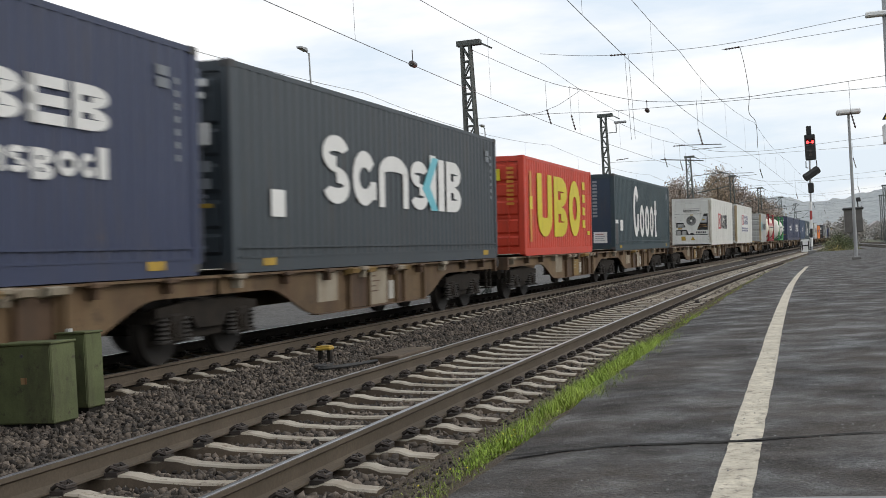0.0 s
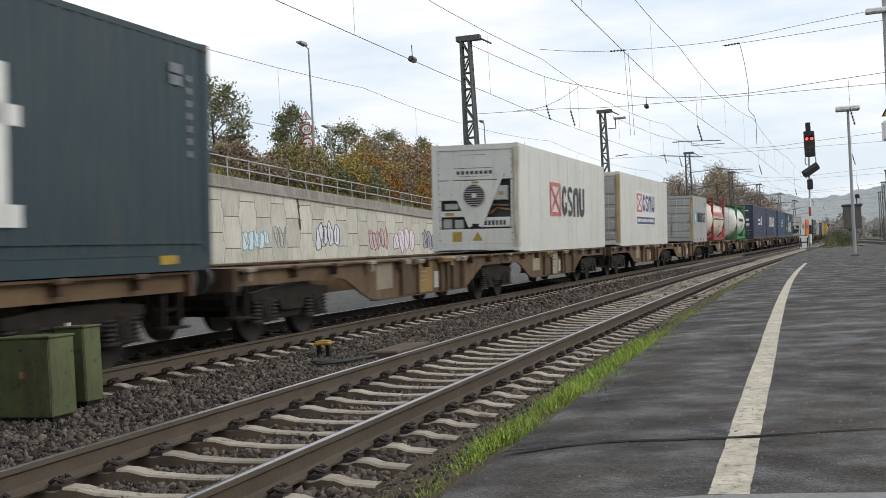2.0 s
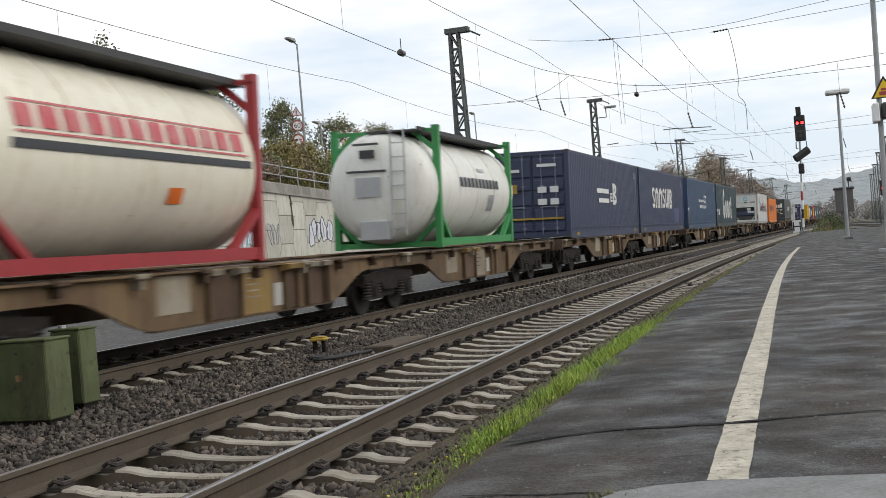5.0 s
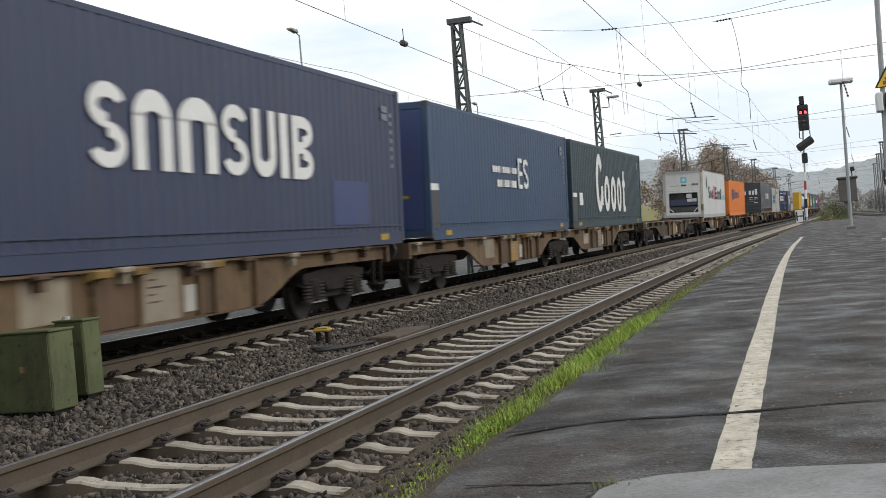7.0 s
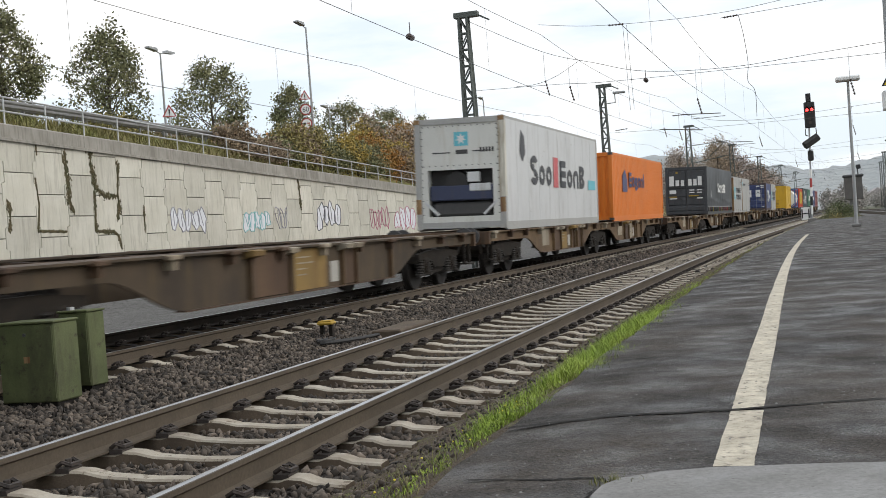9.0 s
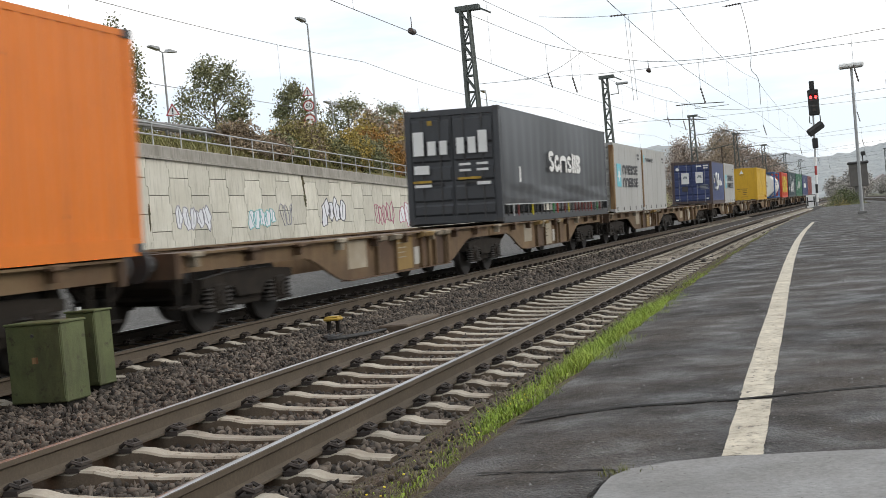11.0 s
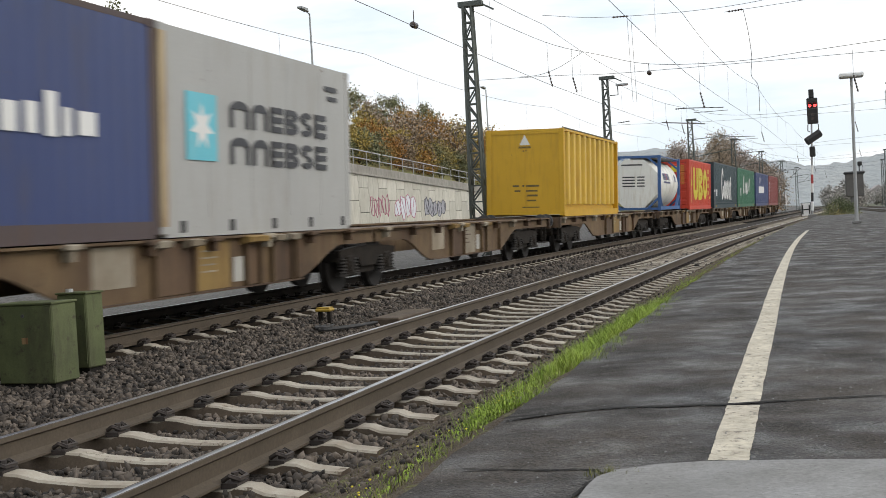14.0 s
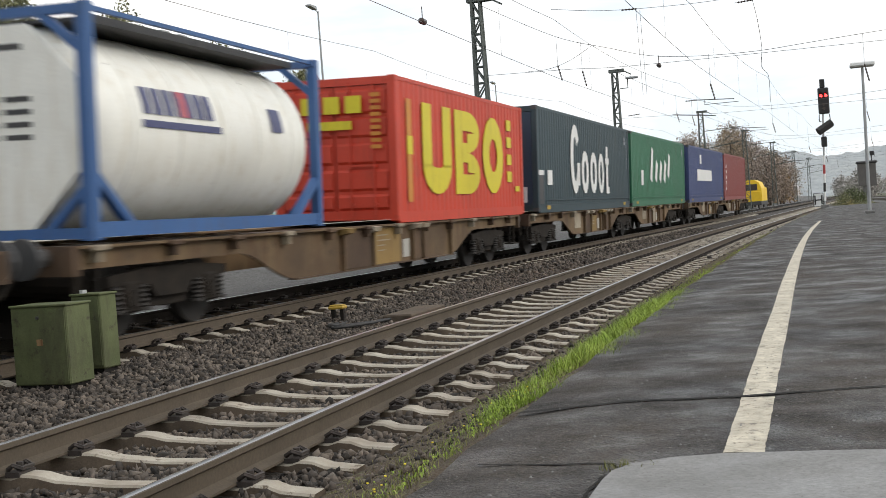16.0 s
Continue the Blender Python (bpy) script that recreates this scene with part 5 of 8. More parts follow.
def tall_lettered(u, mat=P_PETROL):
    c = tall45(u, mat, "dark petrol-green corrugated forty-five foot container with tall white block lettering")
    curtain_letters(c, NAME_TALL, -2.92, 2.95, 0.48, 2.13, M_WHITE, 2.5)
    part("end_panel", Geo().box(-1.09, 1.09, -F45 / 2 + 0.002, -F45 / 2 + 0.012, 0.20, HC - 0.18), P_ENDBLUE, c, "dark blue end panel")
    y = -F45 / 2
    for x0 in (-1.0, 0.42):
        st = part("sticker", end_bars([(x0, x0 + 0.52, 0.26, 0.68)], y), M_WHITE, c, "white sticker")
        for k in range(4):
            part("sticker_line", end_bars([(x0 + 0.06, x0 + 0.44 - 0.06 * (k % 2), 0.34 + k * 0.08, 0.36 + k * 0.08)], y - 0.005), P_MAROON if k == 3 else P_DULLMARK, st)
    for k in range(11):
        part("number_mark", end_bars([(0.40, 0.58, 1.25 + k * 0.13, 1.33 + k * 0.13)], y), P_DULLMARK, c)
    part("yellow_mark", end_bars([(-0.1, 0.15, 2.36, 2.56)], y), M_YELLOW, c)
    label_patch(c, -5.79, 0.73, 0.54, 0.42, 2.5)
    label_patch(c, -6.75, 1.00, 0.54, 0.14, 2.5)
    part("grey_panel", Geo().box(1.2505, 1.254, -6.72, -6.25, 0.20, 0.99), P_DULLDARK, c)
    return c


c = tall45(-0.22, P_NAVY, "navy corrugated forty-five foot container with white block lettering")
curtain_letters(c, [("arch", 0.9, 1, 0), ("ladder", 0.9, 1, 0), ("comb", 0.85, 1, 0), ("ladder", 0.85, 1, 0)], 1.75, 4.82, 1.61, 0.50, M_WHITE, 2.5)
curtain_letters(c, WORD, 2.2, 4.77, 1.09, 0.27, M_WHITE, 2.5)

c = tall45(14.38, P_SLATE, "slate-grey corrugated forty-five foot container with white block lettering", "doors")
curtain_letters(c, NAME_ROUND, -3.78, 3.8, 1.01, 1.14, M_WHITE, 2.5)
part("lettering_accent", Geo().extrude([(1.15, 1.45), (1.75, 1.01), (2.15, 1.01), (1.62, 1.50), (2.2, 2.1), (1.8, 2.1)], 1.2575, 1.262, "x"), P_LETTER_CYAN, c)
label_patch(c, -5.66, 0.76, 0.46, 0.40, 2.5)
for q in ((0.55, 0.98, 1.72, 2.02), (0.12, 0.45, 1.72, 2.02), (0.3, 0.95, 2.52, 2.62), (0.35, 0.9, 2.36, 2.44), (0.3, 0.62, 1.35, 1.5), (0.68, 0.98, 1.35, 1.5), (0.3, 0.62, 1.12, 1.26), (0.68, 0.98, 1.12, 1.26)):
    part("end_mark", end_bars([q], -F45 / 2 - 0.075), P_DULLMARK if q[2] < 1.6 else M_WHITE, c)
part("door_band", end_bars([(-1.0, 1.0, 0.86, 0.92)], -F45 / 2 - 0.08), M_YELLOW, c)


P_FADEDSTRIPE = paint("faded_stripe", (0.55, 0.22, 0.03), (0.4, 0.1, 0.03))


def red_bulk(u):
    W = 2.5
    c = box_container("bright red corrugated thirty-foot bulk container with yellow block lettering", u, F30, W, 2.70, P_RED, "doors", rod=P_RED, post=P_RED)
    curtain_letters(c, NAME_THREE, -3.12, 2.66, 0.49, 1.80, P_LETTER_YELLOW, W)
    for k in range(4):
        part("small_mark", bars([(3.02, 3.42, 0.78 + k * 0.42, 1.04 + k * 0.42)], W / 2 + 0.002), P_LETTER_YELLOW, c)
    part("small_mark", bars([(3.75, 4.15, 0.55, 0.68)], W / 2 + 0.002), P_LETTER_YELLOW, c)
    part("faded_stripe", bars([(-4.0, -3.74, 0.35, 2.3)], W / 2 + 0.001), P_FADEDSTRIPE, c, "faded orange-yellow stripe")
    part("worn_label", bars([(-4.0, -3.70, 1.25, 1.6)], W / 2 + 0.004), P_LETTER_YELLOW, c)
    y = -F30 / 2 - 0.075
    for q in ((-0.62, -0.30, 2.02, 2.34), (-0.16, 0.16, 2.02, 2.34), (0.28, 0.60, 2.02, 2.34), (-0.5, 0.4, 1.72, 1.88)):
        part("end_mark", end_bars([q], y), P_LETTER_YELLOW, c)
    for k in range(9):
        part("end_mark", end_bars([(0.78, 0.98, 1.35 + k * 0.12, 1.42 + k * 0.12)], y), P_FADEDSTRIPE, c)
    return c


red_bulk(30.82)
tall_lettered(44.3)


P_POSTWORN = paint("scuffed_post", (0.56, 0.54, 0.47), (0.22, 0.17, 0.10), 0.6, 0.7, 0.6, 0.47)


def smooth_container(label, u, L, W, H, mat, end, post):
    """A container with flat insulated sides and ribbed rails."""
    c = thing("shipping_container", label, "shipping container", "containers on the train")
    part("frame", frame_geo(L, W, H), post, c)
    for sx in (1, -1):
        a, b = sorted((sx * (W / 2 - 0.04), sx * (W / 2 - 0.012)))
        part("side_wall", Geo().box(a, b, -L / 2 + 0.15, L / 2 - 0.15, 0.17, H - 0.08), mat, c)
        k = Geo()
        n = int(L / 1.2)
        for i in range(1, n):
            y = -L / 2 + i * L / n
            a2, b2 = sorted((sx * (W / 2 - 0.013), sx * (W / 2 - 0.009)))
            k.box(a2, b2, y - 0.012, y + 0.012, 0.2, H - 0.1)
        part("panel_seam", k, mat, c)
    part("roof", Geo().box(-W / 2 + 0.07, W / 2 - 0.07, -L / 2 + 0.1, L / 2 - 0.1, H - 0.05, H - 0.02), mat, c)
    part("floor", Geo().box(-W / 2 + 0.05, W / 2 - 0.05, -L / 2 + 0.1, L / 2 - 0.1, 0.12, 0.17), M_BOGIE, c)
    part("end_wall", Geo().box(-W / 2 + 0.12, W / 2 - 0.12, L / 2 - 0.09, L / 2 - 0.05, 0.17, H - 0.12), mat, c)
    y = -L / 2
    if end == "reefer":
        part("end_wall", Geo().box(-W / 2 + 0.12, W / 2 - 0.12, y + 0.22, y + 0.26, 0.17, H - 0.12), M_STEELDARK, c, "dark machine bay")
        for x0, x1, z0, z1 in ((-1.07, 1.07, 1.93, H - 0.16), (-1.0, -0.32, 1.38, 1.915), (-1.0, -0.3, 0.93, 1.09), (-1.07, 1.07, 0.19, 0.60), (-1.07, -0.985, 0.61, 1.92), (0.985, 1.07, 0.61, 1.92), (0.14, 0.97, 0.64, 0.91)):
            part("machine_cover", Geo().box(x0, x1, y + 0.04, y + 0.12, z0, z1, 0.012), mat, c)
        part("fan_shroud", Geo().extrude([(-0.66, 1.91), (0.62, 1.91), (0.13, 0.74), (-0.13, 0.74)], y + 0.035, y + 0.075, "y"), mat, c)
        for sx in (-1, 1):
            part("brace", Geo().bar((sx * 0.78, y + 0.02, 2.12), (sx * 0.14, y + 0.02, 0.66), 0.03, 0.11), mat, c)
        part("fan_opening", Geo().revolve([(0, 0.29), (0.012, 0.30)], (-0.03, y + 0.022, 1.50), "y", 28), M_BLACK, c)
        gd = Geo()
        for q in range(9):
            zz = 1.50 - 0.24 + q * 0.06
            hw = math.sqrt(max(0.001, 0.285 ** 2 - (zz - 1.5) ** 2))
            gd.box(-0.03 - hw, -0.03 + hw, y + 0.008, y + 0.018, zz - 0.010, zz + 0.010)
        part("fan_guard", gd.tube([(-0.03 + 0.3 * math.cos(q * 0.26), y + 0.012, 1.5 + 0.3 * math.sin(q * 0.26)) for q in range(25)], 0.016, 6), P_GREYBOX, c)
        part("fan_hub", Geo().tube([(-0.03, y + 0.0, 1.5), (-0.03, y + 0.02, 1.5)], 0.07, 12), mat, c)
        for x0, x1, z0, z1 in ((-0.95, -0.70, 0.62, 0.88), (-0.62, -0.36, 0.62, 0.86), (-0.9, -0.5, 1.13, 1.3)):
            part("machine_box", Geo().box(x0, x1, y + 0.10, y + 0.21, z0, z1, 0.02), P_GREYBOX, c)
        part("control_box", Geo().box(0.52, 0.92, y + 0.02, y + 0.2, 1.36, 1.76, 0.02), M_GALV, c, "grey control box")
        part("pipe", Geo().tube([(0.35, y + 0.14, 1.0), (0.6, y + 0.12, 1.15), (0.95, y + 0.14, 1.1)], 0.03, 8).tube([(0.4, y + 0.14, 1.25), (0.9, y + 0.14, 1.22)], 0.025, 8), P_RUSTPOST, c)
        for q, yy in (((-0.66, -0.40, 0.26, 0.52), 0.039), ((-0.86, -0.62, 0.97, 1.05), 0.039), ((0.66, 0.80, 1.5, 1.6), 0.019), ((-0.1, 0.1, 1.83, 1.89), 0.034)):
            part("sticker", end_bars([q], y + yy), M_YELLOW, c, "yellow warning sticker")
        part("sticker", Geo().extrude([(-0.1, 0.28), (0.2, 0.28), (0.05, 0.52)], y + 0.034, y + 0.039, "y"), M_YELLOW, c, "yellow warning triangle")
        part("maker_plate", end_bars([(-0.52 + q * 0.13, -0.43 + q * 0.13, 2.08, 2.17) for q in range(8)] + [(-0.6, 0.5, 2.24, 2.255), (-0.5, 0.4, 2.02, 2.03), (-0.4, 0.3, 2.60, 2.61)], y + 0.039), M_STEELDARK, c)
        part("end_lettering", end_bars([(0.25 + q * 0.105, 0.32 + q * 0.105, 0.70, 0.82) for q in range(6)], y + 0.039), P_LETTER_BLACK, c)
        bl = Geo()
        for q in range(14):
            for sx in (-1.02, 1.02):
                bl.tube([(sx, y + 0.045, 0.3 + q * 0.18), (sx, y + 0.028, 0.3 + q * 0.18)], 0.014, 6)
        part("cover_bolts", bl, M_STEELDARK, c)
        part("corner_post", Geo().box(W / 2 - 0.165, W / 2 + 0.003, y - 0.003, y + 0.16, 0.1, H - 0.1), P_POSTWORN, c, "scuffed corner post")
    elif end == "machine":
        part("end_wall", Geo().box(-W / 2 + 0.12, W / 2 - 0.12, y + 0.05, y + 0.09, 1.55, H - 0.12), P_CREAM, c, "white bolted cover")
        bl = Geo()
        for q in range(13):
            bl.tube([(-1.0 + q / 6, y + 0.055, 2.68), (-1.0 + q / 6, y + 0.036, 2.68)], 0.016, 6).tube([(-1.0 + q / 6, y + 0.055, 1.66), (-1.0 + q / 6, y + 0.036, 1.66)], 0.016, 6)
            for sx in (-1.03, 1.03):
                bl.tube([(sx, y + 0.055, 0.4 + q * 0.18), (sx, y + 0.022, 0.4 + q * 0.18)], 0.016, 6)
        part("cover_bolts", bl, M_STEELDARK, c)
        for sx in (-1, 1):
            part("rust_patch", end_bars([(min(sx * 1.07, sx * 1.215), max(sx * 1.07, sx * 1.215), 0.42, 0.8)], y - 0.002), P_RUSTPOST, c)
            part("rust_patch", end_bars([(min(sx * 1.06, sx * 1.222), max(sx * 1.06, sx * 1.222), H - 0.13, H - 0.02)], y - 0.006), P_RUSTPOST, c)
        part("corner_post", Geo().box(W / 2 - 0.165, W / 2 + 0.003, y - 0.003, y + 0.16, 0.82, H - 0.14), P_POSTWORN, c, "scuffed corner post")
        part("number_plate", end_bars([(0.55 + q * 0.08, 0.60 + q * 0.08, 1.98, 2.10) for q in range(5)] + [(-0.1, 0.22, 1.95, 2.06)], y + 0.049), M_STEELDARK, c)
        part("machine_bay", Geo().box(-W / 2 + 0.12, W / 2 - 0.12, y + 0.30, y + 0.34, 0.17, 1.6), M_BLACK, c, "dark machine bay")
        for sx in (-1, 1):
            part("cheek", Geo().box(min(sx * 0.88, sx * 1.08), max(sx * 0.88, sx * 1.08), y + 0.03, y + 0.3, 0.17, 1.56), P_CREAM, c)
            part("brace", Geo().bar((sx * 0.98, y + 0.06, 0.72), (sx * 0.62, y + 0.06, 0.38), 0.10, 0.06), mat, c)
        part("sill", Geo().box(-1.05, 1.05, y + 0.02, y + 0.3, 0.17, 0.34), P_CREAM, c)
        part("machine_body", Geo().box(-0.86, 0.86, y + 0.10, y + 0.3, 0.75, 1.15, 0.03), P_NAVY, c)
        part("machine_body", Geo().box(-0.8, 0.8, y + 0.14, y + 0.3, 0.36, 0.7, 0.05), M_STEELDARK, c)
        part("fan", Geo().revolve([(0, 0.30), (0.1, 0.32), (0.1, 0.1)], (-0.12, y + 0.12, 1.2), "y", 24), M_BLACK, c)
        part("control_box", Geo().box(0.18, 0.5, y + 0.06, y + 0.25, 1.22, 1.48, 0.02), P_SILVER, c)
        part("control_box", Geo().box(0.22, 0.8, y + 0.08, y + 0.25, 0.98, 1.18, 0.02), P_SILVER, c)
        lp = part("logo_patch", end_bars([(-0.14, 0.24, 2.16, 2.52)], y + 0.046), P_LETTER_CYAN, c)
        star = [(0.05 + (0.15 if q % 2 == 0 else 0.065) * math.sin(q * math.tau / 14), 2.34 + (0.15 if q % 2 == 0 else 0.065) * math.cos(q * math.tau / 14)) for q in range(14)]
        part("star", Geo().extrude(star, y + 0.036, y + 0.040, "y"), M_WHITE, lp)
        part("cover_line", end_bars([(-0.75, -0.25, 1.98, 2.01), (0.35, 0.85, 2.0, 2.03)], y + 0.046), M_STEELDARK, c)
    elif end == "doors":
        doors(c, L, W, H, P_GREYBOX, M_GALV, -1)
    castings(c, L, W, H, post)
    return put(c, u, L)


def square_logo(c, y0, z0, s, W):
    p = part("logo_patch", Geo().box(W / 2 + 0.002, W / 2 + 0.006, y0, y0 + s * 0.92, z0, z0 + s), P_LETTER_CYAN, c, "cyan square patch")
    g = Geo()
    n = 14
    pts = []
    for k in range(n):
        r = s * (0.36 if k % 2 == 0 else 0.16)
        pts.append((y0 + s * 0.46 + r * math.sin(k * math.tau / n), z0 + s * 0.5 + r * math.cos(k * math.tau / n)))
    part("star", g.extrude(pts, W / 2 + 0.007, W / 2 + 0.010, "x"), M_WHITE, p)


def boxed_cross(c, y0, z0, s, W, wide=1.4):
    g = Geo()
    x0, x1 = W / 2 + 0.002, W / 2 + 0.006
    t = s * 0.11
    w = s * wide
    g.box(x0, x1, y0, y0 + w, z0, z0 + t).box(x0, x1, y0, y0 + w, z0 + s - t, z0 + s).box(x0, x1, y0, y0 + t, z0 + t, z0 + s - t).box(x0, x1, y0 + w - t, y0 + w, z0 + t, z0 + s - t)
    for a, b in (((y0 + t, z0 + t), (y0 + w - t, z0 + s - t)), ((y0 + t, z0 + s - t), (y0 + w - t, z0 + t))):
        g.bar((x0 + 0.003, *a), (x0 + 0.003, *b), 0.006, t)
    part("logo_shape", g, P_LETTER_RED, c, "red crossed square")


# two white reefers
P_RUSTCREAM = paint("rust_stained_cream", (0.42, 0.33, 0.20), RUST, 0.7, 0.6, 0.6, 0.50)
W = 2.438
c = smooth_container("off-white forty-foot refrigerated container with fan unit on its end", 74.65, F40, W, HC, P_CREAM, "reefer", P_CREAM)
boxed_cross(c, -2.47, 0.99, 1.0, W, 1.42)
curtain_letters(c, NAME_FOUR, -0.88, 2.47, 1.0, 0.95, P_LETTER_BLACK, W)
c = smooth_container("off-white forty-foot refrigerated container with rusty door end", 89.87, F40, W, HC, P_CREAM, "doors", P_CREAM)
part("corner_post", Geo().box(W / 2 - 0.165, W / 2 + 0.004, -F40 / 2 - 0.004, -F40 / 2 + 0.16, 0.1, HC - 0.1), P_RUSTCREAM, c, "rust-stained corner post")
part("white_patch", bars([(-2.5, 2.4, 0.82, 2.25)], W / 2 - 0.004), M_WHITE, c, "cleaner white painted field")
boxed_cross(c, -2.27, 1.38, 0.78, W, 1.6)
curtain_letters(c, NAME_FOUR, -0.88, 2.27, 1.40, 0.74, P_LETTER_NAVY, W)
part("blue_bar", bars([(-2.27, 2.27, 0.87, 1.17)], W / 2 + 0.001), P_LETTER_NAVY, c, "navy bar")
for k in range(14):
    part("bar_mark", bars([(-2.15 + k * 0.31, -1.95 + k * 0.31, 0.96, 1.09)], W / 2 + 0.004), M_WHITE, c)


def grey_box(u, big=True, post=P_GREYBOX, two=False):
    H = 2.591
    c = smooth_container("pale grey twenty-foot container with a cyan square patch", u, F20, 2.438, H, P_GREYBOX, "doors", P_GREYBOX)
    W = 2.438
    if post is not P_GREYBOX:
        part("corner_post", Geo().box(W / 2 - 0.165, W / 2 + 0.004, -F20 / 2 - 0.004, -F20 / 2 + 0.16, 0.1, H - 0.1), post, c, "rust-stained corner post")
    if big:
        square_logo(c, -2.42, 0.94, 0.87, W)
        if two:
            curtain_letters(c, NAME_SIX, -1.25, 2.02, 1.42, 0.37, P_LETTER_BLACK, W)
            curtain_letters(c, NAME_SIX, -1.25, 2.02, 0.92, 0.37, P_LETTER_BLACK, W)
        else:
            curtain_letters(c, NAME_SIX, -1.37, 2.17, 1.10, 0.57, P_LETTER_BLACK, W)
    else:
        square_logo(c, -2.75, 1.98, 0.3, W)
        curtain_letters(c, NAME_SIX, -2.3, -0.4, 2.03, 0.15, P_LETTER_BLACK, W)
    part("number_marks", bars([(2.0, 2.5, 2.2, 2.28), (2.1, 2.5, 2.05, 2.12)], W / 2 + 0.002), P_LETTER_BLACK, c)
    kick = Geo()
    for k in range(5):
        kick.box(W / 2 - 0.06, W / 2 - 0.004, -2.6 + k * 1.3, -2.45 + k * 1.3, 0.02, 0.17)
    part("fork_pocket", kick, M_BLACK, c)
    return c


grey_box(111.0, True, P_RUSTCREAM)


def tank(u, L, W, H, shell, fmat, label, bands=(), octagon=False, over=0.0, placard=None):
    """A tank container: shell with domed ends, ribs, walkway, ladder, end frames and a base rail."""
    c = thing("tank_container", label, "tank container", "tank containers on the train")
    r = min(W, H) / 2 - 0.03
    zc = H - 0.10 - r
    half = L / 2 - 0.04 + over
    prof = [(-half + 0.0, 0.02), (-half + 0.02, r * 0.35), (-half + 0.10, r * 0.7), (-half + 0.24, r * 0.9), (-half + 0.42, r * 0.985), (-half + 0.55, r)]
    prof = prof + [(-a, b) for a, b in prof[::-1]]
    sh = part("shell", Geo().revolve(prof, (0, 0, zc), "y", 48), shell, c, smooth=True)
    for k in range(5):
        y = -half + 0.9 + k * (2 * half - 1.8) / 4
        part("rib", Geo().revolve([(-0.035, r), (-0.03, r + 0.012), (0.03, r + 0.012), (0.035, r)], (0, y, zc), "y", 48), shell, sh, smooth=True)
    part("walkway", Geo().box(-0.25, 0.95, -half + 0.3, half - 0.3, H - 0.14, H - 0.10).box(0.9, 0.95, -half + 0.3, half - 0.3, H - 0.10, H - 0.05), M_STEELDARK, c)
    for y in (-half * 0.3, half * 0.4):
        part("manhole", Geo().tube([(-0.4, y, H - 0.22), (-0.4, y, H - 0.02)], 0.26, 18), M_GALV, c)
    for sy in (-1, 1):
        y = sy * (L / 2 - 0.07)
        g = Geo()
        for sx in (-1, 1):
            x = sx * (W / 2 - 0.07)
            g.box(x - 0.07, x + 0.07, y - 0.07, y + 0.07, 0, H)
            g.bar((x, y, H - 0.55), (sx * (W / 2 - 0.62), y, H - 0.08), 0.09, 0.09)
            g.bar((x, y, 0.62), (sx * (W / 2 - 0.62), y, 0.1), 0.09, 0.09)
            g.bar((x, y, 0.75), (sx * (W / 2 - 0.1), y - sy * 0.85, 0.1), 0.12, 0.10)
        g.box(-W / 2 + 0.1, W / 2 - 0.1, y - 0.05, y + 0.05, 0.02, 0.14)
        if octagon:
            g.box(-W / 2 + 0.1, W / 2 - 0.1, y - 0.05, y + 0.05, H - 0.12, H - 0.01)
        else:
            g.box(-W / 2 + 0.1, W / 2 - 0.1, y - 0.03, y + 0.03, H - 0.14, H - 0.06)
        part("end_frame", g, fmat, c)
    for sx in (-1, 1):
        x = sx * (W / 2 - 0.07)
        part("base_rail", Geo().box(x - 0.05, x + 0.05, -L / 2 + 0.1, L / 2 - 0.1, 0.03, 0.20), fmat, c)
        if octagon:
            part("top_rail", Geo().box(x - 0.03, x + 0.03, -L / 2 + 0.1, L / 2 - 0.1, H - 0.08, H - 0.03), fmat, c)
    lad = Geo()
    for sx in (0.42, 0.72):
        lad.bar((sx, -half - 0.03, 0.3), (sx, -half - 0.03, H - 0.1), 0.03, 0.03)
    for k in range(7):
        lad.bar((0.42, -half - 0.03, 0.45 + k * 0.3), (0.72, -half - 0.03, 0.45 + k * 0.3), 0.025, 0.025)
    if not octagon:
        part("ladder", lad, M_GALV, c)
    else:
        oc = [(math.cos((k + 0.5) * math.pi / 4) * r * 1.0, zc + math.sin((k + 0.5) * math.pi / 4) * r * 1.0) for k in range(8)]
        part("end_plate", Geo().extrude(oc, -half - 0.02, -half + 0.05, "y"), shell, c)
        part("end_lettering", end_bars([(-0.55, 0.05, zc + 0.28 - k * 0.14, zc + 0.34 - k * 0.14) for k in range(4)] + [(0.15, 0.5, zc + 0.28 - k * 0.14, zc + 0.34 - k * 0.14) for k in range(4)] + [(-0.6, 0.4, zc + 0.85, zc + 0.92)], -half - 0.021), M_STEELDARK, c)
    # lettering that follows the shell
    for a0, a1, y0, y1, m, gap in bands:
        g = Geo()
        n = max(1, int((y1 - y0) / gap)) if gap else 1
        for k in range(n):
            b0 = y0 + (y1 - y0) * k / n
            b1 = b0 + (y1 - y0) / n * (0.72 if gap else 1)
            g.sheet([[((r + 0.016) * math.cos(a), y, zc + (r + 0.016) * math.sin(a)) for y in (b0, b1)] for a in [a0 + (a1 - a0) * i / 4 for i in range(5)]])
        part("shell_marking", g, m, c)
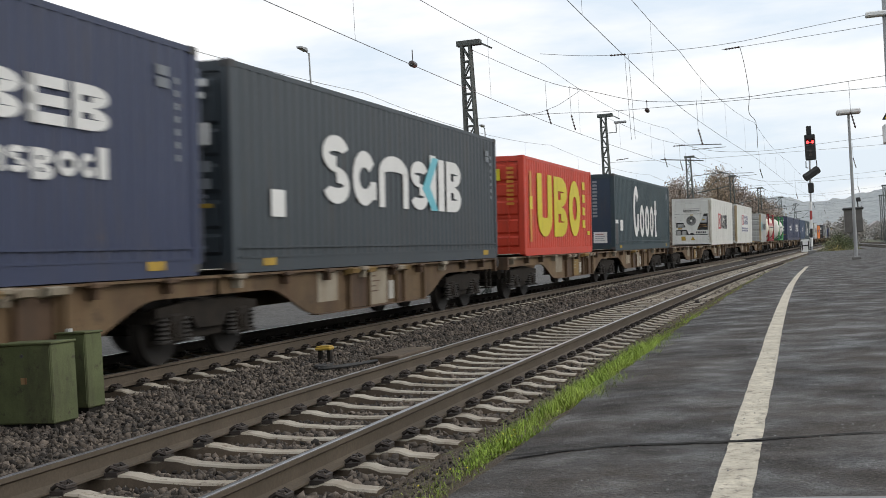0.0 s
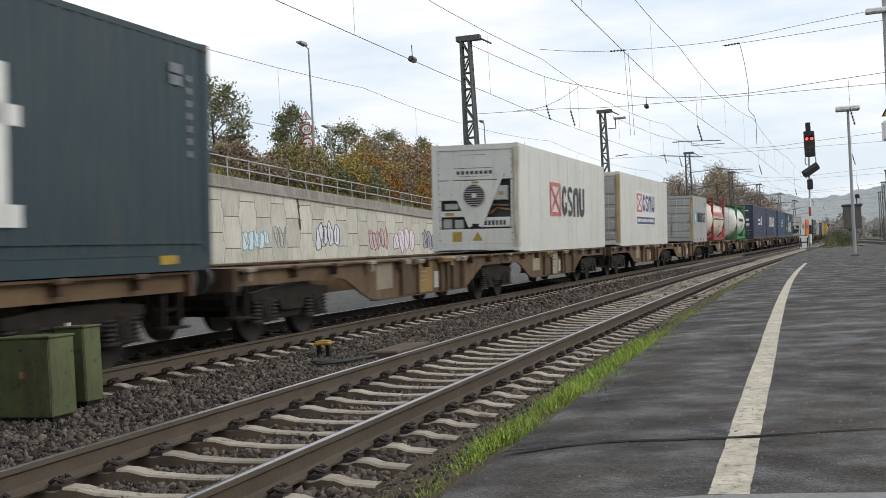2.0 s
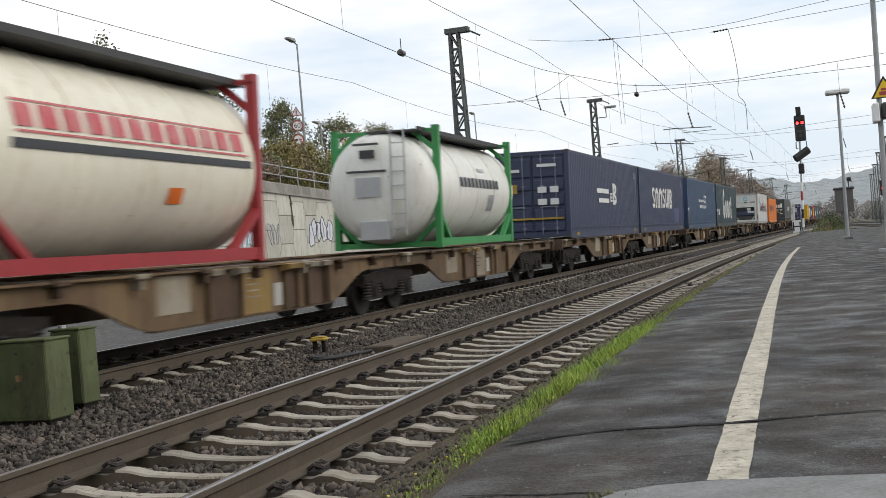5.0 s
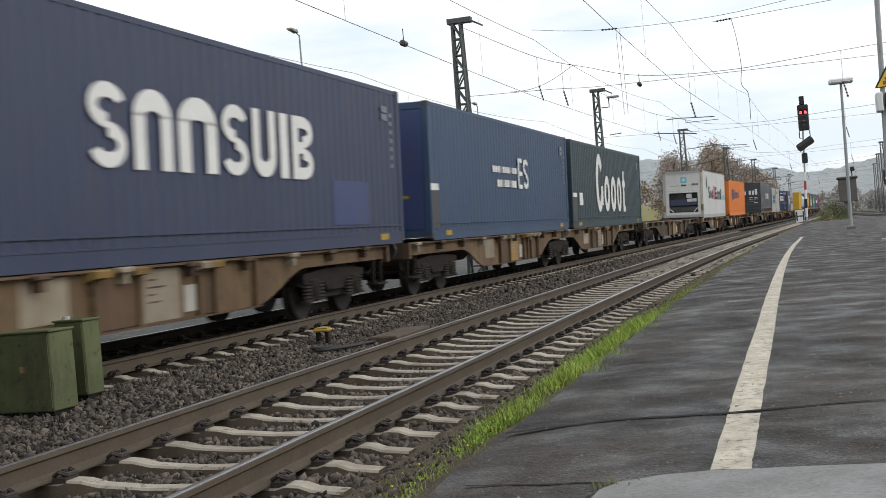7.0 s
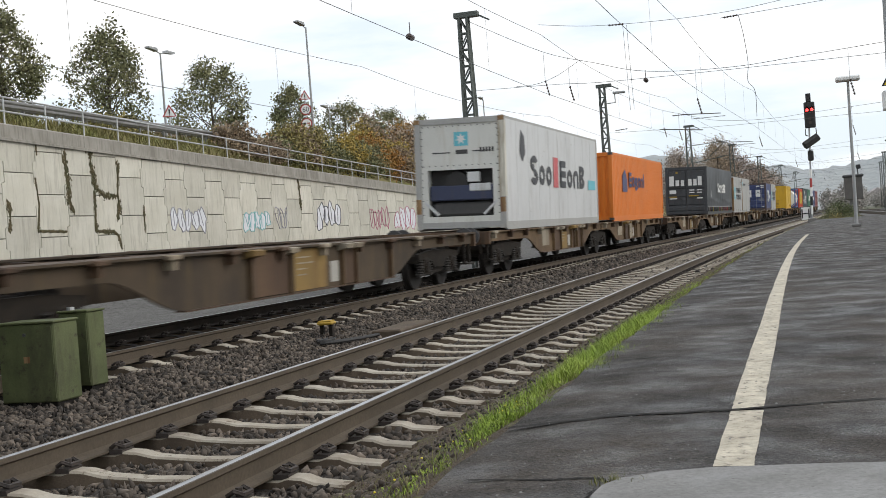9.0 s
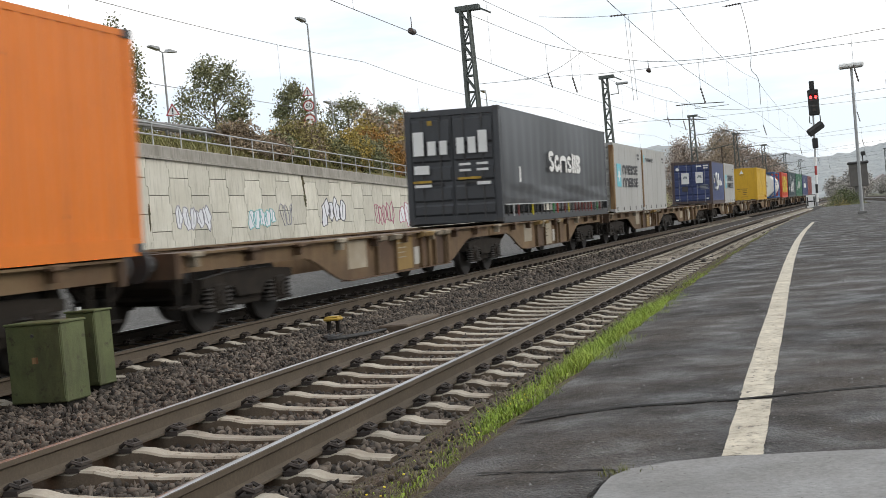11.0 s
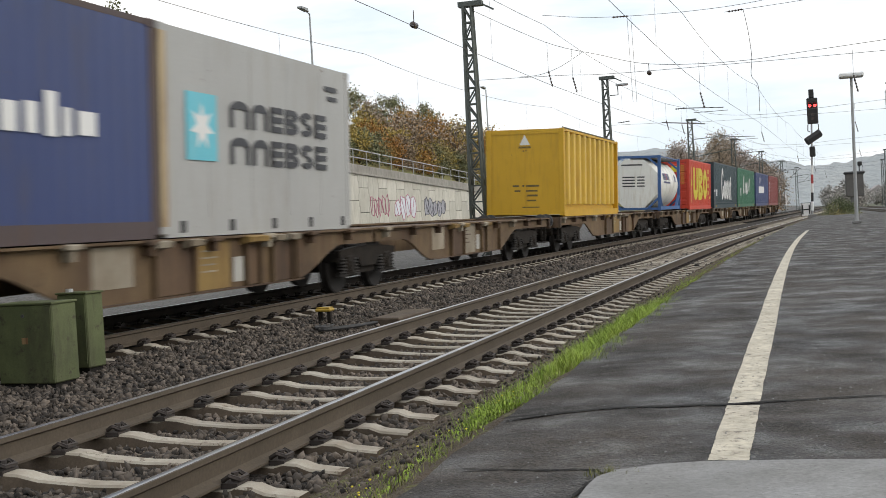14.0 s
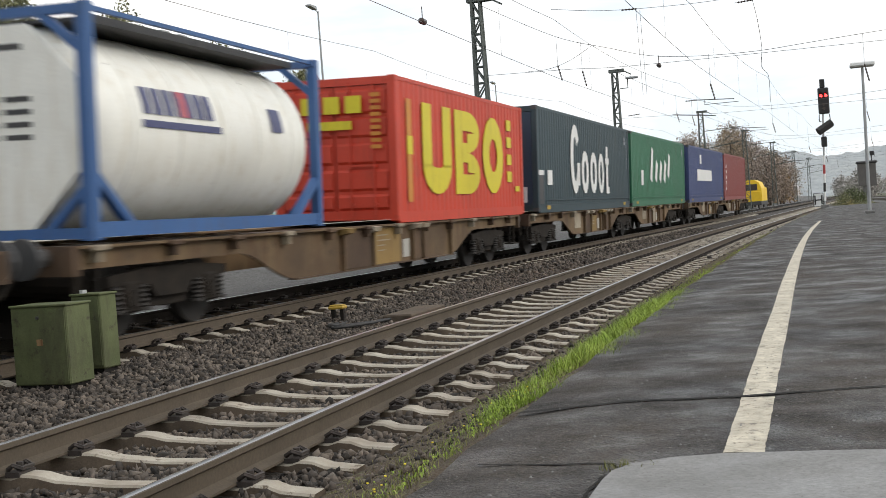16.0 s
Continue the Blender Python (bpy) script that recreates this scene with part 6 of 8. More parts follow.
    if not octagon:
        if placard:
            part("placard", end_bars([(-0.28, 0.12, zc - 0.12, zc + 0.05)], -half - 0.02), placard, c, "orange hazard placard")
            part("label", end_bars([(0.2, 0.5, zc - 0.42, zc - 0.18)], -half - 0.02), M_WHITE, c, "white worn label")
            part("label", end_bars([(-0.1, 0.42, zc + 0.12, zc + 0.3)], -half - 0.02), M_WHITE, c, "white worn label")
        else:
            part("end_sheet", end_bars([(-0.42, 0.16, zc - 0.2, zc + 0.22)], -half - 0.02), M_GALV, c, "grey data sheet on the dished end")
        part("cabinet", Geo().box(-0.35, 0.3, -half - 0.02, -half + 0.4, 0.2, 0.62, 0.02), M_GALV, c)
        part("end_lettering", end_bars([(-0.6, 0.3, zc + 0.32, zc + 0.37), (-0.3, 0.05, zc + 0.62, zc + 0.8), (-0.45, 0.15, zc + 0.9, zc + 0.95)], -half - 0.021), M_STEELDARK, c)
    castings(c, L, W, H, fmat)
    return put(c, u, L)


tank(119.85, 6.15, 2.55, 2.69, P_TANKCREAM, P_FRED, "cream tank container in a dark red frame with red lettering band", over=0.55, placard=P_HAZARD,
     bands=((0.16, 0.36, -2.4, 2.7, P_LETTER_RED, 0.42), (-0.02, 0.06, -2.5, 2.8, P_LETTER_BLACK, 0), (-0.45, -0.28, 0.6, 0.95, P_HAZARD, 0), (0.38, 0.40, -2.4, 2.7, P_LETTER_RED, 0), (0.11, 0.13, -2.4, 2.7, P_LETTER_RED, 0)))
tank(134.65, 6.2, 2.5, 2.65, P_TANK, P_FGREEN, "white tank container in a bright green frame", over=0.75,
     bands=((0.02, 0.20, -1.5, 1.9, P_LETTER_BLACK, 0.3), (-0.42, -0.1, 0.9, 1.4, M_GALV, 0), (0.35, 0.42, 0.2, 0.8, M_GALV, 0)))

c = tall45(148.35, P_NAVY, "navy corrugated forty-five foot container with door end", "doors")
curtain_letters(c, [("comb", 0.5, 0.6, 0), ("ladder", 0.9, 1.5, 0.2)], 0.3, 1.6, 1.25, 0.55, M_WHITE, 2.5)
part("lettering", bars([(-2.3, 0.0, 1.55, 1.72), (-2.0, 0.0, 1.2, 1.36)], 1.252), M_WHITE, c)
part("door_marks", end_bars([(0.2, 0.85, 2.35, 2.45), (0.2, 0.5, 1.5, 1.7), (0.62, 0.9, 1.5, 1.7), (0.2, 0.5, 1.1, 1.3), (0.62, 0.9, 1.1, 1.3), (-0.9, -0.4, 2.2, 2.3)], -F45 / 2 - 0.09), M_WHITE, c)
part("door_band", end_bars([(-1.05, 1.05, 0.62, 0.68), (-0.75, -0.5, 1.5, 1.8)], -F45 / 2 - 0.08), M_YELLOW, c)
c = tall45(162.55, P_NAVY, "navy corrugated forty-five foot container with wide white block lettering")
curtain_letters(c, [("steps", 0.6, 1, 0), ("arch", 0.7, 1, 0), ("arch", 0.8, 1, 0), ("steps", 0.6, 1, 0), ("cup", 0.6, 1, 0), ("post", 0.22, 1, 0), ("ladder", 0.62, 1, 0)], -3.5, 2.6, 1.08, 0.98, M_WHITE, 2.5)
part("repaired_panel", Geo().box(1.236, 1.243, 3.4, 5.0, 0.35, 1.1), P_BLUE, c, "brighter blue repair")
P_SEABLUE = paint("sea_blue_paint", (0.026, 0.058, 0.118), (0.06, 0.06, 0.06))
c = tall45(178.05, P_SEABLUE, "blue corrugated forty-five foot container with small white lettering")
curtain_letters(c, [("comb", 0.5, 1, 0.0), ("steps", 0.6, 1, 0)], 0.52, 1.65, 1.16, 0.82, M_WHITE, 2.5)
for k in range(10):
    part("bar_mark", bars([(-1.99 + k * 0.24, -1.80 + k * 0.24, 1.54, 1.70)], 1.252), P_DULLMARK if k % 4 == 3 else M_WHITE, c)
for k in range(8):
    part("bar_mark", bars([(-1.6 + k * 0.24, -1.40 + k * 0.24, 1.18, 1.36)], 1.252), P_DULLMARK if k % 3 == 2 else M_WHITE, c)
label_patch(c, -6.85, 1.02, 0.5, 0.14, 2.5)
part("grey_panel", Geo().box(1.2505, 1.254, -6.8, -6.35, 0.22, 1.0), P_DULLDARK, c)
part("end_panel", Geo().box(-1.09, 1.09, -F45 / 2 + 0.002, -F45 / 2 + 0.012, 0.20, HC - 0.18), P_BLUE, c, "brighter blue end panel")
for k in range(10):
    part("number_mark", end_bars([(-0.2, 0.1, 1.3 + k * 0.13, 1.38 + k * 0.13)], -F45 / 2), P_DULLMARK, c)
part("door_band", end_bars([(-0.5, 0.75, 0.85, 0.92)], -F45 / 2), M_YELLOW, c)
tall_lettered(192.45)

c = smooth_container("silver-white forty-foot refrigerated container with an open machine end", 227.95, F40, 2.438, HC, P_SILVER, "machine", P_GREYBOX)
curtain_letters(c, NAME_SEVEN[:3], -3.45, -0.95, 1.15, 0.82, P_LETTER_BLACK, 2.438)
curtain_letters(c, [("post", 0.5, 1.1, 0.05)], -0.72, -0.1, 1.15, 0.82, P_LETTER_RED, 2.438)
curtain_letters(c, NAME_SEVEN[4:], 0.15, 3.75, 1.12, 0.82, P_LETTER_BLACK, 2.438)
part("logo_shape", Geo().extrude([(-4.6, 2.0), (-4.3, 1.75), (-4.0, 2.0), (-4.1, 2.45), (-4.4, 2.6)], 1.221, 1.225, "x"), P_LETTER_BLACK, c)
part("logo_patch", Geo().box(1.221, 1.225, 4.4, 5.6, 1.1, 1.42), P_LETTER_CYAN, c)

c = box_container("orange corrugated forty-foot container with small navy lettering", 242.95, F40, 2.438, 2.591, P_ORANGE, "wall", depth=0.02)
curtain_letters(c, [("comb", 0.6, 1, 0), ("ring", 0.55, 0.75, 0), ("ladder", 0.55, 0.9, 0.2), ("ring", 0.5, 0.75, 0), ("arch", 0.5, 0.7, 0), ("post", 0.2, 1, 0)], -2.7, 0.9, 1.3, 0.6, P_LETTER_NAVY, 2.438)
part("logo_shape", Geo().extrude([(-4.1, 1.1), (-3.1, 1.1), (-3.1, 1.6), (-3.5, 2.0), (-4.1, 1.75)], 1.221, 1.226, "x"), P_LETTER_NAVY, c)


def curtain_sider(u):
    """A box with a soft curtain side, straps along its foot and a door end."""
    W, L = 2.5, F45
    c = thing("curtain_container", "charcoal curtain-sided forty-five foot container with strapped tarpaulin", "curtain-sided container", "containers on the train")
    part("frame", frame_geo(L, W, HC), P_CURTAIN, c)
    rows = []
    for i in range(60):
        y = -L / 2 + 0.16 + (L - 0.32) * i / 59
        rows.append([(W / 2 + 0.012 * math.sin(i * 1.7) * f + 0.03 * g2 * math.sin(y * 0.9) + (0.02 * math.sin(z * 22 + y) if 0.5 < z < 1.0 else 0), y, z) for z, f, g2 in ((0.45, 0.6, 0.2), (0.6, 1, 0.4), (0.72, 1, 0.6), (0.85, 1, 0.8), (1.0, 1, 1), (1.5, 1, 1), (2.1, 1, 0.8), (2.6, 0.5, 0.3), (2.82, 0, 0))])
    part("curtain", Geo().sheet(rows), P_CURTAIN, c, "rippled dark tarpaulin", True)
    part("side_wall", Geo().box(-W / 2, -W / 2 + 0.03, -L / 2 + 0.1, L / 2 - 0.1, 0.17, HC - 0.05), P_CURTAIN, c)
    part("roof", Geo().box(-W / 2 + 0.05, W / 2 - 0.03, -L / 2 + 0.1, L / 2 - 0.1, HC - 0.05, HC - 0.015), P_CURTAIN, c)
    part("floor", Geo().box(-W / 2 + 0.05, W / 2 - 0.03, -L / 2 + 0.1, L / 2 - 0.1, 0.12, 0.2), M_BOGIE, c)
    part("side_rail", Geo().box(W / 2 - 0.01, W / 2 + 0.02, -L / 2 + 0.2, L / 2 - 0.2, 0.41, 0.44), M_GALV, c)
    rg = random.Random(8)
    for k in range(26):
        y = -L / 2 + 0.5 + k * 0.49
        part("strap", Geo().box(W / 2 - 0.02, W / 2 + 0.01, y, y + 0.06, 0.12, 0.44), rg.choice((M_STEELDARK, M_STEELDARK, M_GALV, P_MAROON, P_RED, P_LETTER_YELLOW, P_FGREEN)), c)
    doors(c, L, W, HC, P_CURTAIN, M_STEELDARK, -1)
    part("end_lettering", end_bars([(-1.0, -0.72, 1.75, 2.35), (-0.62, -0.4, 1.75, 2.1), (-0.3, -0.1, 1.75, 2.1), (0.15, 0.35, 1.75, 2.15), (0.45, 0.65, 1.75, 2.15), (0.72, 0.95, 1.75, 2.3), (-1.0, -0.6, 1.28, 1.5), (-1.0, -0.55, 0.95, 1.02), (0.65, 1.0, 0.95, 1.03), (0.2, 0.5, 1.3, 1.36), (0.2, 0.5, 1.45, 1.51), (0.65, 0.95, 1.3, 1.36), (0.65, 0.95, 1.45, 1.51)], -L / 2 - 0.09), M_WHITE, c)
    part("door_band", end_bars([(-1.05, -0.55, 1.06, 1.12), (0.15, 0.75, 1.1, 1.16), (-0.6, -0.48, 2.5, 2.62)], -L / 2 - 0.085), M_YELLOW, c)
    curtain_letters(c, NAME_ROUND, -2.03, 2.2, 1.32, 0.60, M_WHITE, 2.61)
    label_patch(c, -5.2, 1.0, 0.45, 0.4, 2.54)
    label_patch(c, -5.8, 0.85, 0.35, 0.2, 2.54)
    castings(c, L, W, HC)
    return put(c, u, L)


curtain_sider(271.25)
grey_box(286.45, True, P_RUSTPOST, True)
grey_box(292.72, False, P_RUSTPOST)
P_RUSTBLUE = paint("rusted_blue_frame", (0.075, 0.055, 0.055), (0.10, 0.055, 0.03), 0.7, 0.6)
c = box_container("blue twenty-foot container with door end and white swirl lettering", 315.85, F20, 2.438, 2.591, P_BLUE, "doors", pitch=0.28, depth=0.004, rod=P_ROD, post=P_RUSTBLUE)
part("swirl", Geo().tube(rope([(1.224, -1.75, 1.05), (1.224, -2.1, 0.85), (1.224, -2.42, 1.1), (1.224, -2.45, 1.5), (1.224, -2.2, 1.78), (1.224, -1.85, 1.62), (1.224, -1.72, 1.3)]), 0.03, 6), P_DULLMARK, c, "worn pale ring")
part("swirl", Geo().tube(rope([(1.224, -0.75, 1.75), (1.224, -1.05, 1.85), (1.224, -1.25, 1.62), (1.224, -0.95, 1.32), (1.224, -0.7, 1.05), (1.224, -0.95, 0.82), (1.224, -1.3, 0.95)]), 0.06, 6), M_WHITE, c, "white swirl")
part("swirl", Geo().tube(rope([(1.224, 0.0, 1.85), (1.224, -0.2, 1.5), (1.224, -0.25, 1.0), (1.224, -0.1, 0.85)]), 0.05, 6), M_WHITE, c, "white swirl")
for a, b, z0, z1 in ((-2.35, -1.95, 1.25, 1.55), (-0.55, -0.35, 1.1, 1.4), (0.15, 0.4, 1.1, 1.4), (0.52, 0.72, 1.1, 1.42), (0.85, 1.05, 1.08, 1.55), (1.15, 1.3, 1.1, 1.4), (1.42, 1.75, 1.12, 1.38)):
    part("bar_mark", bars([(a, b, z0, z1)], 1.221), M_WHITE, c)
part("bar_mark", bars([(-2.3, -2.05, 1.33, 1.45)], 1.224), P_LETTER_RED, c)
for q in ((-0.62, -0.16, 1.25, 1.92), (0.24, 0.68, 1.27, 1.94)):
    pl = part("door_label", end_bars([q], -F20 / 2 - 0.09), M_WHITE, c, "white paper label")
    part("label_print", Geo().extrude([(q[0] + 0.08, q[2] + 0.30), (q[0] + 0.16, q[2] + 0.48), (q[0] + 0.34, q[2] + 0.46), (q[0] + 0.37, q[2] + 0.28), (q[0] + 0.22, q[2] + 0.36)], -F20 / 2 - 0.097, -F20 / 2 - 0.0945, "y"), P_DULLMARK, pl)
for q in ((0.3, 0.6, 2.25, 2.34), (0.7, 1.02, 2.27, 2.36), (0.72, 1.0, 2.14, 2.21), (-1.0, -0.82, 0.25, 0.33), (0.85, 1.0, 0.3, 0.36)):
    part("door_mark", end_bars([q], -F20 / 2 - 0.075), M_WHITE, c)
for k in range(4):
    part("door_mark", end_bars([(0.5, 1.02 - 0.08 * (k % 2), 0.88 + k * 0.08, 0.92 + k * 0.08)], -F20 / 2 - 0.075), P_DULLMARK, c)
part("door_disc", Geo().tube([(-0.85, -F20 / 2 - 0.06, 2.16), (-0.85, -F20 / 2 - 0.075, 2.16)], 0.10, 16), M_WHITE, c)
part("door_patch", end_bars([(-0.6, -0.25, 0.8, 1.1)], -F20 / 2 - 0.074), P_DULLDARK, c)
grey_box(321.97, True, P_RUSTCREAM, True)


P_FADEDMARK = paint("faded_marking", (0.11, 0.075, 0.02), (0.3, 0.18, 0.02), streak=0.5, lo=0.5)


# side walls and ribs: a lighter yellow than the frame and ends
P_YELLOWSIDE = paint("lighter_yellow_side", (0.64, 0.42, 0.055), (0.40, 0.24, 0.05), streak=0.4, var=0.5, lo=0.5)


def bulk_yellow(u):
    """A thirty-foot box with deep vertical posts along its sides and a plain end."""
    L, W, H = F30, 2.5, 2.70
    c = thing("bulk_container", "chrome-yellow thirty-foot bulk container with deep vertical ribs", "bulk container", "containers on the train")
    part("frame", frame_geo(L, W, H), P_YELLOW, c)
    for sx in (1, -1):
        a, b = sorted((sx * (W / 2 - 0.27), sx * (W / 2 - 0.24)))
        part("side_wall", Geo().box(a, b, -L / 2 + 0.12, L / 2 - 0.12, 0.15, H - 0.07), P_YELLOWSIDE, c)
        for k in range(10):
            y = -L / 2 + 0.75 + k * (L - 1.4) / 9.4
            x0, x1 = sx * (W / 2 - 0.245), sx * (W / 2 + 0.0)
            o = [(x0, y - 0.24), (x0 + (x1 - x0) * 0.45, y - 0.17), (x0 + (x1 - x0) * 0.85, y - 0.13), (x1, y - 0.10), (x1, y + 0.10), (x0 + (x1 - x0) * 0.85, y + 0.13), (x0 + (x1 - x0) * 0.45, y + 0.17), (x0, y + 0.24)]
            part("rib", Geo().extrude(o, 0.34, H - 0.10, "z"), P_YELLOWSIDE, c)
        a, b = sorted((sx * (W / 2 - 0.24), sx * (W / 2 - 0.17)))
        part("sill", Geo().box(a, b, -L / 2 + 0.12, L / 2 - 0.12, 0.10, 0.30), P_YELLOW, c)
    part("end_wall", Geo().box(-W / 2 + 0.1, W / 2 - 0.1, -L / 2 + 0.03, -L / 2 + 0.07, 0.14, H - 0.12), P_YELLOW, c)
    part("end_wall", Geo().box(-W / 2 + 0.1, W / 2 - 0.1, L / 2 - 0.07, L / 2 - 0.03, 0.14, H - 0.12), P_YELLOW, c)
    part("roof", Geo().box(-W / 2 + 0.07, W / 2 - 0.07, -L / 2 + 0.1, L / 2 - 0.1, H - 0.05, H - 0.02), P_YELLOW, c)
    part("lettering", end_bars([(-0.4, -0.2, 0.9, 0.96), (-0.1, 0.45, 0.9, 0.96), (0.0, 0.4, 0.75, 0.8), (-0.35, -0.15, 0.75, 0.8), (0.05, 0.4, 0.6, 0.66), (0.05, 0.35, 0.45, 0.5), (-0.1, 0.45, 0.25, 0.28), (-0.2, 0.2, 2.10, 2.16), (-0.06, 0.06, 2.0, 2.05)], -L / 2 + 0.028), P_FADEDMARK, c)
    part("logo_shape", Geo().extrude([(-0.17, 2.20), (0.17, 2.20), (0.0, 2.52)], -L / 2 + 0.022, -L / 2 + 0.028, "y"), M_WHITE, c, "white triangle")
    part("vent_flap", Geo().box(-0.9, -0.2, -L / 2 + 0.018, -L / 2 + 0.03, 1.2, 1.22).box(0.25, 0.9, -L / 2 + 0.018, -L / 2 + 0.03, 1.62, 1.64), P_YELLOW, c)
    part("roof_rail", Geo().tube([(W / 2 - 0.1, -L / 2 + 0.3, H + 0.03), (W / 2 - 0.1, L / 2 - 0.3, H + 0.03)], 0.03, 6), M_STEELDARK, c)
    part("centre_bar", Geo().box(-0.02, 0.02, -L / 2 + 0.015, -L / 2 + 0.03, 0.3, 2.1), P_YELLOW, c)
    castings(c, L, W, H, P_YELLOW)
    return put(c, u, L)


bulk_yellow(345.0)
tank(364.47, F20, 2.5, 2.58, P_TANK, P_FBLUE, "white tank container in a blue octagonal frame", octagon=True,
     bands=((0.15, 0.42, -1.9, -0.2, P_LETTER_NAVY, 0.24), (0.02, 0.09, -1.95, -0.1, P_LETTER_NAVY, 0), (0.15, 0.42, -1.1, -0.9, P_LETTER_RED, 0), (0.1, 0.38, 1.4, 1.75, P_LETTER_NAVY, 0)))
red_bulk(373.93)
tall_lettered(384.65)
c = tall45(398.9, P_GREEN, "green corrugated forty-five foot container with slanted white lettering")
g = Geo()
for k, hh in enumerate((1.35, 0.8, 0.8, 0.85, 1.2)):
    g.bar((1.255, -2.6 + k * 1.1, 1.0 + (0.0 if k < 4 else 0.2)), (1.255, -2.2 + k * 1.1, 1.0 + hh), 0.008, 0.45)
part("lettering", g, M_WHITE, c)
label_patch(c, -F45 / 2 + 2.0, 0.8, 0.5, 0.6, 2.5)
c = tall45(413.9, P_BLUE, "blue corrugated forty-five foot container with white lettering")
part("lettering", bars([(-4.0, 1.6, 1.1, 1.7), (-3.0, -2.4, 2.0, 2.5)], 1.252), M_WHITE, c)
c = box_container("maroon corrugated forty-foot container", 428.4, F40, 2.438, 2.896, P_MAROON, "wall")
part("lettering", bars([(-5.2, -4.9, 0.6 + k * 0.35, 0.8 + k * 0.35) for k in range(5)], 1.221), M_WHITE, c)


# ---- overhead line ----
MAST_OFF = -8.35


def lattice(h, b0, b1, legs=0.075, n=None):
    """A four-legged lattice tower, tapering."""
    g = Geo()
    n = n or int(h / 0.55)
    wid = lambda z: b0 + (b1 - b0) * z / h
    for sx in (-1, 1):
        for sy in (-1, 1):
            g.bar((sx * wid(0) / 2, sy * wid(0) * 0.4, 0), (sx * wid(h) / 2, sy * wid(h) * 0.4, h), legs, legs)
    for k in range(n):
        z0, z1 = h * k / n, h * (k + 1) / n
        a, b = wid(z0) / 2, wid(z1) / 2
        s = 1 if k % 2 else -1
        for sy in (-1, 1):
            g.bar((s * a, sy * a * 0.8, z0), (-s * b, sy * b * 0.8, z1), 0.05, 0.05)
            g.bar((-b, sy * b * 0.8, z1), (b, sy * b * 0.8, z1), 0.045, 0.045)
        for sx in (-1, 1):
            g.bar((sx * a, s * a * 0.8, z0), (sx * b, -s * b * 0.8, z1), 0.05, 0.05)
    return g


def insulator(a, b, parent=None, name="insulator"):
    a, b = Vector(a), Vector(b)
    g = Geo()
    n = 5
    for k in range(n):
        q = a.lerp(b, (k + 0.5) / n)
        d = (b - a).normalized() * 0.02
        g.tube([q - d, q + d], 0.034, 8)
    g.tube([a, b], 0.018, 6)
    return part(name, g, M_INSUL, parent, "brown ribbed insulator")


def mast(y, h, base=-0.4, off=MAST_OFF, arm=True, w0=0.95, w1=0.42):
    m = thing("catenary_mast", "dark green lattice steel catenary mast", "catenary mast", "catenary masts", at=pose(off + bend(y), y, base))
    part("lattice_tower", lattice(h, w0, w1), M_MAST, m)
    part("footing", Geo().box(-0.8, 0.8, -0.7, 0.7, -0.6, 0.1, 0.05), M_CONCRETE, m)
    part("mast_head", Geo().box(-0.32, 0.55, -0.16, 0.16, h - 0.02, h + 0.16).bar((0.5, 0, h + 0.05), (0.95, 0, h - 0.2), 0.06), M_MAST, m)
    if arm:
        a = Geo().tube([(0.3, 0, 6.1), (3.4, 0, 6.55)], 0.035, 8).tube([(0.3, 0, 7.6), (3.3, 0, 7.75)], 0.03, 8).tube([(1.4, 0, 6.3), (3.0, 0, 7.7)], 0.025, 8).tube([(2.4, 0, 6.4), (3.9, 0, 6.0)], 0.02, 6)
        part("cantilever_arm", a, M_MAST, m)
        insulator((0.25, 0, 6.1), (0.75, 0, 6.17), m)
        insulator((0.25, 0, 7.6), (0.75, 0, 7.63), m)
    return m


mast(40.4, 9.3, off=-7.65, arm=False, w0=0.56, w1=0.30)
mast(67.0, 9.35, off=-8.2, arm=False, w0=0.5, w1=0.28)
for y in (102.0, 136.0, 172.0, 215.0, 260.0):
    mast(y, 9.2, w0=0.62, w1=0.36)


for y in (120.0, 150.0, 185.0, 230.0):
    mast(y, 8.8, off=8.5, w0=0.5, w1=0.3)


def wire(name, pts, r, label, cat="overhead wire", group="overhead wires"):
    return tagged(part(name, Geo().tube(pts, r, 5), M_WIRE), label, cat, group)


def contact_line(off, zc, zm, ys, r=0.008):
    """A contact wire with its sagging carrier and droppers."""
    pts_c, pts_m, drop = [], [], []
    for a, b in zip(ys, ys[1:]):
        n = 10
        for k in range(n):
            t = k / n
            y = a + (b - a) * t
            sag = 4 * t * (1 - t)
            z2 = zm - 0.35 * sag
            x = off + bend(y) + 0.15 * (1 if ys.index(a) % 2 else -1) * (1 - 2 * t)
            pts_c.append((x, y, zc))
            pts_m.append((x, y, z2))
            if k in (2, 5, 8):
                drop.append([(x, y, zc), (x, y, z2)])
    line = thing("contact_line", "thin dark overhead contact line with droppers", "overhead line", "overhead lines")
    part("contact_wire", Geo().tube(pts_c, r, 5), M_WIRE, line)
    part("carrier_wire", Geo().tube(pts_m, r, 5), M_WIRE, line)
    for d in drop:
        part("dropper", Geo().tube(d, 0.004, 4), M_WIRE, line)


SPANS = [-30.0, 5.0, 40.4, 67.0, 102.0, 136.0, 172.0, 215.0, 260.0, 320.0]
contact_line(0.0, 5.85, 7.85, SPANS)
contact_line(-TRACK_GAP, 5.9, 7.95, SPANS)
contact_line(-11.5, 5.5, 7.6, SPANS)


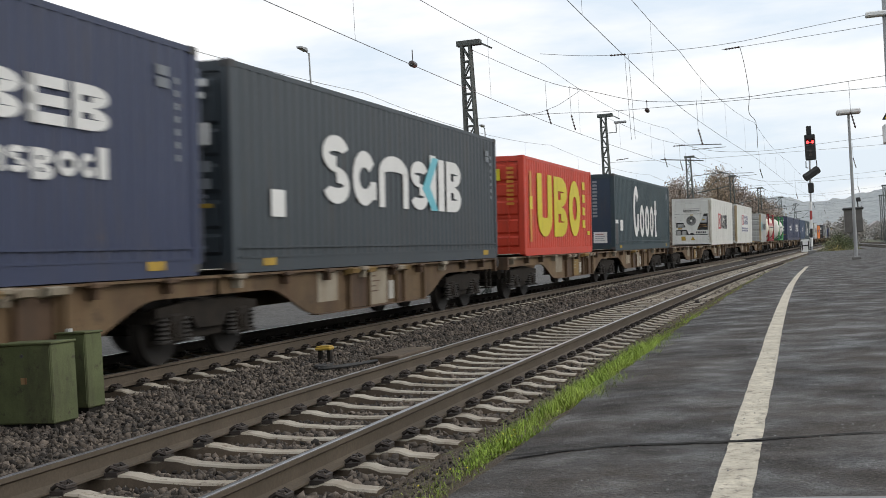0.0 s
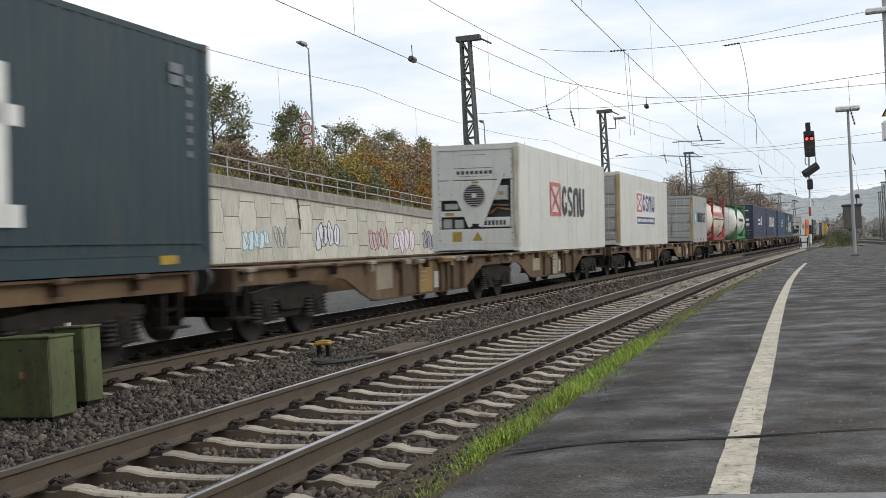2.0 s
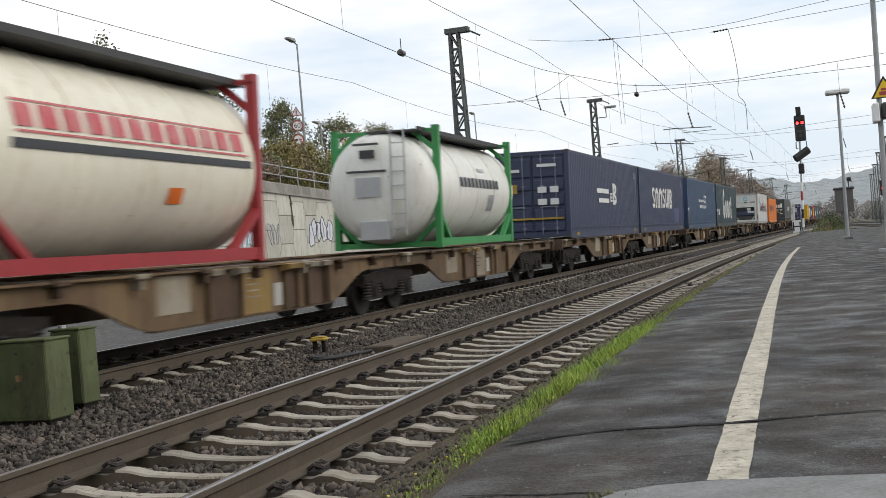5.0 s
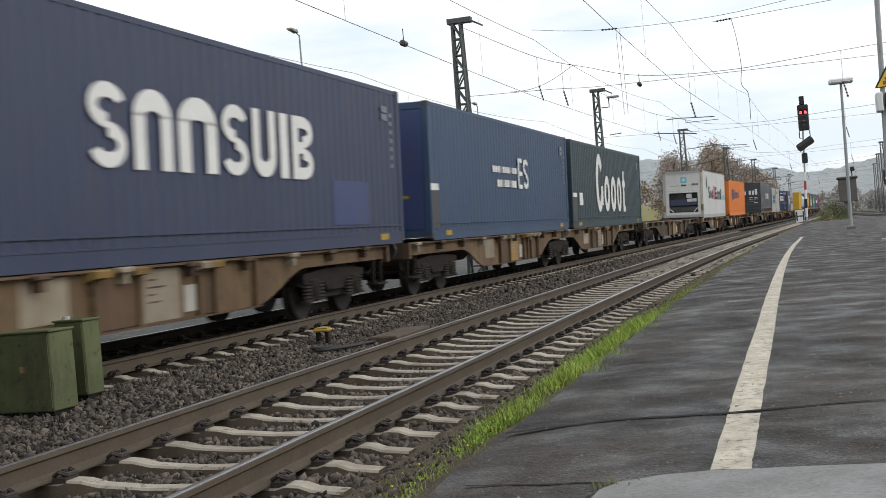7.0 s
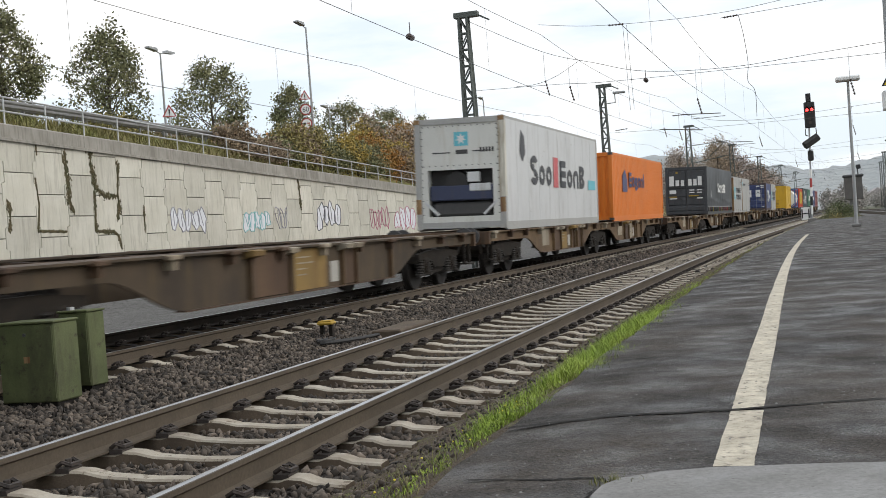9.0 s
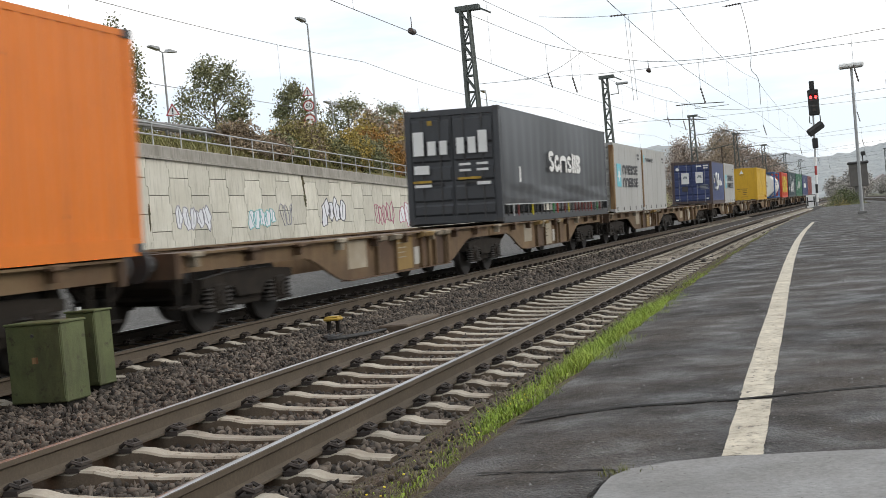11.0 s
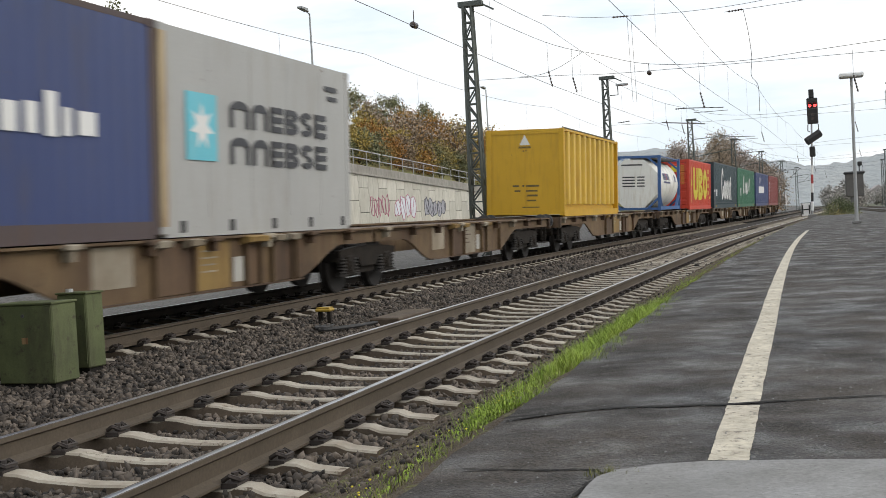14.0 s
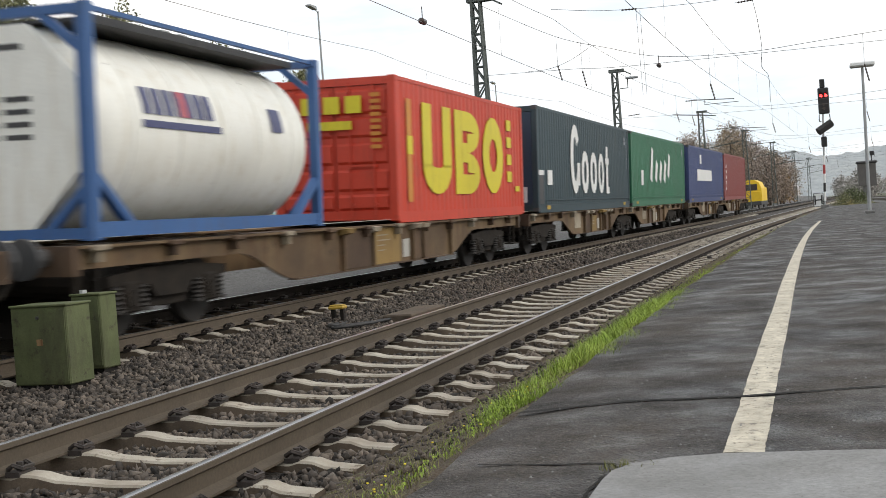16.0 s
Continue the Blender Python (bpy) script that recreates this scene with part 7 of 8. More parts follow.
# ---- signal, lamps and signs ----
M_SIGRED = glow("signal_red", (1.0, 0.03, 0.03), 9.0)
M_SIGWHITE = surface("sign_white", (0.8, 0.8, 0.78), (0.7, 0.7, 0.68), 0.5, 0, 3, 40, 0.5, 0.1, 0)
M_SIGNRED = surface("sign_red", (0.40, 0.05, 0.045), (0.32, 0.05, 0.045), 0.5, 0, 3, 40, 0.5, 0.1, 0)
M_SIGNYELLOW = surface("sign_yellow", (0.85, 0.55, 0.02), (0.75, 0.48, 0.02), 0.5, 0, 3, 40, 0.5, 0.1, 0)
M_GREYPOLE = surface("pole_grey", (0.36, 0.37, 0.37), (0.28, 0.29, 0.29), 0.55, 0.2, 3, 50, 0.6, 0.15, 0.05)


# ---- head spans: wires across all tracks ----
def head_span(y, left, z_top, z_low, right, drop):
    sp = thing("head_span", "cross-span wires carrying the overhead lines between masts", "overhead wire", "head spans")
    b = bend(y)
    up = [(left + b, y, z_top), (left + 2.6 + b, y, z_top - 0.56 * drop), (left + 4.4 + b, y, z_top - 0.8 * drop), (left + 6.2 + b, y, z_top - drop), (left + 9.0 + b, y, z_top - 1.07 * drop), (left + 12.4 + b, y, z_top - drop), (right + b, y, z_top - 0.7 * drop)]
    lo = [(left + b, y, z_low), (left + 3 + b, y, z_low - 0.10), (left + 7 + b, y, z_low - 0.24), (right + b, y, z_low - 0.3)]
    part("upper_rope", Geo().tube(rope(up), 0.009, 5), M_WIRE, sp)
    part("lower_rope", Geo().tube(rope(lo), 0.008, 5), M_WIRE, sp)
    for off in (-TRACK_GAP - 0.1, -TRACK_GAP + 0.75, 0.3, 5.2):
        zt = float(np.interp(off + b, [p[0] for p in up], [p[2] for p in up]))
        part("hanger", Geo().tube([(off + b, y, zt), (off + b, y, zt - 1.0)], 0.007, 4), M_WIRE, sp)
        insulator((off + b, y, zt - 1.0), (off + b + 0.12, y, zt - 1.55), sp)
    return sp


head_span(40.4, -7.5, 8.75, 6.25, 18.0, 2.5)
head_span(67.0, -8.0, 8.9, 6.3, 20.0, 2.5)
head_span(102.0, -8.2, 8.6, 6.2, 20.0, 2.3)
head_span(136.0, -8.2, 8.6, 6.2, 20.0, 2.3)
head_span(172.0, -8.2, 8.6, 6.2, 20.0, 2.3)
# anchor wires over the near end, with ribbed insulators and a looping feeder
for pts, ins in (([(-4.2, 40.4, 8.30), (-1.9, 40.4, 7.99), (2.0, 40.4, 7.92), (6.0, 40.4, 8.3), (16.0, 40.4, 9.2)], ((-1.75, 40.4, 7.97), (-1.2, 40.4, 7.95))), ([(2.0, 40.5, 7.76), (6.2, 40.5, 7.98), (16.0, 40.5, 8.6)], ((2.1, 40.5, 7.76), (2.6, 40.5, 7.79)))):
    aw = thing("anchor_wire", "thin dark anchor wire over the tracks with a ribbed insulator", "overhead wire", "anchor wires")
    part("wire", Geo().tube(rope(pts), 0.008, 5), M_WIRE, aw)
    insulator(*ins, aw)
wire("feeder_loop", rope([(2.6, 40.5, 7.79), (2.72, 40.5, 7.1), (2.8, 40.6, 6.2), (2.75, 40.8, 5.6), (2.95, 41, 5.25), (2.95, 41, 4.4)]), 0.010, "slack looping feeder wire")
wire("feeder_loop", rope([(-4.75, 38.6, 6.0), (-4.1, 38.9, 6.05), (-3.5, 39.6, 6.35), (-2.9, 40.6, 6.9)]), 0.008, "slack looping feeder wire")
for dx in (-1.25, -1.12):
    wire("feeder_loop", [(dx, 40.4, 7.9), (dx + 0.05, 40.4, 5.0)], 0.007, "thin vertical feeder wire")
# counterweights on the overhead lines
for x, y, z in ((-4.5, 26.5, 5.95), (-0.6, 40.4, 5.95)):
    tagged(part("line_weight", Geo().revolve([(-0.16, 0.02), (-0.12, 0.075), (0.12, 0.075), (0.16, 0.02)], (x, y, z), "y", 12).tube([(x, y, z), (x, y, z + 0.35)], 0.012, 5), M_INSUL), "dark tensioning weight on the wire", "line weight", "line weights")
# cantilevers of the second mast row
for y, off in ((67.0, -8.2),):
    for z, n in ((5.95, 3.9),):
        a = thing("side_arm", "thin steel side arm with insulator at the contact line", "side arm")
        part("tube", Geo().tube([(off + 3.0 + bend(y), y + 1.0, z + 0.35), (off + 5.4 + bend(y), y + 1.2, z + 0.1)], 0.03, 6), M_WIRE, a)
        insulator((off + 0.6 + bend(y), y, z + 0.45), (off + 1.3 + bend(y), y, z + 0.5), a)
for y in (58.0, 84.0):
    off = random.Random(int(y)).choice((-1.2, -2.4, -3.2, -6.0))
    a = thing("side_arm", "thin steel side arm with insulator at the contact line", "side arm")
    part("tube", Geo().tube([(off + bend(y), y, 6.15), (off + 1.7 + bend(y), y, 6.05)], 0.022, 6).tube([(off + 0.3 + bend(y), y, 6.15), (off + 0.3 + bend(y), y, 5.9), (off + 1.9 + bend(y), y, 5.9)], 0.016, 6), M_WIRE, a)
    insulator((off - 0.6 + bend(y), y, 6.15), (off + bend(y), y, 6.15), a)
mast_lamp = thing("mast_lamp", "small grey floodlight on the lattice mast", "lamp")
part("bracket", Geo().tube([(-5.85, 67, 8.0), (-5.4, 67, 8.0), (-5.4, 67, 8.5)], 0.03, 6), M_MAST, mast_lamp)
part("lamp_head", Geo().box(-5.5, -4.8, 66.85, 67.15, 8.5, 8.62, 0.03), M_GREYPOLE, mast_lamp)


# ---- right-hand side: signal, platform lamp, warning sign, hut ----
def signal(x, y, z):
    s = thing("railway_signal", "black light signal showing two red lamps on a striped mast", "railway signal", at=pose(x, y, z))
    part("mast", Geo().tube([(0, 0, 0), (0.22, 0, 5.8)], 0.055, 10), M_GREYPOLE, s)
    for k in range(5):
        a, b = 0.35 + k * 0.55, 0.35 + (k + 1) * 0.55
        part("stripe", Geo().tube([(0.22 * a / 5.8, 0, a), (0.22 * b / 5.8, 0, b)], 0.075, 10), M_SIGWHITE if k % 2 == 0 else M_SIGNRED if k == 3 else M_BLACK, s)
    part("base", Geo().box(-0.25, 0.25, -0.25, 0.25, -0.5, 0.12, 0.03), M_CONCRETE, s)
    head = part("signal_head", Geo().box(-0.02, 0.62, -0.12, 0.16, 5.62, 7.2, 0.06).box(0.12, 0.42, -0.1, 0.12, 7.2, 7.72, 0.03), M_BLACK, s, "black signal head")
    for dx in (0.16, 0.45):
        part("red_lamp", Geo().tube([(dx, -0.10, 6.72), (dx, -0.15, 6.72)], 0.085, 14), M_SIGRED, head, "lit red lamp")
        part("hood", Geo().tube([(dx, -0.12, 6.80), (dx, -0.30, 6.82)], 0.10, 12, cap=False), M_BLACK, head)
    for dz in (6.2, 5.95):
        part("dark_lens", Geo().tube([(0.3, -0.12, dz), (0.3, -0.18, dz)], 0.09, 14), M_INSUL, head)
    part("bracket", Geo().tube([(0.0, 0, 5.6), (-0.02, 0, 5.2), (0.1, 0, 5.15)], 0.03, 6).tube([(0.6, 0, 5.6), (0.62, 0, 5.2), (0.4, 0, 5.15)], 0.03, 6), M_BLACK, s)
    part("tilted_box", Geo().tube([(-0.12, -0.2, 4.55), (0.68, 0.1, 5.05)], 0.26, 6), M_BLACK, s, "slanting black hooded lamp")
    part("cable_box", Geo().box(0.02, 0.36, -0.12, 0.14, 3.62, 4.25, 0.05), M_BLACK, s)
    bd = part("stop_board", Geo().box(-0.62, -0.10, -0.16, -0.13, 0.05, 0.82), M_SIGWHITE, s, "white stop board")
    part("board_rim", Geo().box(-0.65, -0.07, -0.13, -0.12, 0.02, 0.85), M_BLACK, bd)
    tc = bpy.data.curves.new("board_letter", "FONT")
    tc.body, tc.size, tc.align_x, tc.extrude = "H", 0.82, "CENTER", 0.004
    tc.materials.append(M_BLACK)
    t = new("board_letter", tc)
    t.parent, t.matrix_basis = bd, pose(-0.36, -0.17, 0.15, 90, 0, 0)
    return s


signal(4.95, 74.8, PLAT)

lamp = thing("platform_lamp", "tall grey platform lamp with a flat pale head", "street lamp", at=pose(6.0, 43.6, PLAT))
part("pole", Geo().tube([(0, 0, 0), (0.05, 0, 5.15)], 0.065, 12, 0.045), M_GREYPOLE, lamp)
part("base_plate", Geo().box(-0.16, 0.16, -0.16, 0.16, 0, 0.10, 0.02), M_CONCRETE, lamp)
part("lamp_head", Geo().box(-0.36, 0.46, -0.30, 0.30, 5.13, 5.29, 0.04), M_SIGWHITE, lamp, "flat pale lamp head")

sign = thing("warning_sign_post", "grey steel post with a yellow warning triangle and a white box", "sign post", at=pose(5.97, 26.3, PLAT))
part("post", Geo().tube([(0, 0, 0), (0.12, 0, 7.0)], 0.055, 12), M_GREYPOLE, sign)
part("base_plate", Geo().box(-0.2, 0.2, -0.2, 0.2, 0, 0.06), M_GREYPOLE, sign)
tri = lambda r, cx_, cz: [(cx_ - r, cz - r * 0.58), (cx_ + r, cz - r * 0.58), (cx_, cz + r * 1.15)]
part("warning_triangle", Geo().extrude(tri(0.27, 0.16, 3.38), -0.10, -0.085, "y"), M_BLACK, sign, "black-edged triangle")
part("triangle_face", Geo().extrude(tri(0.215, 0.16, 3.37), -0.108, -0.101, "y"), M_SIGNYELLOW, sign, "yellow warning face")
part("pictogram", Geo().box(0.06, 0.24, -0.114, -0.109, 3.28, 3.36).box(0.10, 0.20, -0.114, -0.109, 3.38, 3.43), M_SIGNRED, sign)
part("board", Geo().box(-0.10, 0.02, -0.35, 0.2, 2.72, 3.12, 0.02), M_SIGWHITE, sign, "white box on the post")
part("board", Geo().box(0.08, 0.5, -0.25, 0.1, 2.78, 3.12, 0.03), M_STEELDARK, sign, "dark box behind the post")
part("top_board", Geo().box(-0.3, 0.6, -0.15, 0.1, 5.42, 5.52, 0.02), M_SIGWHITE, sign)

M_HUT = surface("hut_brown_grey", (0.13, 0.12, 0.11), (0.09, 0.085, 0.08), 0.8, 0, 2, 30, 0.6, 0.2, 0.1)
hut = thing("signal_hut", "small grey-brown cabin on a post with a flat overhanging roof", "hut", at=pose(8.2, 90, -0.5))
part("cabin", Geo().box(-0.64, 0.58, -0.6, 0.6, 2.0, 3.62, 0.02), M_HUT, hut)
part("roof", Geo().box(-0.74, 0.70, -0.7, 0.7, 3.62, 3.80, 0.06), M_STEELDARK, hut)
part("post", Geo().box(-0.35, 0.2, -0.3, 0.3, 0, 2.0), M_CONCRETE, hut)
part("lamp", Geo().box(0.25, 0.55, -0.2, 0.2, 4.2, 4.5, 0.04).tube([(0.35, 0, 3.7), (0.35, 0, 4.2)], 0.04, 6), M_BLACK, hut)

# line-side cabinets between the tracks
def cabinet(x, y, z, w, d, h, yaw, label):
    c = thing("lineside_cabinet", label, "equipment cabinet", "lineside cabinets", at=pose(x, y, z, 0, 0, yaw))
    part("plinth", Geo().box(-w / 2 + 0.03, w / 2 - 0.03, -d / 2 + 0.03, d / 2 - 0.03, -0.25, 0.03), M_TAR, c)
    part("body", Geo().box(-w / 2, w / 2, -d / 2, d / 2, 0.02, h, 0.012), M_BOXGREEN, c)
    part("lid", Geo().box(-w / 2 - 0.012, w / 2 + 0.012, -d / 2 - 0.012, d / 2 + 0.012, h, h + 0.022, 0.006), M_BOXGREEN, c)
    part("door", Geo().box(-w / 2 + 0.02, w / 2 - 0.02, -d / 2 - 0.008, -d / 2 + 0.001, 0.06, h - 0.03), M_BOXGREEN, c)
    part("latch", Geo().tube([(0.0, -d / 2 - 0.025, h - 0.10), (0.0, -d / 2, h - 0.10)], 0.016, 8), M_STEELDARK, c)
    part("rust_mark", Geo().box(-0.03, 0.04, -d / 2 - 0.011, -d / 2 - 0.009, h * 0.52, h * 0.60), P_RUSTPOST, c)
    return c


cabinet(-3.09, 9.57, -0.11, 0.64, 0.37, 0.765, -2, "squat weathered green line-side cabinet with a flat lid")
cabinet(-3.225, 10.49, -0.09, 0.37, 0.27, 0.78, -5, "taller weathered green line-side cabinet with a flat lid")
tagged(part("cabinet_cap", Geo().tube([(-3.33, 10.47, 0.71), (-3.33, 10.47, 0.745)], 0.04, 10), M_GALV), "small metal cap on the cabinet", "cap")

mk = thing("track_marker", "small yellow-topped track-side connection box on two legs", "connection box", at=pose(-2.66, 15.65, -0.17))
part("cap", Geo().box(-0.12, 0.12, -0.09, 0.09, 0.20, 0.245, 0.015).box(-0.10, 0.10, -0.075, 0.075, 0.245, 0.262, 0.006), M_YELLOW, mk, "yellow cap")
for dx in (-0.07, 0.07):
    part("leg", Geo().box(dx - 0.025, dx + 0.025, -0.03, 0.03, -0.05, 0.20), M_BOGIE, mk)
tagged(part("cable_trough_lid", Geo().box(-2.0, -1.55, 15.7, 17.3, -0.26, -0.10, 0.02), M_SLEEPERSIDE), "brown dusty concrete trough lid among the ballast", "trough lid")
for k, (dx, dz) in enumerate(((0, 0), (0.1, 0.01), (0.22, -0.01))):
    tagged(part("track_cable", Geo().tube(rope([(-2.65 + dx, 15.5, -0.15), (-2.5 + dx, 14.9 - k * 0.2, -0.135), (-2.2 + dx, 14.7, -0.13), (-1.95 + dx * 0.3, 15.5, -0.15), (-1.9, 16.0, -0.16)]), 0.02, 6), M_BLACK), "black cable lying on the ballast", "cable", "track cables")


# ---- road on top of the wall ----
def verge_z(x, y):
    return float(np.interp(-x, (20.5, 21.2, 22.8, 23.6, 31.0, 34.0, 60.0), (cap_top(y) - 0.08, cap_top(y) + 0.12, 6.5 - 0.010 * (y - 35), 6.58 - 0.010 * (y - 35), 6.62 - 0.010 * (y - 35), 6.9 - 0.010 * (y - 35), 6.0 - 0.02 * (y - 35))))


M_ROAD = surface("road_asphalt", (0.06, 0.06, 0.062), (0.09, 0.09, 0.09), 0.75, 0, 0.5, 60, 0.6, 0.3, 0.2, 90)
vs_y = [-220, -120, -40] + [k * 4.0 for k in range(0, 44)] + [200, 260]
tagged(part("road_verge", Geo().sheet([[(x, y, verge_z(x, y)) for x in (-20.52, -21.2, -22.0, -22.8, -23.5)] for y in vs_y]), M_GRASSDRY, smooth=True), "grassy verge behind the retaining wall", "verge", kind="structure")
tagged(part("road", Geo().sheet([[(x, y, verge_z(x, y) + 0.004) for x in (-23.5, -27.0, -31.0)] for y in vs_y]), M_ROAD), "grey asphalt road on the embankment", "road", kind="structure")
tagged(part("road_slope", Geo().sheet([[(x, y, verge_z(x, y) if x > -59 else -0.7) for x in (-31.0, -34.0, -45, -60.0)] for y in vs_y]), M_GRASSDRY), "grass slope beyond the road", "slope", kind="structure")
rgv = random.Random(31)
sp = []
for k in range(1500):
    y, x = rgv.uniform(26, 62), -20.6 - 2.6 * rgv.random()
    sp.append((x, y, verge_z(x, y), 7, 0.12, rgv.uniform(1.2, 2.6)))
blades("verge_grass", sp, M_GRASSDRY, "tall uneven grass on the verge", 9, (0.10, 0.22), 0.02)

gr = thing("crash_barrier", "galvanised double crash barrier along the road", "crash barrier")
beam = [(0.0, 0.0), (0.05, 0.05), (0.05, 0.10), (0.0, 0.155), (0.05, 0.21), (0.05, 0.26), (0.0, 0.31), (-0.012, 0.31), (0.038, 0.25), (0.038, 0.22), (-0.012, 0.155), (0.038, 0.09), (0.038, 0.06), (-0.012, 0.0)]
for xo, zo in ((-22.95, 0.45), (-23.6, 0.52)):
    g = Geo()
    n = len(beam)
    a, b = 2.0, 59.0
    g.add([(xo + x, a, verge_z(-23, a) + zo + z) for x, z in beam] + [(xo + x, b, verge_z(-23, b) + zo + z) for x, z in beam], [(i, (i + 1) % n, (i + 1) % n + n, i + n) for i in range(n)])
    part("beam", g, M_BARRIER, gr)
gpost = Geo().box(-0.06, 0.06, -0.04, 0.04, -0.1, 0.8).box(-0.6, 0.1, -0.05, 0.05, 0.62, 0.72).mesh("post", M_BARRIER)
y = 3.0
while y < 59:
    part("post", gpost, None, gr, at=pose(-23.05, y, verge_z(-23, y)))
    y += 2.0


def street_lamp(x, y, top, double, label):
    z0 = verge_z(x, y)
    s = thing("street_lamp", label, "street lamp", "street lamps by the road", at=pose(x, y, z0))
    h = top - z0
    part("pole", Geo().tube([(0, 0, -0.2), (0, 0, h)], 0.09, 10, 0.05), M_GREYPOLE, s)
    for sd in ((-1, 1) if double else (-1,)):
        part("arm", Geo().tube([(0, 0, h - 0.05), (0, sd * 0.6, h + 0.06)], 0.035, 6), M_GREYPOLE, s)
        part("lamp_head", Geo().extrude([(sd * 0.45, h + 0.02), (sd * 1.5, h + 0.10), (sd * 1.5, h + 0.2), (sd * 0.6, h + 0.22)], -0.16, 0.16, "x"), M_GREYPOLE, s)


street_lamp(-32.0, 63.0, 13.5, True, "tall grey street lamp with two heads")
street_lamp(-24.0, 66.8, 14.6, False, "tall grey street lamp with one arm")
street_lamp(-24.0, 109.5, 13.9, False, "tall grey street lamp with one arm")
street_lamp(-33.0, 92.0, 12.6, True, "tall grey street lamp with two heads")


def road_sign(x, y, z0, items, label):
    """Signs stacked on one post; items: shape and height of the middle."""
    s = thing("road_sign", label, "road sign", "road signs", at=pose(x, y, z0, 0, 0, 24))
    part("post", Geo().tube([(0, 0, -0.3), (0, 0, max(z for _, z in items) + 0.3)], 0.035, 8), M_GALV, s)
    for shape, z in items:
        if shape == "triangle":
            p = part("plate", Geo().extrude(tri(0.34, 0, z), -0.06, -0.045, "y"), M_SIGNRED, s, "red-edged triangle")
            part("face", Geo().extrude(tri(0.25, 0, z - 0.01), -0.07, -0.062, "y"), M_SIGWHITE, p)
            part("pictogram", Geo().box(-0.035, 0.035, -0.078, -0.072, z - 0.05, z + 0.16).box(-0.03, 0.03, -0.078, -0.072, z - 0.13, z - 0.08), M_BLACK, p)
        else:
            p = part("plate", Geo().tube([(0, -0.045, z), (0, -0.06, z)], 0.34, 24), M_SIGNRED, s, "red-edged disc")
            part("face", Geo().tube([(0, -0.061, z), (0, -0.068, z)], 0.27, 24), M_SIGWHITE, p)
            if shape == "speed":
                tc = bpy.data.curves.new("figures", "FONT")
                tc.body, tc.size, tc.align_x, tc.align_y, tc.extrude = "60", 0.42, "CENTER", "CENTER", 0.003
                tc.materials.append(M_BLACK)
                t = new("figures", tc)
                t.parent, t.matrix_basis = p, pose(0, -0.072, z, 90, 0, 0)
            else:
                part("pictogram", Geo().box(-0.2, -0.03, -0.076, -0.07, z - 0.06, z + 0.06), M_BLACK, p)
                part("pictogram", Geo().box(0.03, 0.2, -0.076, -0.07, z - 0.05, z + 0.05), M_SIGNRED, p)


road_sign(-24.0, 49.4, 6.35, [("triangle", 1.62)], "red and white triangular road sign on a post")
road_sign(-24.0, 65.8, 6.2, [("triangle", 4.05), ("speed", 3.25), ("cars", 2.4)], "post with a warning triangle and two round road signs")


# ---- trees and bushes ----
L_GREEN = leaf_material("leaf_green", (0.15, 0.165, 0.082), (0.215, 0.20, 0.105))
L_OLIVE = leaf_material("leaf_olive", (0.25, 0.22, 0.085), (0.31, 0.25, 0.10))
L_ORANGE = leaf_material("leaf_orange", (0.36, 0.165, 0.04), (0.27, 0.18, 0.055))
L_YELLOW = leaf_material("leaf_yellow", (0.36, 0.26, 0.06), (0.28, 0.23, 0.08))
L_BROWN = leaf_material("leaf_brown", (0.25, 0.19, 0.13), (0.31, 0.24, 0.165))
L_DARK = leaf_material("leaf_dark", (0.09, 0.115, 0.05), (0.13, 0.14, 0.065))
# russet with distance haze mixed into the colour
L_HAZED = leaf_material("leaf_hazed_russet", (0.27, 0.21, 0.17), (0.34, 0.28, 0.23))
# leaf colour greyed to stand for haze in the distance
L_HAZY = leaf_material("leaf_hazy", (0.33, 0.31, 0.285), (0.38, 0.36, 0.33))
M_BARK = surface("bark", (0.07, 0.055, 0.042), (0.11, 0.09, 0.07), 0.95, 0, 5, 40, 0.7, 0.3, 0.5, 40)


def leaf_cloud(centres, spread, per, size, seed):
    rs = np.random.default_rng(seed)
    cs = np.array(centres)
    n = len(cs) * per
    pos = np.repeat(cs, per, 0) + rs.standard_normal((n, 3)) * np.array(spread)
    a = rs.standard_normal((n, 3))
    a /= np.linalg.norm(a, axis=1)[:, None]
    b = np.cross(a, rs.standard_normal((n, 3)))
    b /= np.linalg.norm(b, axis=1)[:, None]
    s = rs.uniform(0.6, 1.3, (n, 1)) * size
    v = np.stack([pos - a * s, pos + b * s * 0.55, pos + a * s, pos - b * s * 0.55], 1).reshape(-1, 3)
    return v.tolist(), [(4 * i, 4 * i + 1, 4 * i + 2, 4 * i + 3) for i in range(n)]


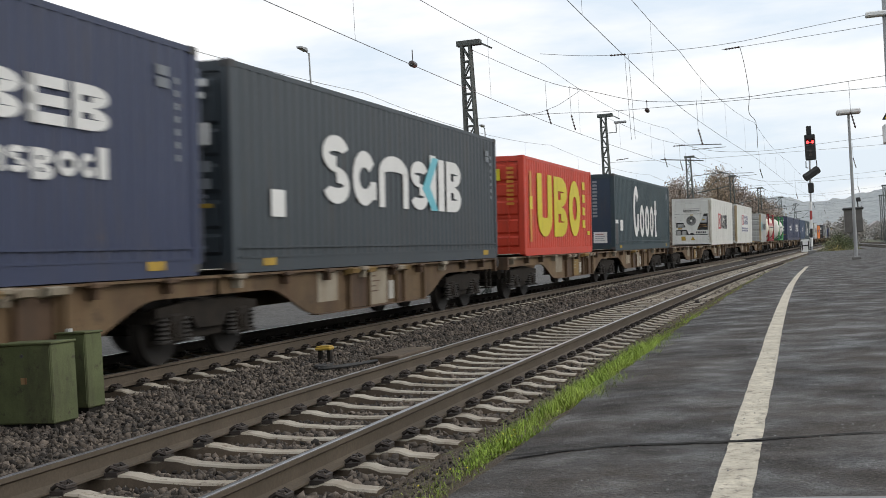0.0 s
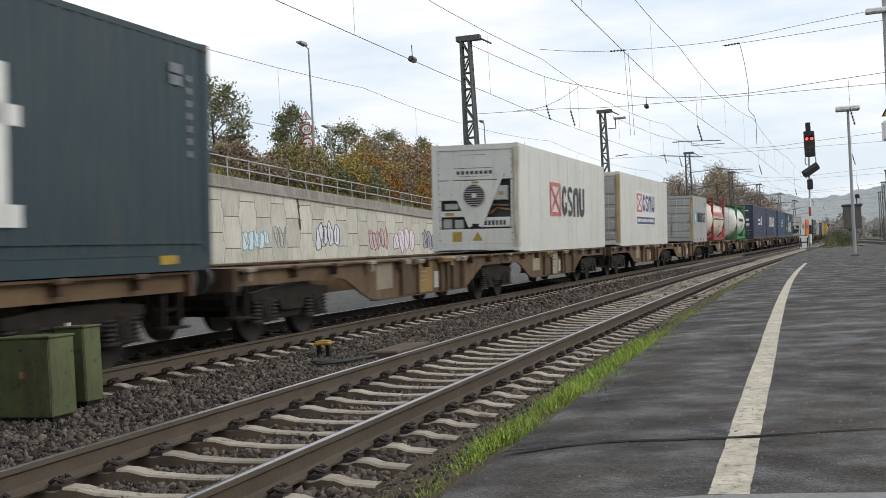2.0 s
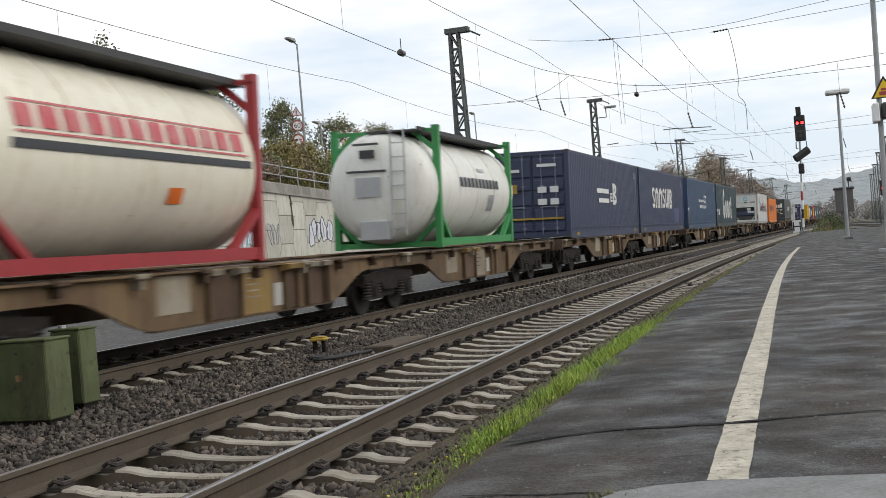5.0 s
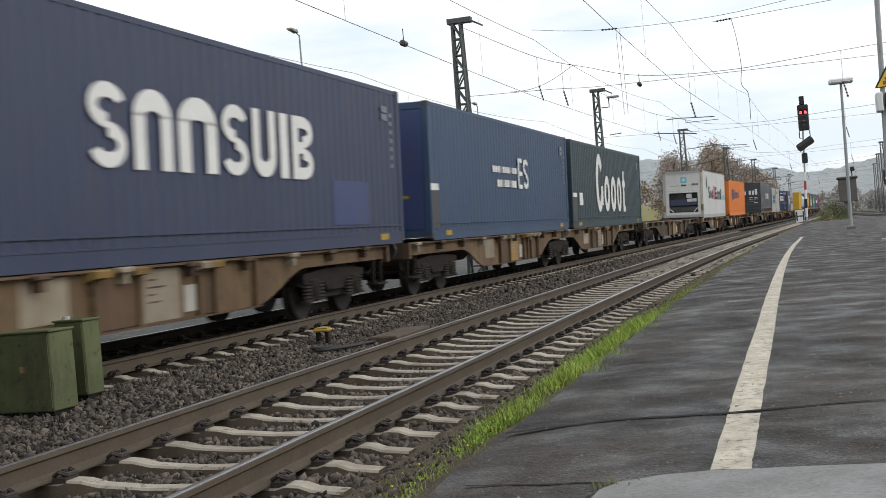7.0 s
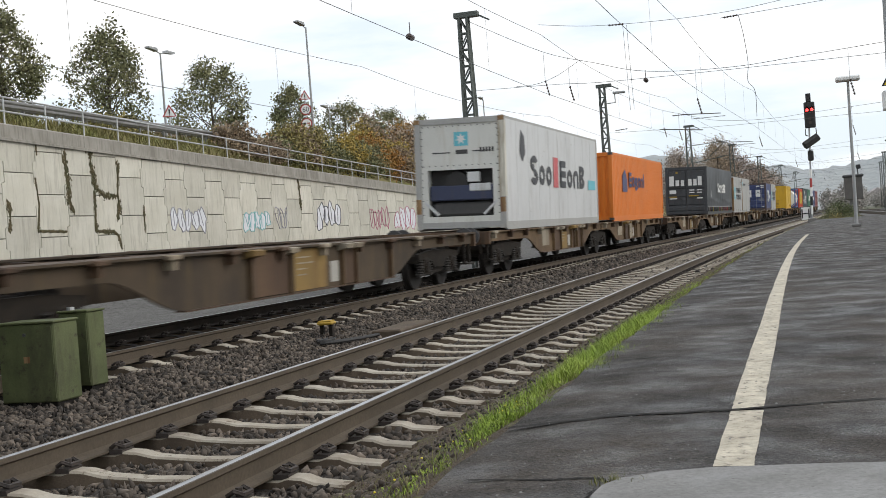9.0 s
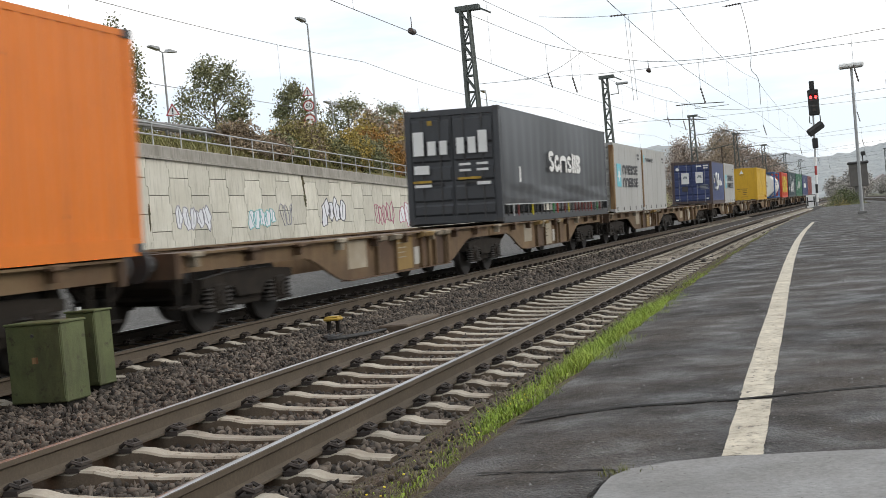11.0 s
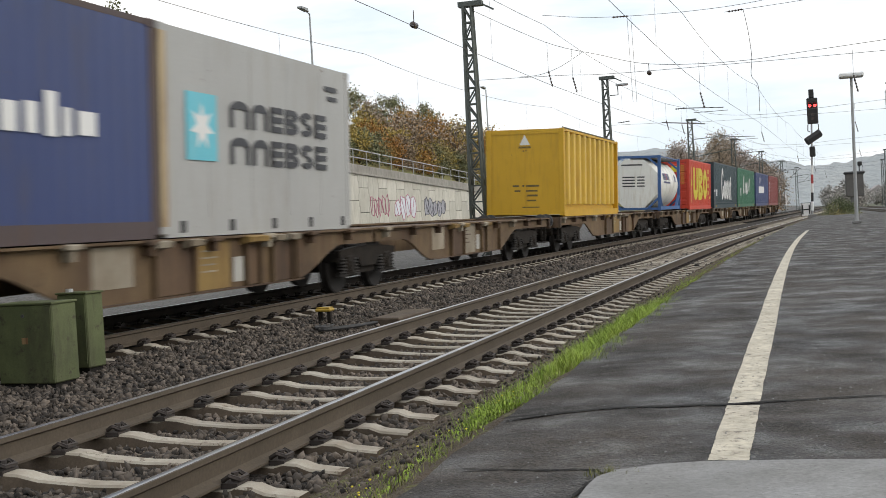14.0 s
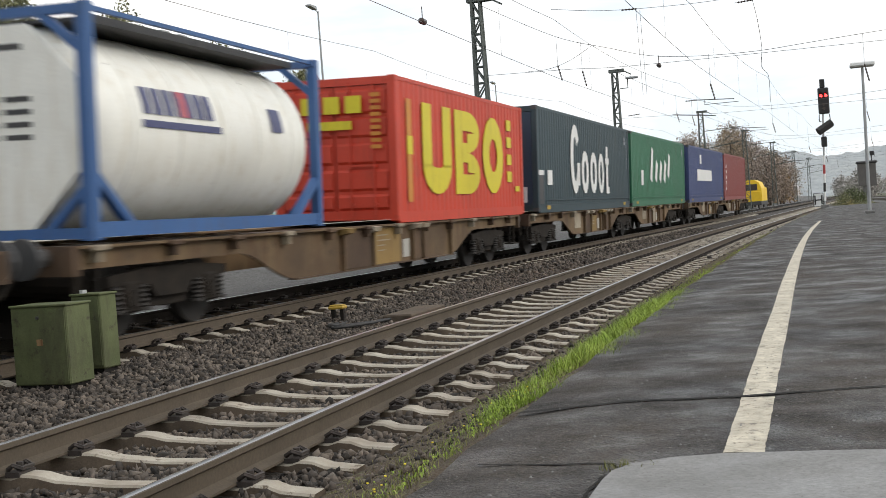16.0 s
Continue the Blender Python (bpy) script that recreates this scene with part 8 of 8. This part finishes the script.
def tree(x, y, z, h, r, crown0, leaf, seed, label, per=26, clumps=110, size=0.13, name="tree", bare=False, spread=0.26):
    """Tapered trunk, limbs and twigs, and a crown of many single leaves in uneven clumps."""
    rs = random.Random(seed)
    t = thing(name, label, "tree", "", at=pose(x, y, z))
    g = Geo()
    g.tube([(0, 0, -0.3), (rs.uniform(-0.1, 0.1), rs.uniform(-0.1, 0.1), h * 0.4), (rs.uniform(-0.2, 0.2), rs.uniform(-0.2, 0.2), h * 0.85)], h * 0.022, 7, h * 0.004)
    cs = []
    for k in range(clumps):
        u = rs.random()
        zz = crown0 + (h - crown0) * u
        rad = r * (math.sin(math.pi * min(1, 0.12 + 0.86 * u)) ** 0.7) * (0.55 + 0.45 * rs.random()) * (1 + 0.6 * noise.noise((seed * 3.7, math.cos(k * 2.4) * 1.3 + u * 2.5, math.sin(k * 2.4) * 1.3)))
        a = (k * 2.4) % math.tau
        zz += 0.5 * r * noise.noise((seed * 1.3, math.cos(a) * 1.5, math.sin(a) * 1.5)) * (u if u > 0.4 else 0)
        p = (rad * math.cos(a), rad * math.sin(a), zz)
        cs.append(p)
        if k % (2 if bare else 4) == 0:
            b = (rs.uniform(-0.1, 0.1), rs.uniform(-0.1, 0.1), max(crown0 * 0.6, zz - rad * 0.9))
            m = tuple((i + j) / 2 + rs.uniform(-0.1, 0.1) for i, j in zip(p, b))
            g.tube([b, m, p], h * 0.006, 5, h * 0.0015)
    part("trunk", g.mesh("trunk", M_BARK), None, t)
    v, f = leaf_cloud(cs, (spread, spread, spread), per, size, seed)
    me = bpy.data.meshes.new("crown")
    me.from_pydata(v, [], f)
    me.materials.append(leaf)
    part("crown", me, None, t)
    return t


for i, (y, top, r, x) in enumerate(((50.6, 14.3, 1.9, -34), (60.3, 14.5, 2.25, -34), (73.0, 14.0, 2.5, -34), (86.5, 13.5, 2.5, -34), (98.0, 13.8, 3.0, -34), (110.0, 13.8, 3.0, -34), (122.0, 13.6, 3.0, -34), (40.0, 14.2, 2.8, -34))):
    z = verge_z(x, y)
    tree(x, y, z, top - z, r, 1.3 if i < 3 else 1.0, L_GREEN, 40 + i, "young roadside tree with thinning green-brown leaves", 60, 150, 0.105, spread=0.27)

def bush(x, y, z, w, h, leaf, seed, label, per=55, clumps=60, size=0.08):
    rs = random.Random(seed)
    t = thing("bush", label, "bush", "", at=pose(x, y, z))
    g = Geo()
    cs = []
    for k in range(clumps):
        a, u = rs.uniform(0, math.tau), rs.random()
        rad = w * math.sqrt(rs.random()) * math.sqrt(max(0.05, 1 - u * u * 0.9))
        cs.append((rad * math.cos(a), rad * math.sin(a), 0.1 + u * h))
        if k % 5 == 0:
            g.tube([(0, 0, -0.1), tuple(q * 0.5 for q in cs[-1]), cs[-1]], 0.03, 5, 0.008)
    part("stems", g.mesh("stems", M_BARK), None, t)
    v, f = leaf_cloud(cs, (0.24, 0.24, 0.2), per, size, seed)
    me = bpy.data.meshes.new("foliage")
    me.from_pydata(v, [], f)
    me.materials.append(leaf)
    part("foliage", me, None, t)
    return t


rb = random.Random(77)
leaves = (L_OLIVE, L_OLIVE, L_GREEN, L_GREEN, L_ORANGE, L_YELLOW, L_BROWN)
names = {L_OLIVE: "olive-green", L_GREEN: "green", L_ORANGE: "orange autumn", L_YELLOW: "yellowing", L_BROWN: "brown"}
y = 52.0
while y < 158:
    lf = rb.choice(leaves) if y > 60 else rb.choice((L_OLIVE, L_BROWN, L_GREEN))
    x = rb.uniform(-22.4, -21.6)
    bush(x, y, verge_z(x, y) - 0.1, rb.uniform(1.2, 1.7), rb.uniform(1.4, 2.1) * (0.65 if y < 56 else 1), lf, int(y * 10), names[lf] + " bush behind the handrail")
    y += rb.uniform(1.6, 2.3) * (1 if y < 112 else 1.5)
for y, x, h, lf in ((58, -27.5, 3.6, L_OLIVE), (64, -30, 3.2, L_BROWN), (70, -31.5, 3.8, L_YELLOW), (76, -31.5, 3.4, L_ORANGE), (82, -31.5, 3.8, L_OLIVE), (90, -31.5, 4.0, L_ORANGE), (97, -31.5, 4.2, L_YELLOW)):
    if x > -31:
        x = -32.5
    bush(x, y, verge_z(x, y) - 0.1, 2.4, h * 0.75, lf, int(y * 7), names[lf] + " bush beyond the road", 30, 90, 0.13)
# belt of autumn trees along the wall's far end
for k in range(16):
    y = 84 + k * 5.6
    x = -24.5 - rb.random() * 5
    lf = rb.choice((L_GREEN, L_YELLOW, L_ORANGE, L_OLIVE, L_OLIVE, L_BROWN))
    tree(x, y, 4.0, rb.uniform(4.6, 6.8), rb.uniform(2.0, 3.0), 1.0, lf, 200 + k, names[lf] + " tree in autumn leaf by the road", 45, 130, 0.12, "autumn_tree", spread=0.42)
for k, (x, y, h) in enumerate(((-22.5, 80, 4.6), (-23.5, 85, 5.0), (-21.8, 90, 4.8))):
    tree(x, y, 4.2, h, 2.3, 0.8, L_BROWN, 260 + k, "half-bare brown tree beside the wall", 5, 160, 0.13, "bare_tree", True)
# brown trees beyond, left of the curve; the russet leaves are muted for haze
for k in range(20):
    y = rb.uniform(168, 215)
    x = -15 + k * 0.72 + (y - 168) * 0.05 + rb.uniform(-1, 1)
    top = 12.3 - 0.06 * (x + 8) ** 2 if x < -3 else 9.5 - 0.6 * (x + 3)
    lf = rb.choice((L_HAZED, L_HAZED, L_BROWN))
    tree(x, y, -0.3, max(4.0, top + rb.uniform(-1.2, 0.8)), rb.uniform(2.4, 3.4), 1.2, lf, 300 + k, "thin russet-brown tree in late autumn beside the line", 30, 110, 0.13, "autumn_tree", k % 2 == 0, 0.5)
tree(-0.5, 232, -0.3, 6.5, 2.2, 0.8, L_ORANGE, 351, "small orange autumn tree beside the line", 24, 80, 0.22, "autumn_tree", spread=0.5)
for k in range(5):
    tree(-34 + k * 5.2 + rb.uniform(-2, 2), 330 + rb.uniform(-20, 40), -0.5, rb.uniform(7, 12), rb.uniform(4, 6), 1.0, rb.choice((L_BROWN, L_OLIVE, L_GREEN)), 400 + k, "distant tree in muted autumn colours", 14, 90, 0.45, "far_tree", spread=0.9)
# bushes round the signal hut
for k, (x, y, w, h, lf) in enumerate(((6.8, 86, 0.7, 1.5, L_DARK), (6.3, 85, 0.45, 1.0, L_GREEN), (7.5, 87.5, 0.6, 1.0, L_DARK), (5.9, 80.5, 0.4, 0.3, L_GREEN), (6.6, 80.5, 0.5, 0.35, L_OLIVE), (7.4, 80.5, 0.5, 0.3, L_GREEN))):
    bush(x, y, -0.45, w, h + 0.25, lf, 500 + k, "dense green bush at the platform's end", 30, 60, 0.06)

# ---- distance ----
# the air's haze over the woods is mixed into this pale colour
M_HILL = surface("hazed_wooded_hill", (0.33, 0.36, 0.37), (0.38, 0.39, 0.38), 1.0, 0, 0.02, 0.3, 0.7, 0.3, 0.6, 0.25, bump_dist=2.0, coords="Object")
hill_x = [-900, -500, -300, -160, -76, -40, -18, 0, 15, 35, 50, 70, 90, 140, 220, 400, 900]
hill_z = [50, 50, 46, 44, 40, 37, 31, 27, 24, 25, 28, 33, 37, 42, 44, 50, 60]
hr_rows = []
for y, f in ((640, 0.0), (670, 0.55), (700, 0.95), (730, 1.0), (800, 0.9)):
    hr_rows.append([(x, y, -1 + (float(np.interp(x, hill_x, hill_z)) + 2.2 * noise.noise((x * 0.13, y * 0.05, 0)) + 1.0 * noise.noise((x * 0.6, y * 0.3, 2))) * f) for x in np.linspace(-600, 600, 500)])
tagged(part("distant_hills", Geo().sheet(hr_rows), M_HILL, smooth=True), "long wooded hills painted in a pale haze grey", "hills", kind="structure")


def far_house(x, y, w, d, h, wall_mat, yaw):
    b = thing("far_building", "distant building with a pitched roof, haze painted into its pale colours", "building", "distant buildings", at=pose(x, y, -0.6, 0, 0, yaw))
    part("wall", Geo().box(-w / 2, w / 2, -d / 2, d / 2, 0, h), wall_mat, b)
    part("roof", Geo().extrude([(-w / 2 - 0.3, h), (w / 2 + 0.3, h), (0, h + w * 0.32)], -d / 2 - 0.3, d / 2 + 0.3, "y"), M_TILES, b)
    for k in range(3):
        for fl_ in range(max(1, int(h / 3))):
            xx = -w / 2 + w * (k + 0.5) / 3
            part("window", Geo().box(xx - 0.5, xx + 0.5, -d / 2 - 0.04, -d / 2 - 0.01, 1.0 + fl_ * 2.9, 2.3 + fl_ * 2.9), M_INSUL, b)


# walls and roofs of the far houses, coloured paler for haze
M_RENDERED = surface("hazed_rendered_wall", (0.46, 0.45, 0.44), (0.40, 0.39, 0.38), 0.9)
M_TILES = surface("hazed_far_roof", (0.36, 0.33, 0.32), (0.32, 0.29, 0.28), 0.9)
for x, y, w, d, h, yw in ((-4, 520, 10, 10, 5, -8), (40, 560, 10, 10, 5, 5), (62, 575, 12, 10, 6, 0), (84, 560, 12, 10, 5, 12), (104, 590, 14, 12, 6, 0)):
    far_house(x, y, w, d, h, M_RENDERED, yw)
# scrub and small trees beyond the station, leaf colour greyed for haze
rh = random.Random(61)
for k in range(34):
    y = rh.uniform(270, 430)
    x = 0.012 * y + rh.uniform(0.02, 0.21) * y
    tree(x, y, -0.6, rh.uniform(3.5, 7.5), rh.uniform(2.0, 3.6), 0.6, L_HAZY, 600 + k, "distant small tree with haze painted into its grey leaves", 22, 70, 0.28, "far_tree", k % 2 == 0, 0.6)

M_FADED = paint("faded_red", (0.30, 0.15, 0.14), (0.2, 0.15, 0.14), 0.7)
# right-hand sidings beyond the platform
tagged(part("siding_ballast", Geo().sheet([[(x, y, -0.45) for x in (9.0, 12, 16, 24)] for y in (40, 60, 80, 120, 200, 300)]), M_BED_GREY), "pale ballast of the station sidings", "ballast", kind="structure")
sid = thing("siding_track", "dull siding rails on pale ballast", "railway track", kind="structure")
for x in (10.2, 11.65, 14.4, 15.85, 18.8, 20.25):
    part("rail", Geo().box(x - 0.035, x + 0.035, 46, 290, -0.45, -0.28), M_RAIL, sid)
for k in range(3):
    wgn = thing("parked_wagon", "red parked goods wagon on the siding", "freight wagon", "parked wagons", at=pose(31.0 + k * 1.4, 300 + k * 16, -0.28))
    part("body", Geo().box(-1.35, 1.35, -7, 7, 1.0, 3.6, 0.15), M_FADED, wgn)
    part("under_frame", Geo().box(-1.2, 1.2, -7.2, 7.2, 0.75, 1.0), M_BOGIE, wgn)
    for yy in (-4.5, 4.5):
        for sx in (-0.75, 0.75):
            part("wheel", WHEEL[1 if sx > 0 else -1], None, wgn, at=pose(sx, yy, 0))
sg = thing("yellow_board", "small yellow round board on a thin post", "track sign", at=pose(9.6, 62, -0.45))
part("post", Geo().tube([(0, 0, 0), (0, 0, 1.5)], 0.03, 6), M_GREYPOLE, sg)
part("board", Geo().box(-0.28, 0.28, -0.04, -0.02, 1.1, 1.75, 0.01), M_SIGNYELLOW, sg)
part("mark", Geo().box(-0.04, 0.04, -0.05, -0.042, 1.25, 1.6), M_BLACK, sg)
rl = thing("far_signal", "distant signal with a lit red lamp", "railway signal", at=pose(11.3, 95, -0.45))
part("mast", Geo().tube([(0, 0, 0), (0, 0, 3.6)], 0.05, 8), M_GREYPOLE, rl)
part("signal_head", Geo().box(-0.25, 0.25, -0.1, 0.15, 3.0, 4.1, 0.04), M_BLACK, rl)
part("red_lamp", Geo().tube([(0, -0.1, 3.5), (0, -0.16, 3.5)], 0.12, 12), M_SIGRED, rl)

# yellow track machine parked behind the train's line
tm = thing("track_machine", "yellow rounded track machine with handrails, parked on a siding", "rail machine", at=pose(-2.6, 158, -0.3, 0, 0, -3))
part("chassis", Geo().box(-1.2, 1.2, -4, 6, 0.6, 1.1, 0.05), M_STEELDARK, tm)
ob = [(-1.3, 1.1), (-1.3, 2.7), (-1.0, 3.5), (-0.4, 3.85), (0.4, 3.85), (1.0, 3.5), (1.3, 2.7), (1.3, 1.1)]
part("cab", Geo().extrude(ob, -4.0, 1.5, "y"), M_SIGNYELLOW, tm, "rounded yellow cab")
part("windscreen", Geo().box(-0.8, 0.8, -4.05, -4.01, 2.5, 3.3, 0.01), M_INSUL, tm)
part("front_rail", Geo().tube([(-1.2, -4.3, 1.1), (-1.2, -4.3, 2.3), (1.2, -4.3, 2.3), (1.2, -4.3, 1.1)], 0.05, 6), M_SIGNYELLOW, tm)
part("engine_cover", Geo().box(-1.15, 1.15, 1.6, 5.8, 1.1, 2.9, 0.1), M_SIGNYELLOW, tm)
for yy in (-2.6, 4.4):
    for sx in (-0.75, 0.75):
        part("wheel", WHEEL[1 if sx > 0 else -1], None, tm, at=pose(sx, yy, 0.05))

# ---- car transporter that drives by on the road ----
M_GLASSCAR = glassy("car_glass", (0.02, 0.025, 0.03), 0.06)
CARS = {"silver": surface("car_silver", (0.35, 0.40, 0.43), (0.3, 0.35, 0.38), 0.3, 0.5), "black": surface("car_black", (0.02, 0.02, 0.023), (0.03, 0.03, 0.03), 0.25), "white": surface("car_white", (0.72, 0.72, 0.72), (0.65, 0.65, 0.65), 0.3)}


def car(colour):
    m = CARS[colour]
    c = thing("car", colour + " saloon car carried on the transporter", "car", "cars on the transporter")
    low = [(-2.1, 0.35), (-2.15, 0.75), (-1.95, 0.95), (-1.1, 1.02), (1.0, 0.98), (1.9, 0.85), (2.15, 0.7), (2.15, 0.35)]
    top = [(-1.7, 0.97), (-1.2, 1.38), (0.2, 1.45), (1.15, 0.96)]
    part("body", Geo().extrude(low, -0.86, 0.86, "x"), m, c)
    part("roof", Geo().extrude([(-1.22, 1.36), (-1.0, 1.45), (0.1, 1.48), (0.35, 1.38)], -0.62, 0.62, "x"), m, c)
    g = Geo()
    g.add([(-0.82, a, b) if b < 1.1 else (-0.64, a, b) for a, b in top] + [(0.82, a, b) if b < 1.1 else (0.64, a, b) for a, b in top], [(0, 1, 2, 3), (7, 6, 5, 4), (0, 4, 5, 1), (1, 5, 6, 2), (2, 6, 7, 3), (3, 7, 4, 0)])
    part("glasshouse", g, M_GLASSCAR, c)
    for sx in (-1, 1):
        for yy in (-1.35, 1.35):
            part("wheel", Geo().revolve([(-0.1, 0.18), (-0.1, 0.31), (0.1, 0.31), (0.1, 0.18)], (sx * 0.78, yy, 0.31), "x", 18), M_BLACK, c)
        part("headlight", Geo().box(min(sx * 0.5, sx * 0.8), max(sx * 0.5, sx * 0.8), 2.12, 2.17, 0.62, 0.74), M_SIGWHITE, c)
    return c


tp = thing("car_transporter", "grey double-deck car transporter trailer", "lorry")
part("lower_deck", Geo().box(-1.2, 1.2, -8, 8, 0.75, 0.95, 0.02), M_STEELDARK, tp)
part("upper_deck", Geo().box(-1.15, 1.15, -8, 8, 1.65, 1.75, 0.02), M_GALV, tp)
for yy in (-7.6, -3, 2, 7.2):
    for sx in (-1.15, 1.15):
        part("deck_post", Geo().box(sx - 0.06, sx + 0.06, yy - 0.08, yy + 0.08, 0.9, 1.85), M_STEELDARK, tp)
for yy in (-6, -4.8, 5.5):
    for sx in (-1.0, 1.0):
        part("wheel", Geo().revolve([(-0.15, 0.25), (-0.15, 0.48), (0.15, 0.48), (0.15, 0.25)], (sx, yy, 0.48), "x", 20), M_BLACK, tp)
part("cab", Geo().box(-1.2, 1.2, 8.4, 10.4, 0.5, 2.3, 0.15), CARS["white"], tp)

ROAD_SPEED = 16.6


def road_rows(dy, dz, pitch=0.0):
    rows = []
    for t in TIMES:
        y = 56.0 + ROAD_SPEED * (t - 13.1) + dy
        rows.append((t, pose(-26.8, y, verge_z(-26.8, y) + 0.01 + dz, pitch, 0, 0)))
    return rows


OTHER_MOVERS.append((tp, road_rows(0, 0)))
OTHER_MOVERS.append((car("silver"), road_rows(-5.3, 1.75)))
OTHER_MOVERS.append((car("black"), road_rows(0.0, 2.14, -10)))
OTHER_MOVERS.append((car("white"), road_rows(5.6, 1.75)))


def motions():
    """All that moves: wagons and containers roll along the second track."""
    for ob, u, up in MOVERS:
        walk(ob, [(t, rolling(u, t, up)) for t in TIMES])
    for ob, rows in OTHER_MOVERS:
        walk(ob, rows)


motions()
